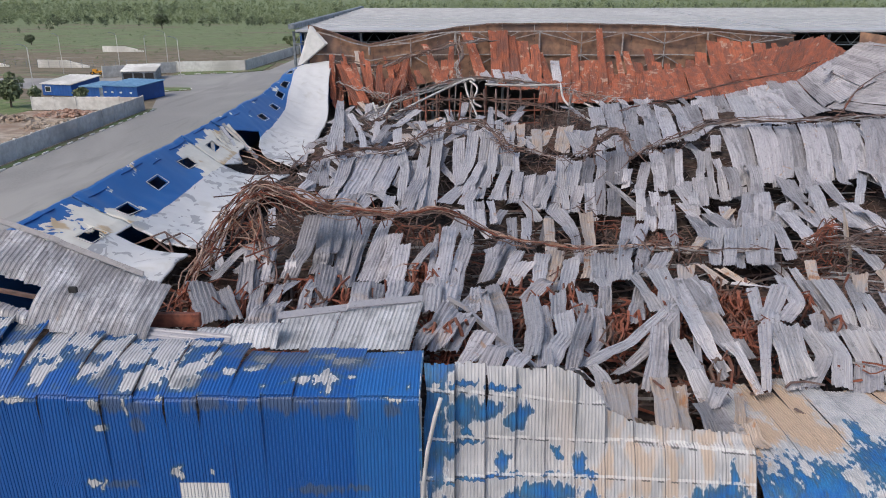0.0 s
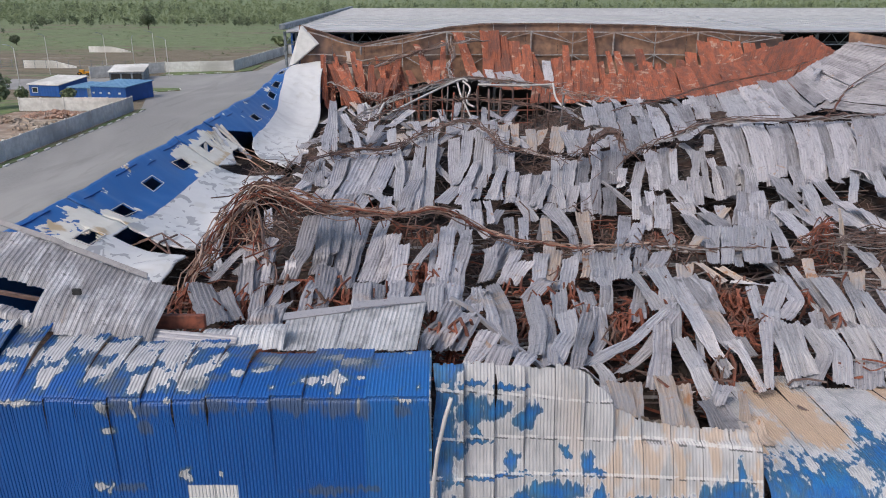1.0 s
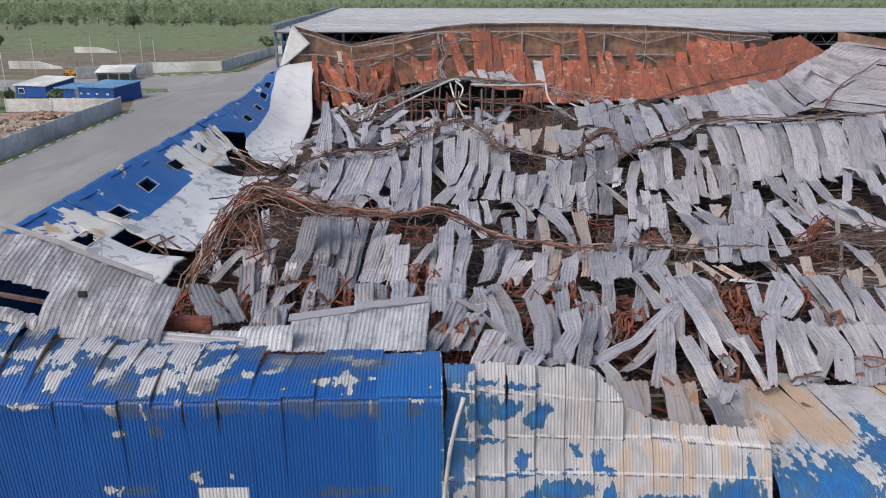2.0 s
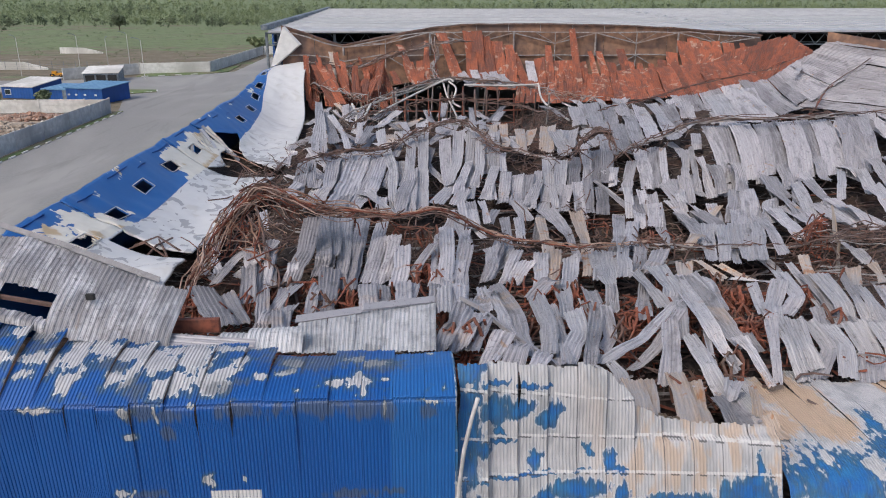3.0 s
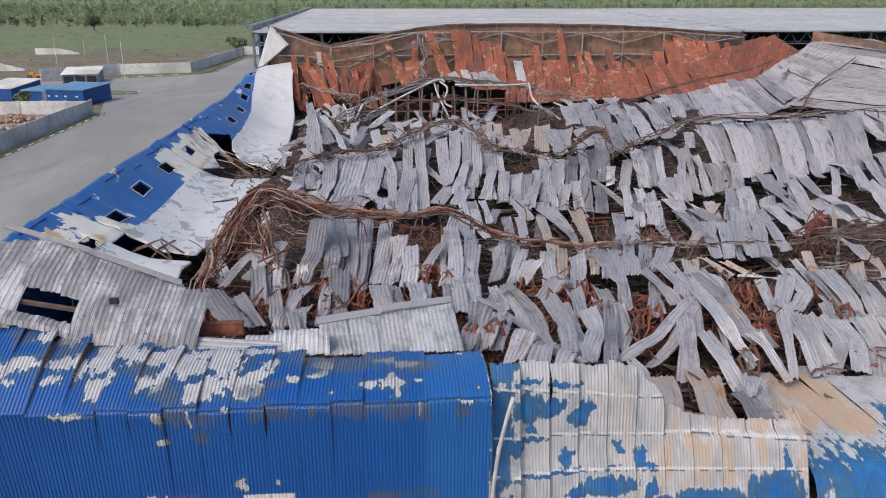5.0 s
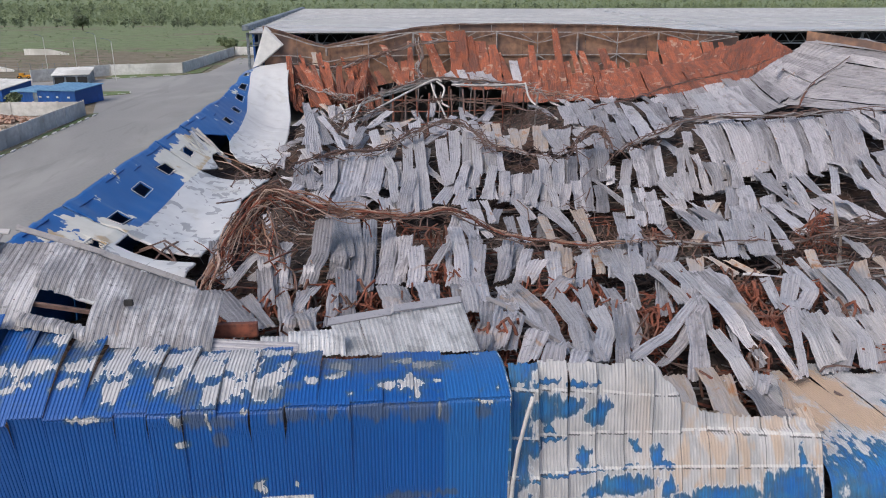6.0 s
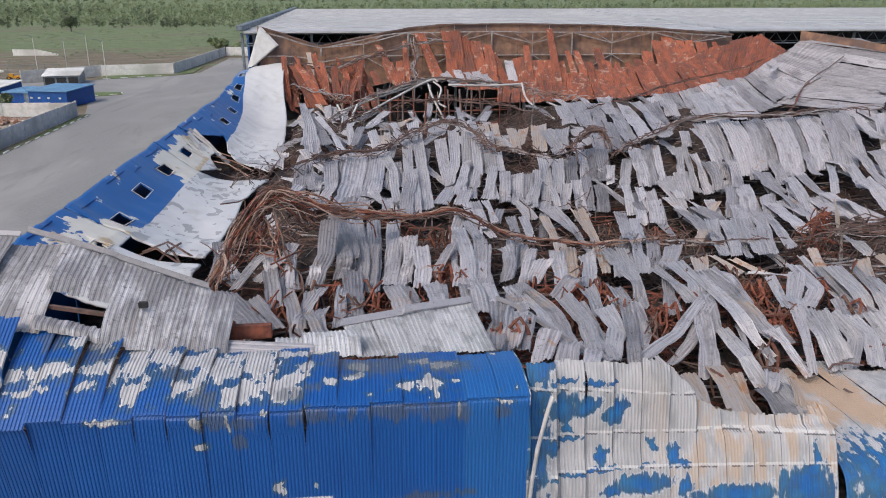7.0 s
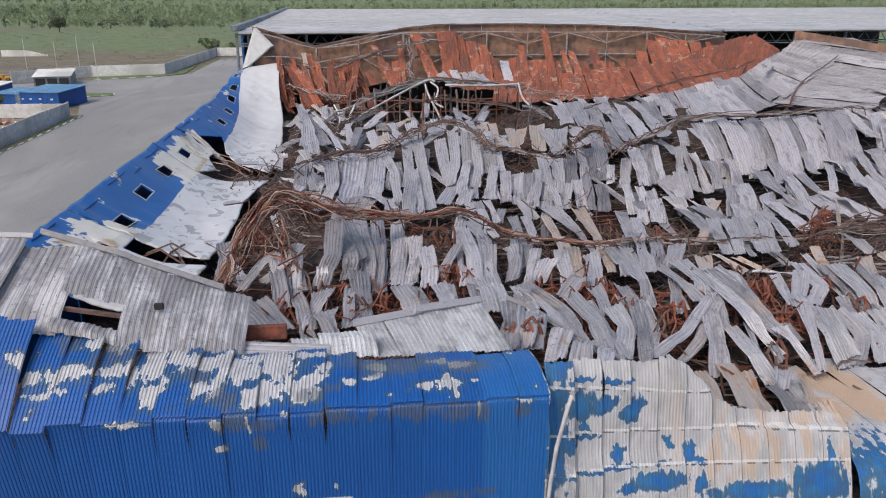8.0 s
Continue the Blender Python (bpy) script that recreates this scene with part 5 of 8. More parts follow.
TONES = {
    "g": (GREY, "grey burnt corrugated steel sheet lying on the fallen roof"),
    "d": (DARK, "soot-darkened corrugated steel sheet lying on the fallen roof"),
    "w": (PALE, "bleached pale corrugated steel sheet lying on the fallen roof"),
    "t": (TAN, "tan heat-browned corrugated steel sheet among the wreckage"),
    "o": (ORANGE, "rust-orange corrugated steel sheet hanging from the far roof edge"),
}
sheet_chance = random.Random(99)


def buckled(a, b, width, sway=1.0, ribs=None, overhang=0.2, c=sheet_chance, flare=None, shear=0.5):
    """Vertices, faces and uvs of a buckled roof sheet from its upper end a to its lower end b: straight runs with sharp creases."""
    a, b = Vector(a), Vector(b)
    run = b - a
    a, b = a - run * overhang, b + run * overhang * 0.5
    run = b - a
    length = run.length
    flat = Vector((run.x, run.y, 0))
    side0 = Vector((-flat.y, flat.x, 0)).normalized() if flat.length > 0.05 else Vector((1, 0, 0))
    if side0.x < 0:
        side0 = -side0
    # sheets sheared as they slid: their ends stay nearly level
    side0 = (side0 + Vector((shear, 0, 0))).normalized()
    up = side0.cross(run).normalized()
    if up.z < 0:
        up = -up
    k = min(1.0, length / 4.0) * sway
    creases = sorted(c.uniform(0.12, 0.92) for _ in range(2 if length > 2.0 else 1))
    knots = [(0.0, a)]
    for f in creases:
        knots.append((f, a + run * f + up * (c.uniform(-0.2, 0.36) * k) + side0 * (c.uniform(-0.13, 0.13) * k)))
    knots.append((1.0, b))
    n = max(8, min(22, int(length * 3.6)))
    stations = sorted({i / (n - 1) for i in range(n)} | {f for f in creases})
    twists = [c.gauss(0, 0.17) * sway for _ in knots]
    soft = c.random() < 0.45
    path, sides = [], []
    for f in stations:
        for i in range(len(knots) - 1):
            if f <= knots[i + 1][0] + 1e-9:
                break
        g = (f - knots[i][0]) / (knots[i + 1][0] - knots[i][0])
        p = knots[i][1].lerp(knots[i + 1][1], g)
        if soft:
            before, after = knots[max(i - 1, 0)][1], knots[min(i + 2, len(knots) - 1)][1]
            bow = (knots[i][1] + knots[i + 1][1] - before - after) * 0.125
            p = p + bow * (4 * g * (1 - g))
        w = twists[i] * (1 - g) + twists[i + 1] * g
        path.append(p + up * 0.035 * noise.noise(Vector((f * length * 1.5, a.x, a.y))))
        sides.append(side0 * math.cos(w) + up * math.sin(w))
    count = ribs or max(3, min(6, round(width / 0.19)))
    mid = (a + b) / 2
    v, f, uvs = corrugated([p - mid for p in path], sides, width, count, 0.033, 0.06, c, flare or (c.uniform(0.9, 1.06), c.uniform(0.9, 1.06)))
    # crumpling: the sheet is dented and its edges wander
    across, seed3 = count * 5 + 1, Vector((a.x * 3.1, b.y * 2.3, 5))
    for i in range(len(path)):
        s = sides[i].normalized()
        wander = 0.05 * width * noise.noise(Vector((i * 0.35, a.x * 2, a.y)))
        for j in range(across):
            p = v[i * across + j]
            q = Vector((j / across * width * 2.2, i * length / len(path) * 1.6, 0)) + seed3
            v[i * across + j] = p + up * (0.06 * noise.noise(q) + 0.03 * noise.noise(q * 3.1)) * sway + s * (wander + 0.03 * noise.noise(q * 2.0 + Vector((0, 0, 9))))
    return mid, v, f, uvs


def bent(points, w0, w1, c, depth=0.04):
    """A crumpled sheet along a few knee points: ribs crushed and edges pinched at each knee, ends curled."""
    pts = [Vector(p) for p in points]
    ext = [pts[0] + (pts[0] - pts[1]) * 0.06] + pts[1:-1] + [pts[-1] + (pts[-1] - pts[-2]) * 0.06]
    if len(ext) == 2:
        f = c.uniform(0.3, 0.7)
        ext.insert(1, ext[0].lerp(ext[1], f) + Vector((c.uniform(-0.06, 0.06), 0, c.uniform(-0.14, 0.3))))
    if len(ext) == 3 and (ext[2] - ext[0]).length > 4.0:
        ext.insert(2, ext[1].lerp(ext[2], 0.55) + Vector((c.uniform(-0.08, 0.08), 0, c.uniform(-0.22, 0.22))))
    length = sum((q - p).length for p, q in zip(ext, ext[1:]))
    n = max(10, min(30, int(length * 5)))
    curve, marks = smooth_path(ext, n), [i * (n - 1) / (len(ext) - 1) for i in range(len(ext))]
    path, sides, near_knee, twist = [], [], [], [c.gauss(0, 0.2) for _ in ext]
    sharp = c.uniform(0.45, 1.0)
    for i in range(n):
        f = i / (n - 1) * (len(ext) - 1)
        k = min(int(f), len(ext) - 2)
        straight = ext[k].lerp(ext[k + 1], f - k)
        path.append(curve[i].lerp(straight, sharp))
        near_knee.append(max([math.exp(-((i - q) / 1.6) ** 2) for q in marks[1:-1]] or [0.0]))
        w = twist[k] * (1 - f + k) + twist[k + 1] * (f - k)
        run = ext[k + 1] - ext[k]
        flat = Vector((-run.y, run.x, 0))
        flat = flat.normalized() if flat.length > 0.05 else Vector((1, 0, 0))
        if flat.x < 0:
            flat = -flat
        s = (flat + Vector((0.6, 0, 0))).normalized()
        up = s.cross(run).normalized()
        if up.z < 0:
            up = -up
        sides.append(s * math.cos(w) + up * math.sin(w))
    for _ in range(2):
        sides = [(sides[max(i - 1, 0)] + sides[i] * 2 + sides[min(i + 1, n - 1)]).normalized() for i in range(n)]
    mid = sum(path, Vector()) / n
    width = max(w0, w1)
    count = max(3, min(6, round(width / 0.19)))
    v, f, uvs = corrugated([p - mid for p in path], sides, width, count, depth, 0.07, c, (w0 / width, w1 / width))
    across, seed3 = count * 5 + 1, Vector((pts[0].x * 3.1, pts[-1].y * 2.3, 5))
    cup = c.uniform(-0.09, 0.16)
    for i in range(n):
        t = (path[min(i + 1, n - 1)] - path[max(i - 1, 0)]).normalized()
        up = sides[i].cross(t).normalized()
        if up.z < 0:
            up = -up
        centre = path[i] - mid
        curl = (max(0.0, 1 - i / (n * 0.16)) + max(0.0, 1 - (n - 1 - i) / (n * 0.16))) * 0.1
        for j in range(across):
            p = v[i * across + j]
            e = 2 * j / (across - 1) - 1
            q = Vector((e * width, i * length / n * 1.3, 0)) + seed3
            p = p.lerp(centre + sides[i] * (p - centre).dot(sides[i]), 0.75 * near_knee[i])
            p = p - sides[i] * (e * width * 0.05 * near_knee[i])
            v[i * across + j] = p + up * (0.045 * noise.noise(q * 0.6) + 0.02 * noise.noise(q * 2.7) + cup * (e * e - 0.4) * width + curl * e * c.uniform(0.2, 0.4)) + sides[i] * (0.02 * noise.noise(q * 1.7 + Vector((0, 0, 9))))
    return mid, v, f, uvs


def roofing_sheet(a, b, width, tone, sway=1.0, ribs=None, group="fallen roofing sheets", parent=None, flare=None, shear=0.5, overhang=0.2):
    mid, v, f, uvs = buckled(a, b, width, sway, ribs, overhang, sheet_chance, flare, shear)
    mat, label = TONES[tone]
    ob = solid("roofing_sheet", v, f, mat, uvs, parent)
    ob.location = mid
    return ob if parent is not None else tagged(ob, label, "roofing sheet", group)


class Heap:
    """Many sheets joined into one uncounted mesh."""
    def __init__(self):
        self.v, self.f, self.u = [], [], []

    def add(self, a, b, width, sway=1.0):
        mid, v, f, uvs = buckled(a, b, width, sway, None, 0.1, fill)
        k = len(self.v)
        self.v += [p + mid for p in v]
        self.f += [tuple(i + k for i in q) for q in f]
        self.u += uvs

    def link(self, mat, label):
        return tagged(solid("loose_sheets", self.v, self.f, mat, self.u), label, "roofing sheets", "", "stuff")


SHEETS = {}
SHEETS["h2"] = [
    (18.8, 77.7, 8.6, 18.4, 73.1, 7.8, 1.23, "g"),
    (27.5, 74.1, 9.3, 26.5, 67.6, 7.8, 1.9, "g"),
    (29.8, 75.2, 9.8, 29.1, 68.7, 7.9, 1.82, "g"),
    (33.1, 79.2, 9.3, 32.9, 72.7, 7.5, 1.47, "g"),
]
SHEETS["i1"] = [
    (21.9, 58.8, 8.5, 21, 53.9, 6, 1.03, "g"),
    (22.4, 57.4, 9, 21.9, 52.7, 5.9, 1, "g"),
    (23.8, 58.3, 8.8, 23.4, 53.4, 6.2, 1.02, "g"),
    (25.3, 59.2, 8.9, 24.5, 54.2, 6.4, 1.03, "g"),
    (27.2, 61, 8.7, 26, 55, 6.6, 1.05, "g"),
    (26.7, 57.6, 9.3, 26.2, 52.9, 6.3, 1.09, "g"),
    (28.3, 58.7, 9.1, 27.6, 53.8, 6.5, 1.02, "g"),
    (28.6, 57.2, 9.5, 28.2, 52.6, 6.4, 1, "g"),
    (30.9, 59.6, 9.2, 30.2, 54.7, 6.7, 1.04, "g"),
    (33.2, 61.9, 8.9, 31.6, 55.7, 6.9, 0.98, "g"),
    (35.1, 63.1, 8.5, 33.8, 58.2, 7.3, 1.1, "g"),
]
SHEETS["i3"] = [
    (21.9, 54.6, 6.8, 21.3, 51.6, 5.7, 0.98, "g"),
    (20.3, 54.9, 6.7, 19.9, 52, 5.5, 0.9, "g"),
]
SHEETS["k1"] = [
    (47.7, 76.2, 11.5, 43, 72.4, 9.5, 0.71, "w"),
    (42.6, 70.8, 9.7, 39.9, 66.8, 8.5, 0.51, "g"),
    (43, 70.4, 9.8, 40.2, 65.7, 8.5, 0.61, "g"),
    (44.6, 71.6, 10.2, 42.5, 66.1, 8.8, 0.92, "g"),
    (38, 66.3, 9.2, 35.2, 60.3, 7.7, 0.85, "g"),
    (37.9, 63.7, 8.7, 36.7, 59.7, 7.6, 0.65, "g"),
    (39, 62.4, 8.9, 36, 56.5, 7.2, 0.81, "g"),
    (36, 59.3, 8.1, 36.4, 56.7, 7.3, 0.79, "g"),
    (34.3, 60.8, 8.2, 32.4, 55.9, 7, 0.71, "g"),
    (32.2, 57.6, 7.8, 32.6, 54.1, 6.8, 0.68, "g"),
    (31.9, 53.9, 7.3, 31.3, 49, 6.2, 0.87, "g"),
    (33.3, 54.2, 7.4, 32.3, 50.1, 6.4, 0.96, "g"),
]
SHEETS["k2"] = [
    (36.7, 56.2, 8.7, 34.6, 51.5, 6.6, 0.98, "g"),
    (37.6, 58.9, 8.7, 35.5, 54.1, 6.9, 0.94, "g"),
]
SHEETS["o1"] = [
    (-15.1, 101.6, 9.9, -11.7, 94.3, 5.8, 1.01, "o"),
    (-14.4, 102, 10.1, -11, 94.7, 6, 0.87, "o"),
    (-13.1, 101.3, 9.8, -11.4, 95.1, 6.2, 0.87, "o"),
    (-12, 101.3, 9.8, -10.4, 96.1, 6.8, 0.73, "o"),
    (-11.4, 102.2, 10.3, -10.5, 96.7, 7.1, 0.58, "o"),
    (-9.7, 101.3, 9.8, -9.2, 95.1, 6.2, 0.87, "o"),
    (-8.2, 99, 8.4, -8.6, 95.1, 6.2, 0.86, "o"),
    (-7.1, 99, 8.4, -8, 95.7, 6.6, 0.86, "o"),
    (-6.2, 102.9, 10.7, -6.8, 97.2, 7.4, 0.73, "o"),
    (-4.9, 100.6, 9.3, -4.1, 98.2, 8, 0.87, "o"),
    (-3.9, 105.1, 12, -1.9, 98.1, 8, 0.74, "o"),
    (-2.8, 102.2, 10.3, -1.7, 98.1, 8, 1.17, "o"),
    (-1.3, 102.4, 10.4, -1.3, 98.1, 8, 1.03, "o"),
]
SHEETS["o2"] = [
    (-0.4, 106.3, 12.6, -0.5, 98.2, 8, 0.89, "o"),
    (1.7, 106.5, 13.6, 3.6, 99.2, 8.6, 1.2, "o"),
    (5.3, 106.5, 13.8, 5.7, 99.2, 8.6, 1.2, "o"),
    (6.5, 106.5, 13.8, 6.5, 97.8, 7.7, 1.34, "o"),
    (7.6, 106.5, 13.2, 8, 97.2, 7.4, 1.34, "o"),
    (9.3, 106.1, 12.5, 9.1, 97.3, 7.4, 1.34, "o"),
    (10.8, 105.4, 12.1, 10.5, 97.3, 7.4, 1.33, "o"),
    (11.6, 103.6, 11.1, 12.4, 97.2, 7.4, 1.18, "o"),
    (13.3, 102.3, 10.3, 13.2, 96.7, 7.2, 0.95, "g"),
    (14.7, 102.8, 10.6, 14, 95.8, 6.6, 1.17, "o"),
    (16.2, 105.2, 12, 15.3, 95.8, 6.6, 0.96, "o"),
    (17.3, 102.3, 10.3, 16.7, 95.2, 6.3, 1.31, "o"),
    (19.6, 106.5, 14, 18.7, 95.2, 6.3, 0.96, "o"),
]
SHEETS["o3"] = [
    (18.4, 102.2, 10.3, 18.1, 95.2, 6.3, 1.16, "o"),
    (20.2, 101.8, 10.1, 19.8, 94.8, 6, 1.01, "o"),
    (21.7, 104.1, 11.3, 21.5, 94.8, 6, 1.02, "o"),
    (22.9, 104, 11.3, 22.6, 94.8, 6, 1.02, "o"),
    (24.1, 101.8, 10.1, 23.8, 95.2, 6.3, 1.01, "o"),
    (25.9, 104.5, 11.6, 25.6, 95.8, 6.6, 0.95, "o"),
    (26.6, 102, 10.2, 26.1, 96.2, 6.8, 1.02, "o"),
    (27.9, 101.7, 10, 27.1, 96.2, 6.8, 1.31, "o"),
    (29.4, 101.7, 10, 28.5, 96.2, 6.8, 1.31, "o"),
    (31.1, 102.5, 10.4, 30, 96.2, 6.8, 1.31, "o"),
    (32.8, 103.9, 11.2, 31.6, 96.2, 6.8, 1.32, "o"),
    (34.9, 106.1, 12.5, 33.6, 96.8, 7.2, 1.33, "o"),
    (36.5, 106.5, 12.7, 35.1, 96.8, 7.2, 1.34, "o"),
]
SHEETS["o4"] = [
    (37.9, 106.1, 12.5, 36.9, 97.2, 7.4, 1.34, "o"),
    (39.5, 106.1, 12.5, 38.4, 97.4, 7.5, 1.34, "o"),
    (41.2, 105.7, 12.3, 40, 97.9, 7.8, 1.34, "o"),
    (43.1, 105.7, 12.3, 41.8, 98, 7.9, 1.19, "o"),
    (48.7, 106.5, 12.8, 42.8, 98.9, 8.4, 2.24, "o"),
    (49.7, 105.7, 12.3, 45.8, 99.9, 9, 1.95, "o"),
]

BENT = {}
BENT["row_1"] = [
    ([(-7.7, 39.8, 7.4), (-7.8, 37.3, 6.4), (-8.4, 35.6, 5.3)], 0.93, 0.77, "d"),
    ([(-8.1, 46.5, 5.4), (-6.9, 37.8, 6.3), (-7.1, 36.3, 5.5)], 1.02, 0.81, "d"),
    ([(-7.2, 45.9, 5.6), (-6.4, 38.3, 6.1), (-6.6, 37.2, 5.5)], 0.86, 0.65, "d"),
    ([(-6.4, 46.3, 5.5), (-5.9, 38.2, 5.8), (-5.9, 35.7, 5.0)], 0.90, 0.63, "g"),
    ([(-5.3, 45.3, 5.7), (-5.3, 38.7, 5.6), (-5.4, 35.6, 5.0)], 0.92, 0.66, "g"),
    ([(-4.1, 45.0, 5.7), (-4.3, 40.3, 5.7), (-4.7, 37.4, 4.8)], 0.98, 0.66, "g"),
    ([(-3.5, 40.9, 6.0), (-3.7, 39.1, 5.2), (-4.0, 36.4, 4.9)], 0.64, 0.59, "g"),
    ([(-6.5, 36.6, 5.6), (-6.3, 31.7, 5.2)], 0.99, 0.83, "d"),
    ([(-2.8, 39.7, 5.8), (-2.8, 37.0, 5.6), (-3.0, 35.2, 5.3)], 0.82, 0.79, "g"),
]
BENT["row_2"] = [
    ([(-14.2, 43.2, 5.3), (-13.6, 40.7, 5.0)], 0.95, 0.91, "g"),
    ([(-14.0, 41.9, 5.2), (-12.6, 38.2, 4.9)], 0.40, 0.55, "w"),
    ([(-14.0, 41.1, 5.1), (-13.7, 38.3, 4.8)], 0.33, 0.68, "g"),
    ([(-10.8, 38.2, 6.2), (-12.3, 36.4, 5.1)], 0.67, 0.53, "w"),
    ([(-9.4, 38.1, 6.6), (-10.2, 37.0, 6.1), (-11.3, 36.8, 5.3)], 0.42, 0.59, "w"),
    ([(-9.5, 38.1, 6.5), (-9.6, 37.3, 5.7), (-9.4, 35.1, 5.3)], 0.27, 0.79, "g"),
    ([(-10.3, 37.1, 5.8), (-10.1, 34.6, 5.2)], 0.77, 0.67, "g"),
    ([(-12.4, 34.3, 5.6), (-10.3, 29.3, 5.9)], 1.16, 1.11, "d"),
    ([(-11.0, 33.4, 5.6), (-9.6, 30.2, 5.6)], 0.70, 0.74, "g"),
    ([(-13.9, 38.6, 5.0), (-12.3, 36.6, 5.0)], 0.49, 0.41, "g"),
    ([(-8.5, 32.2, 5.4), (-7.6, 27.8, 6.3)], 0.47, 0.46, "g"),
]
BENT["row_3"] = [
    ([(-9.4, 33.8, 5.5), (-8.6, 29.1, 5.7)], 0.60, 0.57, "g"),
    ([(-8.5, 34.6, 5.4), (-8.5, 32.4, 5.2)], 0.45, 0.58, "g"),
    ([(-8.0, 32.1, 5.5), (-7.4, 28.0, 6.2)], 0.47, 0.46, "w"),
    ([(-12.0, 47.9, 5.5), (-11.5, 45.4, 5.1)], 0.60, 0.54, "g"),
    ([(-4.5, 34.9, 5.4), (-4.2, 30.1, 6.1)], 0.84, 0.74, "g"),
    ([(-3.8, 35.1, 5.3), (-3.4, 29.5, 6.4)], 0.79, 0.72, "g"),
    ([(-2.7, 33.8, 5.9), (-2.7, 30.0, 6.2)], 0.71, 0.68, "g"),
    ([(-0.9, 40.3, 6.2), (-1.1, 37.6, 5.5), (-1.1, 35.2, 5.3)], 0.19, 0.74, "g"),
    ([(-1.1, 33.0, 6.1), (-1.3, 29.2, 6.5)], 0.66, 0.71, "g"),
    ([(-0.6, 33.8, 6.0), (-0.6, 29.7, 6.4)], 0.43, 0.48, "g"),
    ([(-1.2, 38.6, 6.2), (-2.3, 36.7, 5.2)], 0.49, 0.59, "g"),
]
BENT["row_4"] = [
    ([(-0.2, 43.9, 5.5), (-0.4, 38.1, 5.9), (-0.6, 33.9, 5.6)], 0.83, 0.66, "g"),
    ([(0.8, 39.6, 5.8), (0.3, 36.4, 5.4), (-0.2, 30.0, 6.2)], 0.63, 0.59, "g"),
    ([(3.6, 42.4, 4.8), (1.9, 38.2, 4.5)], 0.74, 0.61, "w"),
    ([(3.8, 41.2, 4.9), (2.6, 37.3, 4.5)], 0.59, 0.66, "g"),
    ([(3.9, 48.5, 4.7), (3.6, 43.8, 4.3)], 0.76, 0.69, "g"),
    ([(5.0, 49.5, 4.4), (4.6, 44.9, 4.3)], 0.77, 0.64, "g"),
    ([(4.0, 38.9, 5.1), (3.1, 37.5, 4.4)], 0.99, 0.72, "g"),
    ([(2.0, 35.6, 5.0), (2.1, 29.0, 6.4), (1.9, 24.9, 6.6)], 0.63, 0.62, "g"),
    ([(1.4, 33.3, 5.7), (1.5, 28.6, 6.6), (1.6, 26.8, 6.5)], 0.54, 0.48, "g"),
    ([(1.1, 34.1, 5.5), (0.9, 29.5, 6.3)], 0.44, 0.48, "g"),
]
BENT["row_5"] = [
    ([(5.1, 40.4, 5.0), (4.3, 36.0, 4.7)], 0.83, 0.64, "w"),
    ([(5.9, 41.1, 4.9), (4.9, 35.6, 4.8)], 0.91, 0.74, "t"),
    ([(6.6, 39.6, 5.1), (5.7, 35.6, 4.9)], 0.88, 0.74, "w"),
    ([(7.8, 41.0, 4.8), (6.9, 36.8, 5.1)], 0.52, 0.44, "t"),
    ([(-0.1, 29.7, 6.6), (-1.1, 24.2, 7.2)], 0.72, 0.60, "g"),
    ([(0.5, 27.0, 7.1), (-0.2, 24.7, 6.9)], 0.75, 0.70, "g"),
    ([(1.2, 25.8, 7.0), (0.5, 24.1, 6.7)], 0.76, 0.72, "g"),
    ([(1.8, 24.9, 6.9), (1.2, 23.4, 6.7)], 0.74, 0.75, "g"),
    ([(2.5, 24.4, 6.8), (2.0, 23.1, 6.8)], 0.61, 0.58, "g"),
    ([(5.0, 35.8, 5.2), (3.7, 34.2, 4.9)], 0.86, 0.77, "g"),
    ([(3.7, 33.3, 5.3), (3.4, 28.5, 6.1), (2.9, 25.5, 6.3)], 0.75, 0.59, "w"),
]
BENT["row_6"] = [
    ([(5.1, 34.1, 5.3), (4.7, 30.9, 5.3)], 0.71, 0.71, "w"),
    ([(4.1, 31.8, 5.5), (4.0, 29.0, 5.5), (3.4, 25.1, 6.1)], 0.52, 0.63, "g"),
    ([(4.9, 30.7, 5.7), (4.7, 28.3, 5.8), (3.7, 25.8, 5.8)], 0.80, 0.64, "w"),
    ([(6.2, 33.4, 5.6), (6.1, 31.2, 5.6), (4.9, 27.0, 5.9), (4.5, 25.5, 5.7)], 0.75, 0.47, "g"),
    ([(5.7, 31.9, 5.7), (5.9, 31.0, 5.4)], 0.67, 0.56, "g"),
    ([(6.4, 31.0, 5.8), (6.2, 29.0, 5.2), (5.4, 27.0, 5.2)], 0.55, 0.63, "g"),
    ([(7.3, 34.5, 5.8), (6.9, 31.1, 5.6)], 0.83, 0.30, "w"),
    ([(8.3, 41.2, 4.8), (7.3, 35.5, 5.4)], 0.72, 0.74, "w"),
    ([(9.0, 40.6, 5.0), (8.2, 36.2, 5.2)], 0.77, 0.64, "w"),
    ([(10.1, 41.9, 5.2), (8.8, 36.5, 5.2)], 0.79, 0.70, "w"),
]
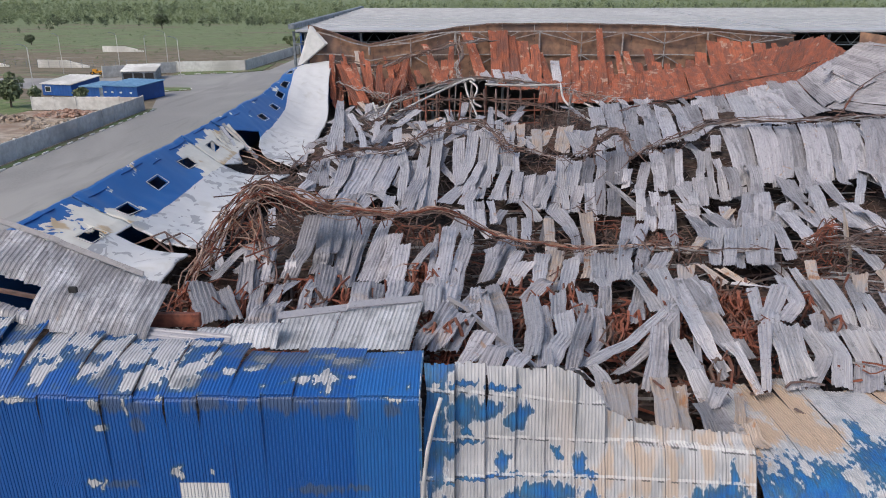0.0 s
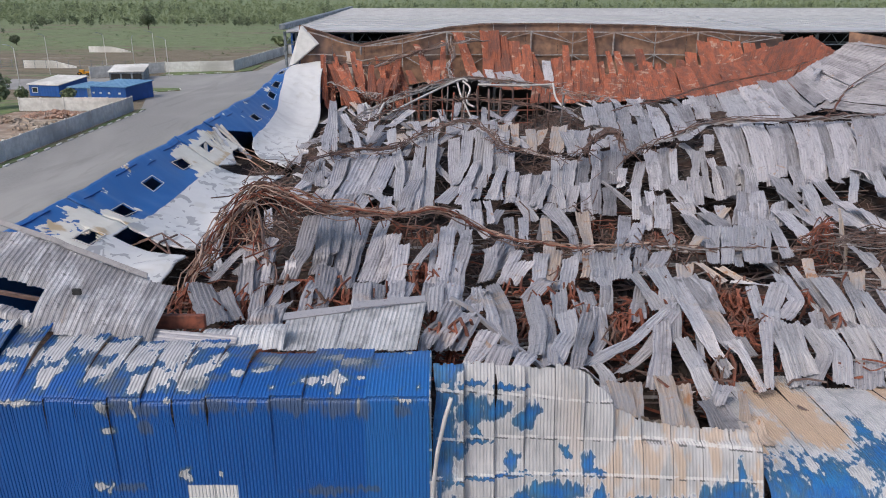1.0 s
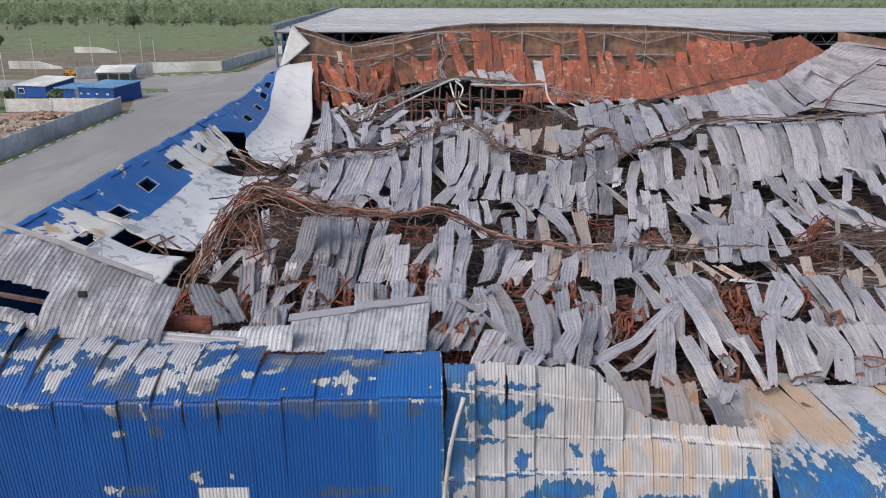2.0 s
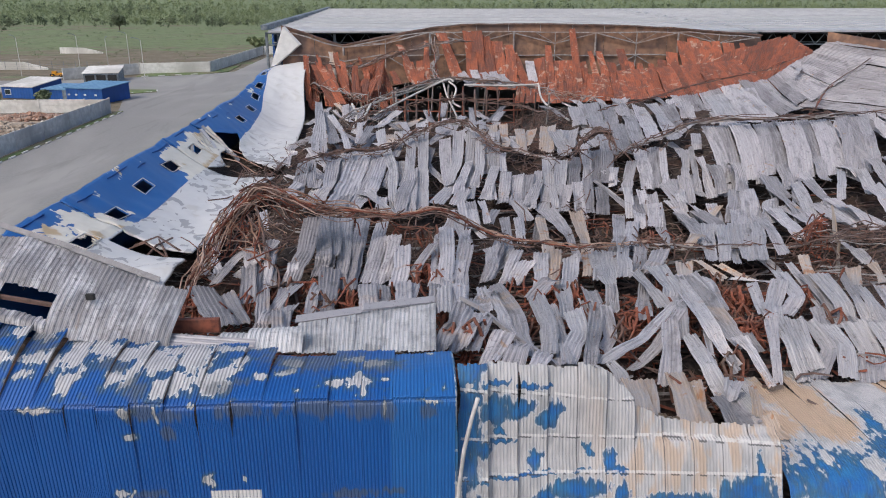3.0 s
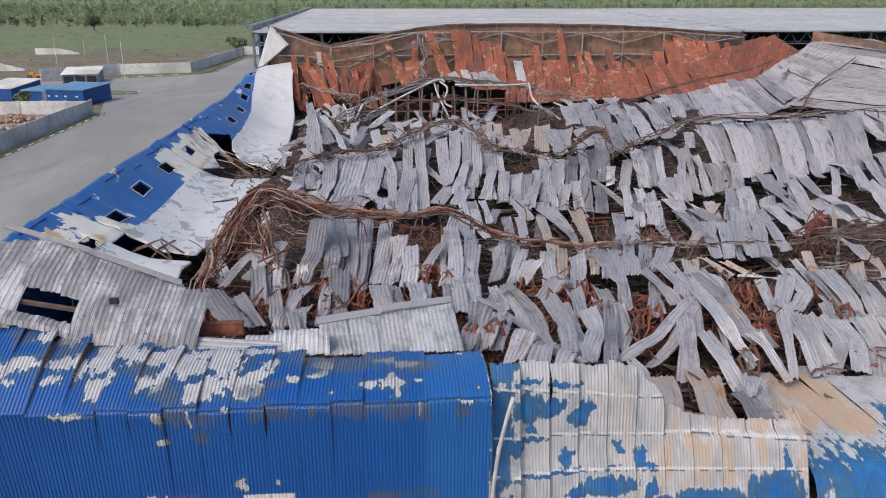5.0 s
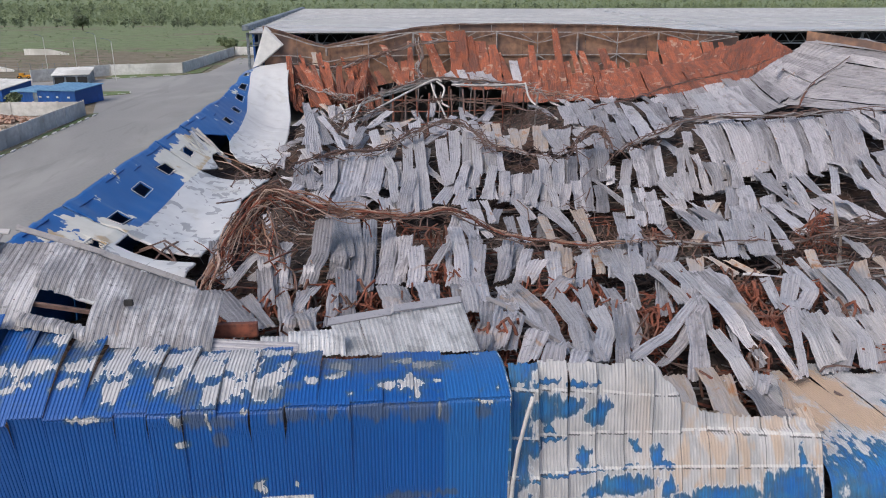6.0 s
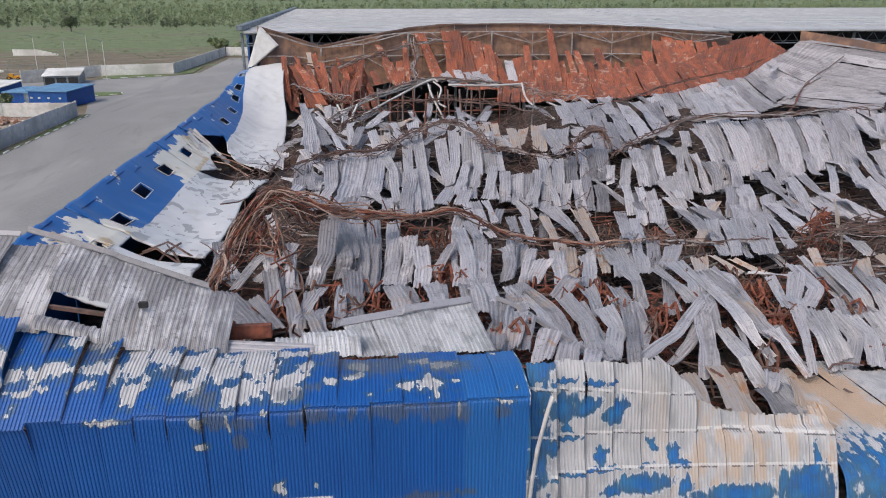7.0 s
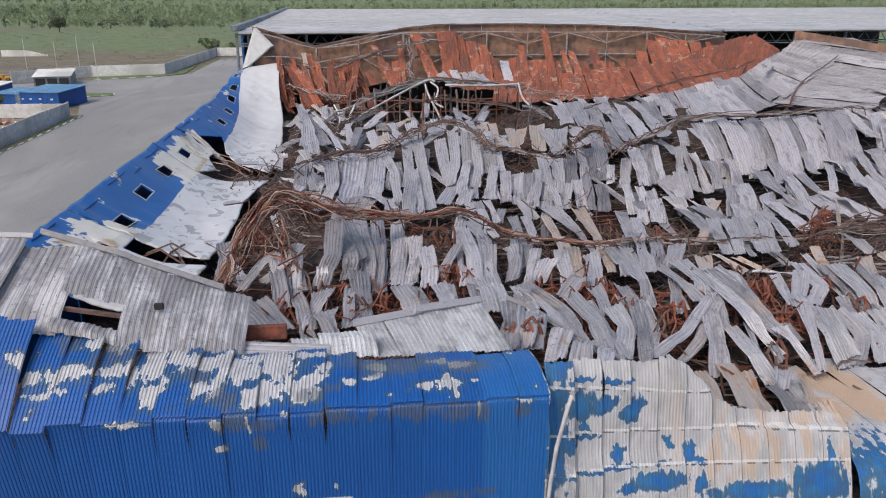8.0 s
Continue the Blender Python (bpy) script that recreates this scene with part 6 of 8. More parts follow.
BENT["row_7"] = [
    ([(11.1, 41.3, 5.2), (9.7, 37.4, 5.1)], 0.72, 0.66, "g"),
    ([(11.7, 39.7, 5.4), (10.3, 37.1, 5.1)], 0.88, 0.83, "g"),
    ([(9.1, 35.8, 5.6), (8.9, 32.6, 6.0), (9.1, 31.0, 5.7)], 0.46, 0.60, "w"),
    ([(9.0, 33.9, 5.7), (8.1, 30.7, 5.4)], 0.38, 0.75, "g"),
    ([(10.5, 36.8, 5.5), (10.0, 32.7, 5.9), (9.7, 31.6, 5.5)], 1.05, 0.61, "w"),
    ([(11.0, 35.4, 5.5), (10.1, 28.9, 6.1), (10.6, 26.7, 5.1)], 0.85, 0.62, "g"),
    ([(11.6, 35.1, 5.6), (11.1, 30.4, 5.8), (11.4, 27.7, 5.3)], 0.95, 0.78, "g"),
    ([(12.1, 35.0, 5.6), (11.9, 31.3, 5.5)], 0.67, 0.51, "g"),
    ([(11.2, 27.7, 5.7), (11.6, 25.5, 4.8)], 0.68, 0.30, "g"),
    ([(9.6, 31.1, 5.9), (7.4, 28.4, 5.5), (5.2, 26.4, 5.4)], 0.55, 0.53, "w"),
]
BENT["row_8"] = [
    ([(9.4, 30.0, 5.9), (7.9, 28.1, 5.2), (6.5, 26.9, 4.8)], 0.59, 0.36, "g"),
    ([(9.9, 31.5, 5.9), (9.1, 28.4, 5.5)], 0.51, 0.42, "w"),
    ([(8.7, 29.1, 5.9), (8.2, 27.2, 5.4), (7.7, 25.7, 4.8)], 0.62, 0.82, "g"),
    ([(9.3, 28.2, 5.6), (9.3, 26.1, 5.4), (9.6, 25.1, 4.7)], 0.60, 0.76, "w"),
    ([(10.0, 28.4, 5.7), (9.7, 26.9, 5.4), (9.6, 26.2, 5.0)], 0.19, 0.48, "g"),
    ([(12.3, 37.6, 5.4), (11.8, 36.0, 5.1)], 0.84, 0.69, "t"),
    ([(13.0, 37.6, 5.5), (13.6, 35.5, 5.3)], 0.54, 0.40, "t"),
    ([(13.9, 36.9, 5.5), (14.7, 34.9, 5.4)], 0.65, 0.61, "t"),
    ([(14.0, 35.0, 5.5), (15.9, 34.1, 5.5)], 0.45, 0.49, "w"),
    ([(14.3, 33.7, 5.7), (13.7, 30.9, 5.4)], 0.49, 0.55, "w"),
]
BENT["row_9"] = [
    ([(15.6, 33.6, 5.9), (14.6, 32.0, 5.4), (13.8, 30.1, 5.4)], 0.75, 0.69, "w"),
    ([(16.4, 35.2, 5.7), (15.8, 32.2, 5.7), (14.8, 31.1, 5.3)], 0.73, 0.61, "g"),
    ([(17.1, 35.9, 5.9), (17.1, 33.9, 5.4), (16.7, 30.2, 5.1)], 0.46, 0.74, "w"),
    ([(17.4, 34.4, 5.8), (17.2, 30.2, 5.2)], 0.71, 0.69, "g"),
    ([(17.9, 34.3, 5.9), (17.5, 31.5, 5.7), (17.6, 30.1, 5.1)], 0.87, 0.74, "w"),
    ([(19.3, 34.7, 5.7), (18.1, 31.2, 5.8), (18.1, 29.9, 5.2)], 0.28, 0.68, "w"),
    ([(19.1, 32.8, 5.8), (18.7, 30.1, 5.3)], 0.68, 0.69, "w"),
    ([(20.4, 33.1, 5.7), (19.8, 30.6, 5.4)], 0.74, 0.74, "g"),
    ([(13.1, 29.1, 5.9), (12.4, 27.1, 5.5), (12.0, 25.7, 4.8)], 0.52, 0.30, "g"),
]
BENT["row_10"] = [
    ([(13.7, 29.6, 5.7), (13.3, 27.5, 5.5), (13.3, 26.2, 4.6)], 0.67, 0.57, "w"),
    ([(14.2, 29.3, 5.8), (13.9, 27.6, 5.4), (14.1, 26.9, 4.7)], 0.72, 0.76, "w"),
    ([(15.1, 29.7, 5.5), (15.2, 28.0, 5.0), (14.1, 26.5, 4.5)], 0.58, 0.66, "w"),
    ([(15.9, 29.5, 5.4), (15.9, 28.0, 5.1), (15.3, 26.5, 4.5)], 0.77, 0.71, "w"),
    ([(17.1, 29.7, 5.4), (17.2, 28.3, 4.7), (16.3, 26.4, 4.4)], 0.97, 0.93, "w"),
    ([(18.0, 29.4, 5.5), (17.9, 27.9, 5.1), (17.5, 26.4, 4.4)], 0.67, 0.80, "w"),
    ([(19.1, 29.3, 5.8), (19.0, 28.1, 5.0), (18.4, 26.4, 4.4)], 0.81, 0.88, "w"),
    ([(18.8, 37.6, 5.7), (18.2, 35.6, 5.4)], 0.53, 0.45, "t"),
    ([(20.4, 35.7, 5.7), (19.4, 33.7, 5.6)], 0.68, 0.59, "t"),
]
BENT["row_11"] = [
    ([(21.6, 36.0, 5.8), (21.0, 34.0, 5.6)], 0.46, 0.38, "t"),
    ([(7.2, 51.7, 4.4), (7.8, 48.7, 4.1), (7.3, 41.1, 4.5)], 1.45, 0.72, "g"),
    ([(6.6, 50.0, 4.2), (5.8, 42.3, 4.6)], 0.78, 0.80, "t"),
    ([(9.4, 51.5, 4.2), (8.1, 41.9, 4.6)], 1.04, 0.79, "t"),
    ([(9.9, 51.1, 4.1), (9.3, 50.9, 3.6)], 1.03, 0.71, "w"),
    ([(12.3, 50.9, 4.1), (10.3, 43.3, 4.9)], 0.95, 0.82, "g"),
    ([(13.0, 49.6, 4.0), (10.8, 42.3, 4.9)], 0.93, 0.87, "g"),
    ([(15.1, 51.3, 4.5), (14.8, 49.2, 3.8), (13.0, 41.5, 5.0)], 1.19, 0.46, "w"),
    ([(14.8, 42.4, 5.4), (13.7, 41.1, 5.0)], 0.80, 0.52, "t"),
    ([(13.8, 51.3, 4.3), (13.5, 49.5, 3.7)], 1.03, 0.93, "g"),
    ([(16.5, 50.2, 4.4), (15.1, 42.2, 5.1)], 1.01, 0.86, "g"),
]
BENT["row_12"] = [
    ([(1.7, 49.2, 5.1), (1.7, 46.6, 4.7)], 0.84, 0.88, "g"),
    ([(0.7, 46.3, 5.2), (0.9, 41.4, 5.4)], 0.80, 0.65, "g"),
    ([(2.2, 41.0, 5.2), (2.1, 38.7, 4.7)], 0.84, 0.62, "g"),
    ([(11.7, 28.2, 5.7), (12.0, 27.5, 5.2)], 0.42, 0.46, "d"),
    ([(10.4, 26.8, 5.4), (10.6, 26.4, 4.9)], 0.44, 0.40, "d"),
    ([(5.3, 25.5, 5.8), (5.7, 25.1, 5.2)], 0.47, 0.72, "w"),
    ([(8.5, 25.2, 5.0), (8.8, 25.1, 4.8)], 0.42, 0.55, "g"),
    ([(-12.8, 86.0, 7.3), (-11.1, 73.1, 7.2), (-10.7, 67.4, 6.4)], 0.77, 1.83, "w"),
    ([(-10.9, 67.5, 6.7), (-10.4, 63.2, 6.3)], 0.81, 0.77, "g"),
    ([(-10.1, 66.6, 6.8), (-9.8, 64.0, 6.3)], 0.80, 0.68, "g"),
    ([(-10.8, 59.1, 6.2), (-10.6, 53.3, 5.5)], 1.08, 1.15, "g"),
]
BENT["row_13"] = [
    ([(-10.4, 60.1, 6.2), (-9.6, 54.7, 5.5)], 0.92, 0.84, "g"),
    ([(-8.6, 60.4, 6.2), (-8.2, 53.0, 6.0), (-8.7, 51.0, 5.4)], 1.20, 1.03, "g"),
    ([(-10.6, 54.4, 5.8), (-11.4, 52.0, 5.4)], 0.75, 0.89, "g"),
    ([(-11.1, 52.6, 5.7), (-9.9, 50.8, 5.5)], 0.65, 0.63, "g"),
    ([(-9.2, 51.3, 5.6), (-9.3, 49.3, 5.4)], 0.87, 0.77, "g"),
    ([(-10.5, 77.1, 7.2), (-8.7, 70.9, 6.5), (-7.8, 64.5, 6.2)], 0.69, 0.68, "g"),
    ([(-11.3, 79.2, 7.2), (-9.3, 67.7, 6.4)], 0.83, 1.12, "g"),
    ([(-7.3, 72.4, 7.2), (-7.0, 67.6, 6.4)], 0.49, 0.92, "g"),
    ([(-5.9, 71.5, 7.0), (-4.3, 75.3, 7.0)], 0.54, 0.56, "g"),
    ([(-6.2, 71.2, 7.1), (-6.8, 66.3, 6.5)], 0.85, 0.70, "g"),
    ([(-5.2, 69.6, 7.0), (-4.7, 64.0, 6.3)], 0.94, 0.87, "w"),
]
BENT["row_14"] = [
    ([(-4.5, 63.6, 6.6), (-3.7, 56.6, 6.3), (-3.6, 51.3, 5.4)], 0.87, 0.71, "w"),
    ([(-7.6, 61.6, 6.4), (-7.9, 57.0, 5.7), (-8.1, 52.0, 5.5)], 1.59, 1.29, "g"),
    ([(-6.4, 63.0, 6.5), (-6.8, 54.2, 5.9), (-7.4, 49.4, 5.4)], 1.91, 1.61, "g"),
    ([(-5.4, 62.6, 6.5), (-5.7, 55.6, 6.0), (-6.4, 49.9, 5.2)], 1.33, 1.24, "g"),
    ([(-4.6, 60.3, 6.4), (-5.0, 53.7, 6.0), (-5.4, 51.6, 5.3)], 1.01, 1.04, "g"),
    ([(-3.8, 57.7, 6.1), (-4.2, 54.4, 5.5)], 0.79, 0.75, "g"),
    ([(-5.8, 52.4, 5.6), (-3.6, 47.9, 5.4)], 1.37, 0.22, "w"),
    ([(-7.2, 51.4, 5.6), (-7.5, 47.8, 5.3)], 1.59, 1.57, "g"),
    ([(-5.7, 50.7, 5.6), (-6.5, 47.7, 5.3)], 1.25, 1.12, "g"),
    ([(-4.4, 50.9, 5.6), (-4.4, 48.2, 5.2)], 0.87, 0.83, "g"),
]
BENT["row_15"] = [
    ([(-2.3, 64.2, 7.1), (-2.5, 57.4, 6.1), (-2.9, 54.4, 5.6)], 0.87, 0.92, "w"),
    ([(-1.3, 66.0, 7.3), (-1.4, 57.3, 6.1), (-1.6, 50.1, 5.2)], 0.99, 1.01, "w"),
    ([(-2.5, 54.2, 5.9), (-3.2, 48.0, 5.3)], 1.00, 1.12, "g"),
    ([(-2.2, 57.2, 6.1), (-2.3, 51.7, 5.7), (-2.5, 48.6, 5.1)], 0.79, 0.91, "g"),
    ([(0.5, 63.2, 7.3), (0.4, 59.1, 6.2), (0.6, 55.0, 5.3), (-0.6, 50.9, 5.2)], 1.05, 1.18, "g"),
    ([(1.7, 64.2, 7.7), (1.3, 59.1, 6.4), (0.5, 55.2, 5.5)], 1.06, 0.76, "w"),
    ([(2.9, 64.2, 7.6), (2.4, 59.6, 6.0), (1.7, 52.6, 5.1)], 1.06, 1.06, "w"),
    ([(2.2, 58.8, 6.3), (1.1, 53.4, 5.3)], 0.72, 0.99, "g"),
    ([(3.9, 79.7, 7.5), (3.2, 68.8, 7.1)], 0.53, 0.93, "w"),
]
BENT["row_16"] = [
    ([(4.4, 71.8, 7.3), (3.7, 62.4, 6.7)], 0.75, 0.76, "w"),
    ([(4.4, 64.2, 7.5), (3.8, 58.5, 5.7)], 0.87, 1.07, "w"),
    ([(1.4, 53.1, 5.5), (0.8, 51.0, 5.1)], 1.06, 1.11, "g"),
    ([(1.1, 49.9, 5.4), (1.1, 46.5, 4.9)], 0.70, 0.65, "g"),
    ([(1.8, 50.9, 5.2), (1.9, 47.5, 4.6)], 0.71, 0.74, "g"),
    ([(2.6, 51.5, 5.1), (2.7, 47.8, 4.7)], 0.56, 0.60, "g"),
    ([(-1.3, 72.6, 7.3), (-1.2, 68.1, 6.9)], 1.30, 1.13, "w"),
    ([(-2.8, 68.3, 7.1), (-2.7, 65.0, 6.7)], 1.13, 0.98, "w"),
    ([(-4.1, 67.4, 7.0), (-3.9, 64.7, 6.5)], 1.22, 1.17, "t"),
    ([(0.5, 73.3, 7.2), (0.2, 65.8, 7.3)], 1.10, 0.89, "g"),
    ([(3.5, 63.4, 7.4), (3.0, 57.8, 6.0), (2.4, 55.3, 5.3)], 0.86, 0.77, "w"),
]
BENT["row_17"] = [
    ([(4.9, 65.4, 7.4), (4.2, 59.0, 6.0)], 1.08, 1.08, "w"),
    ([(4.2, 57.8, 6.1), (3.0, 52.9, 5.0)], 0.79, 1.06, "w"),
    ([(5.2, 61.4, 6.5), (4.9, 58.1, 5.8)], 0.56, 0.62, "g"),
    ([(5.0, 57.2, 5.8), (4.3, 53.0, 4.7)], 0.96, 0.98, "g"),
    ([(5.9, 56.7, 5.7), (5.3, 53.2, 4.5)], 1.04, 1.07, "g"),
    ([(6.8, 56.7, 5.7), (5.9, 52.8, 4.5)], 0.87, 0.82, "g"),
    ([(7.6, 57.5, 5.8), (7.1, 54.8, 4.8)], 0.70, 0.76, "g"),
    ([(7.4, 56.2, 5.4), (6.2, 52.6, 4.3)], 0.86, 1.14, "w"),
    ([(9.0, 62.0, 6.1), (8.2, 56.1, 5.1), (7.2, 52.7, 4.2)], 0.94, 1.06, "w"),
    ([(8.2, 54.9, 5.0), (8.1, 52.6, 4.1)], 0.68, 0.73, "w"),
    ([(9.9, 60.5, 6.0), (8.8, 55.0, 4.8)], 1.19, 1.02, "w"),
]
BENT["row_18"] = [
    ([(10.5, 60.3, 6.0), (9.9, 55.6, 5.0)], 0.73, 0.77, "g"),
    ([(9.4, 55.0, 5.3), (8.7, 52.8, 4.1)], 0.93, 0.98, "g"),
    ([(11.2, 60.8, 6.2), (10.2, 56.2, 5.3)], 0.92, 0.95, "d"),
    ([(10.2, 55.4, 5.4), (9.9, 52.4, 4.0)], 0.85, 0.90, "g"),
    ([(12.1, 61.3, 6.3), (11.3, 56.6, 5.3)], 0.84, 0.78, "g"),
    ([(11.1, 56.0, 5.5), (10.6, 52.5, 4.0)], 0.86, 0.90, "d"),
    ([(13.0, 62.2, 6.4), (11.9, 56.1, 5.4)], 1.22, 1.12, "d"),
    ([(13.9, 61.4, 6.5), (12.7, 56.0, 5.4)], 1.11, 1.03, "d"),
    ([(11.9, 54.6, 5.2), (11.5, 52.2, 4.0)], 1.09, 1.05, "d"),
    ([(11.6, 55.4, 5.5), (13.2, 52.7, 4.4)], 0.30, 0.65, "d"),
    ([(15.0, 58.0, 6.4), (13.7, 54.6, 5.1)], 0.88, 1.01, "g"),
    ([(13.5, 57.4, 6.1), (13.0, 55.6, 5.2)], 0.79, 0.68, "g"),
]
BENT["row_19"] = [
    ([(13.8, 54.4, 5.2), (13.3, 51.2, 4.0)], 0.75, 0.80, "w"),
    ([(5.1, 52.1, 4.8), (5.7, 50.3, 4.1)], 1.05, 1.18, "w"),
    ([(3.5, 50.3, 4.8), (2.8, 47.8, 4.6)], 0.63, 0.67, "g"),
    ([(6.3, 70.8, 7.3), (5.8, 63.9, 6.7)], 0.85, 0.77, "t"),
    ([(7.5, 68.2, 7.2), (7.1, 63.3, 6.3)], 1.02, 0.86, "t"),
    ([(8.6, 68.2, 7.2), (7.7, 64.9, 6.5)], 1.02, 0.78, "t"),
    ([(5.1, 69.9, 7.4), (4.8, 65.4, 7.2)], 1.05, 0.79, "t"),
    ([(10.4, 69.9, 7.2), (9.3, 64.2, 6.2)], 1.57, 1.36, "t"),
    ([(10.6, 67.8, 7.1), (10.7, 63.0, 6.1)], 1.42, 1.34, "w"),
    ([(12.2, 68.1, 7.2), (11.4, 64.9, 6.3)], 1.43, 1.27, "w"),
    ([(13.4, 68.0, 7.2), (13.8, 64.7, 6.5)], 1.43, 1.46, "w"),
    ([(15.2, 69.7, 7.5), (14.4, 62.3, 6.3)], 1.66, 1.60, "g"),
]
BENT["row_20"] = [
    ([(16.6, 69.4, 7.4), (15.5, 61.4, 6.6)], 1.45, 1.48, "g"),
    ([(16.1, 78.3, 8.1), (15.0, 69.5, 7.2)], 1.85, 1.66, "g"),
    ([(14.2, 76.6, 8.0), (13.5, 70.7, 7.3)], 1.48, 1.48, "g"),
    ([(17.9, 78.3, 8.0), (16.6, 71.0, 7.2)], 1.51, 1.38, "g"),
    ([(19.9, 80.9, 8.2), (19.5, 77.3, 7.4)], 1.43, 1.38, "g"),
    ([(19.5, 76.7, 7.7), (17.0, 62.8, 7.1)], 1.48, 1.42, "g"),
    ([(21.0, 77.5, 7.9), (18.4, 63.5, 7.3)], 1.61, 1.43, "g"),
    ([(22.6, 78.4, 8.0), (19.8, 62.6, 7.6)], 1.39, 1.31, "g"),
    ([(17.2, 69.4, 7.4), (15.8, 61.6, 6.7)], 1.35, 1.30, "g"),
    ([(24.0, 77.5, 8.0), (23.3, 71.8, 6.7)], 1.61, 1.61, "g"),
    ([(25.8, 78.5, 8.3), (25.4, 75.2, 7.3)], 1.51, 1.34, "g"),
    ([(16.2, 59.7, 6.9), (15.5, 54.9, 5.2)], 1.35, 1.10, "g"),
]
BENT["row_21"] = [
    ([(17.2, 59.7, 7.1), (16.3, 54.8, 5.3)], 1.08, 1.01, "g"),
    ([(17.9, 59.6, 7.1), (16.7, 54.5, 5.3)], 0.63, 0.59, "g"),
    ([(18.4, 55.3, 5.9), (17.7, 52.2, 4.7)], 1.18, 1.13, "g"),
    ([(17.4, 55.0, 5.7), (16.9, 53.2, 4.8)], 0.76, 0.74, "g"),
    ([(19.3, 58.3, 7.2), (18.4, 54.9, 5.7)], 0.79, 0.67, "w"),
    ([(19.9, 58.7, 7.4), (19.0, 54.6, 6.0), (18.8, 52.8, 5.1)], 0.35, 1.14, "w"),
    ([(20.0, 56.9, 6.9), (19.6, 52.7, 5.1)], 0.60, 0.89, "g"),
    ([(16.7, 54.4, 5.5), (16.8, 50.9, 4.4)], 1.08, 0.95, "g"),
    ([(14.7, 54.0, 5.1), (14.4, 51.7, 4.0)], 0.75, 0.80, "g"),
    ([(15.4, 53.5, 5.0), (15.3, 51.8, 4.3)], 0.82, 0.80, "g"),
    ([(15.2, 52.1, 4.6), (14.5, 49.2, 3.9)], 1.21, 1.23, "g"),
]
BENT["row_22"] = [
    ([(17.5, 51.1, 4.8), (17.8, 47.9, 4.3)], 1.03, 1.20, "g"),
    ([(16.4, 52.3, 4.8), (16.7, 49.9, 4.2)], 0.97, 1.01, "g"),
    ([(20.8, 51.7, 5.6), (19.0, 47.4, 4.7)], 1.03, 1.03, "g"),
    ([(21.5, 51.4, 5.7), (19.8, 46.4, 5.0)], 1.18, 1.23, "g"),
    ([(23.9, 53.5, 6.3), (23.5, 50.2, 5.6)], 1.63, 1.54, "g"),
    ([(22.3, 49.3, 5.6), (20.8, 45.9, 5.1)], 1.14, 1.07, "g"),
    ([(25.6, 55.0, 6.8), (24.8, 51.4, 5.9)], 0.92, 1.02, "g"),
    ([(23.3, 51.0, 5.9), (22.7, 45.6, 5.3)], 1.09, 1.06, "g"),
    ([(25.0, 51.6, 6.2), (23.6, 46.5, 5.5)], 0.87, 0.94, "w"),
    ([(26.0, 51.7, 6.4), (25.4, 46.8, 5.6)], 1.10, 1.08, "g"),
    ([(26.1, 52.8, 6.6), (26.1, 50.0, 5.9)], 0.88, 0.92, "g"),
    ([(25.9, 48.0, 6.0), (26.0, 44.4, 5.6)], 1.03, 1.10, "g"),
]
BENT["row_23"] = [
    ([(29.1, 53.0, 6.7), (26.9, 48.7, 5.9)], 0.72, 0.60, "w"),
    ([(30.6, 53.2, 6.8), (29.6, 49.7, 6.0)], 0.89, 0.99, "w"),
    ([(28.8, 56.1, 7.1), (27.8, 52.5, 6.3)], 1.02, 0.88, "g"),
    ([(21.5, 50.5, 5.5), (20.1, 45.9, 5.0)], 1.01, 1.00, "g"),
    ([(24.1, 49.0, 5.9), (23.5, 44.6, 5.4)], 0.90, 0.97, "g"),
    ([(29.6, 49.7, 6.4), (28.7, 45.3, 5.7)], 1.14, 1.12, "g"),
    ([(20.6, 53.0, 5.8), (20.4, 52.2, 5.2)], 0.97, 0.96, "g"),
    ([(19.1, 50.1, 5.0), (17.7, 48.5, 4.4)], 0.54, 0.68, "t"),
    ([(16.7, 45.7, 5.0), (14.2, 38.6, 5.3)], 1.00, 0.67, "w"),
    ([(17.2, 44.8, 5.2), (15.0, 38.7, 5.2)], 0.91, 0.67, "w"),
    ([(18.0, 45.1, 5.2), (15.4, 38.1, 5.3)], 0.70, 0.48, "w"),
    ([(18.4, 44.6, 5.3), (16.2, 38.5, 5.3)], 0.97, 0.79, "w"),
]
BENT["row_24"] = [
    ([(19.1, 44.3, 5.5), (17.0, 38.6, 5.3)], 0.97, 0.79, "w"),
    ([(20.0, 45.5, 5.4), (18.6, 39.5, 5.3)], 0.92, 0.69, "g"),
    ([(21.5, 47.1, 5.6), (21.0, 42.1, 5.3)], 1.31, 0.99, "g"),
    ([(16.2, 47.9, 4.6), (15.2, 41.7, 5.0)], 0.97, 0.85, "g"),
    ([(22.7, 47.7, 5.7), (22.5, 43.7, 5.4)], 1.10, 0.95, "g"),
    ([(24.6, 47.7, 5.8), (24.9, 43.2, 5.6)], 1.32, 1.28, "g"),
    ([(25.8, 46.4, 6.0), (26.4, 43.4, 5.5)], 1.29, 1.28, "g"),
    ([(19.8, 48.6, 5.2), (18.6, 45.4, 5.0)], 1.13, 1.06, "g"),
    ([(17.6, 49.8, 4.7), (17.6, 45.1, 4.8)], 1.23, 1.13, "g"),
    ([(5.9, 24.7, 5.5), (5.6, 22.4, 5.5)], 0.75, 0.76, "t"),
    ([(6.7, 25.4, 5.1), (6.1, 22.6, 5.4)], 0.51, 0.42, "t"),
    ([(7.9, 25.8, 5.1), (7.4, 22.7, 5.0)], 0.65, 0.70, "t"),
]
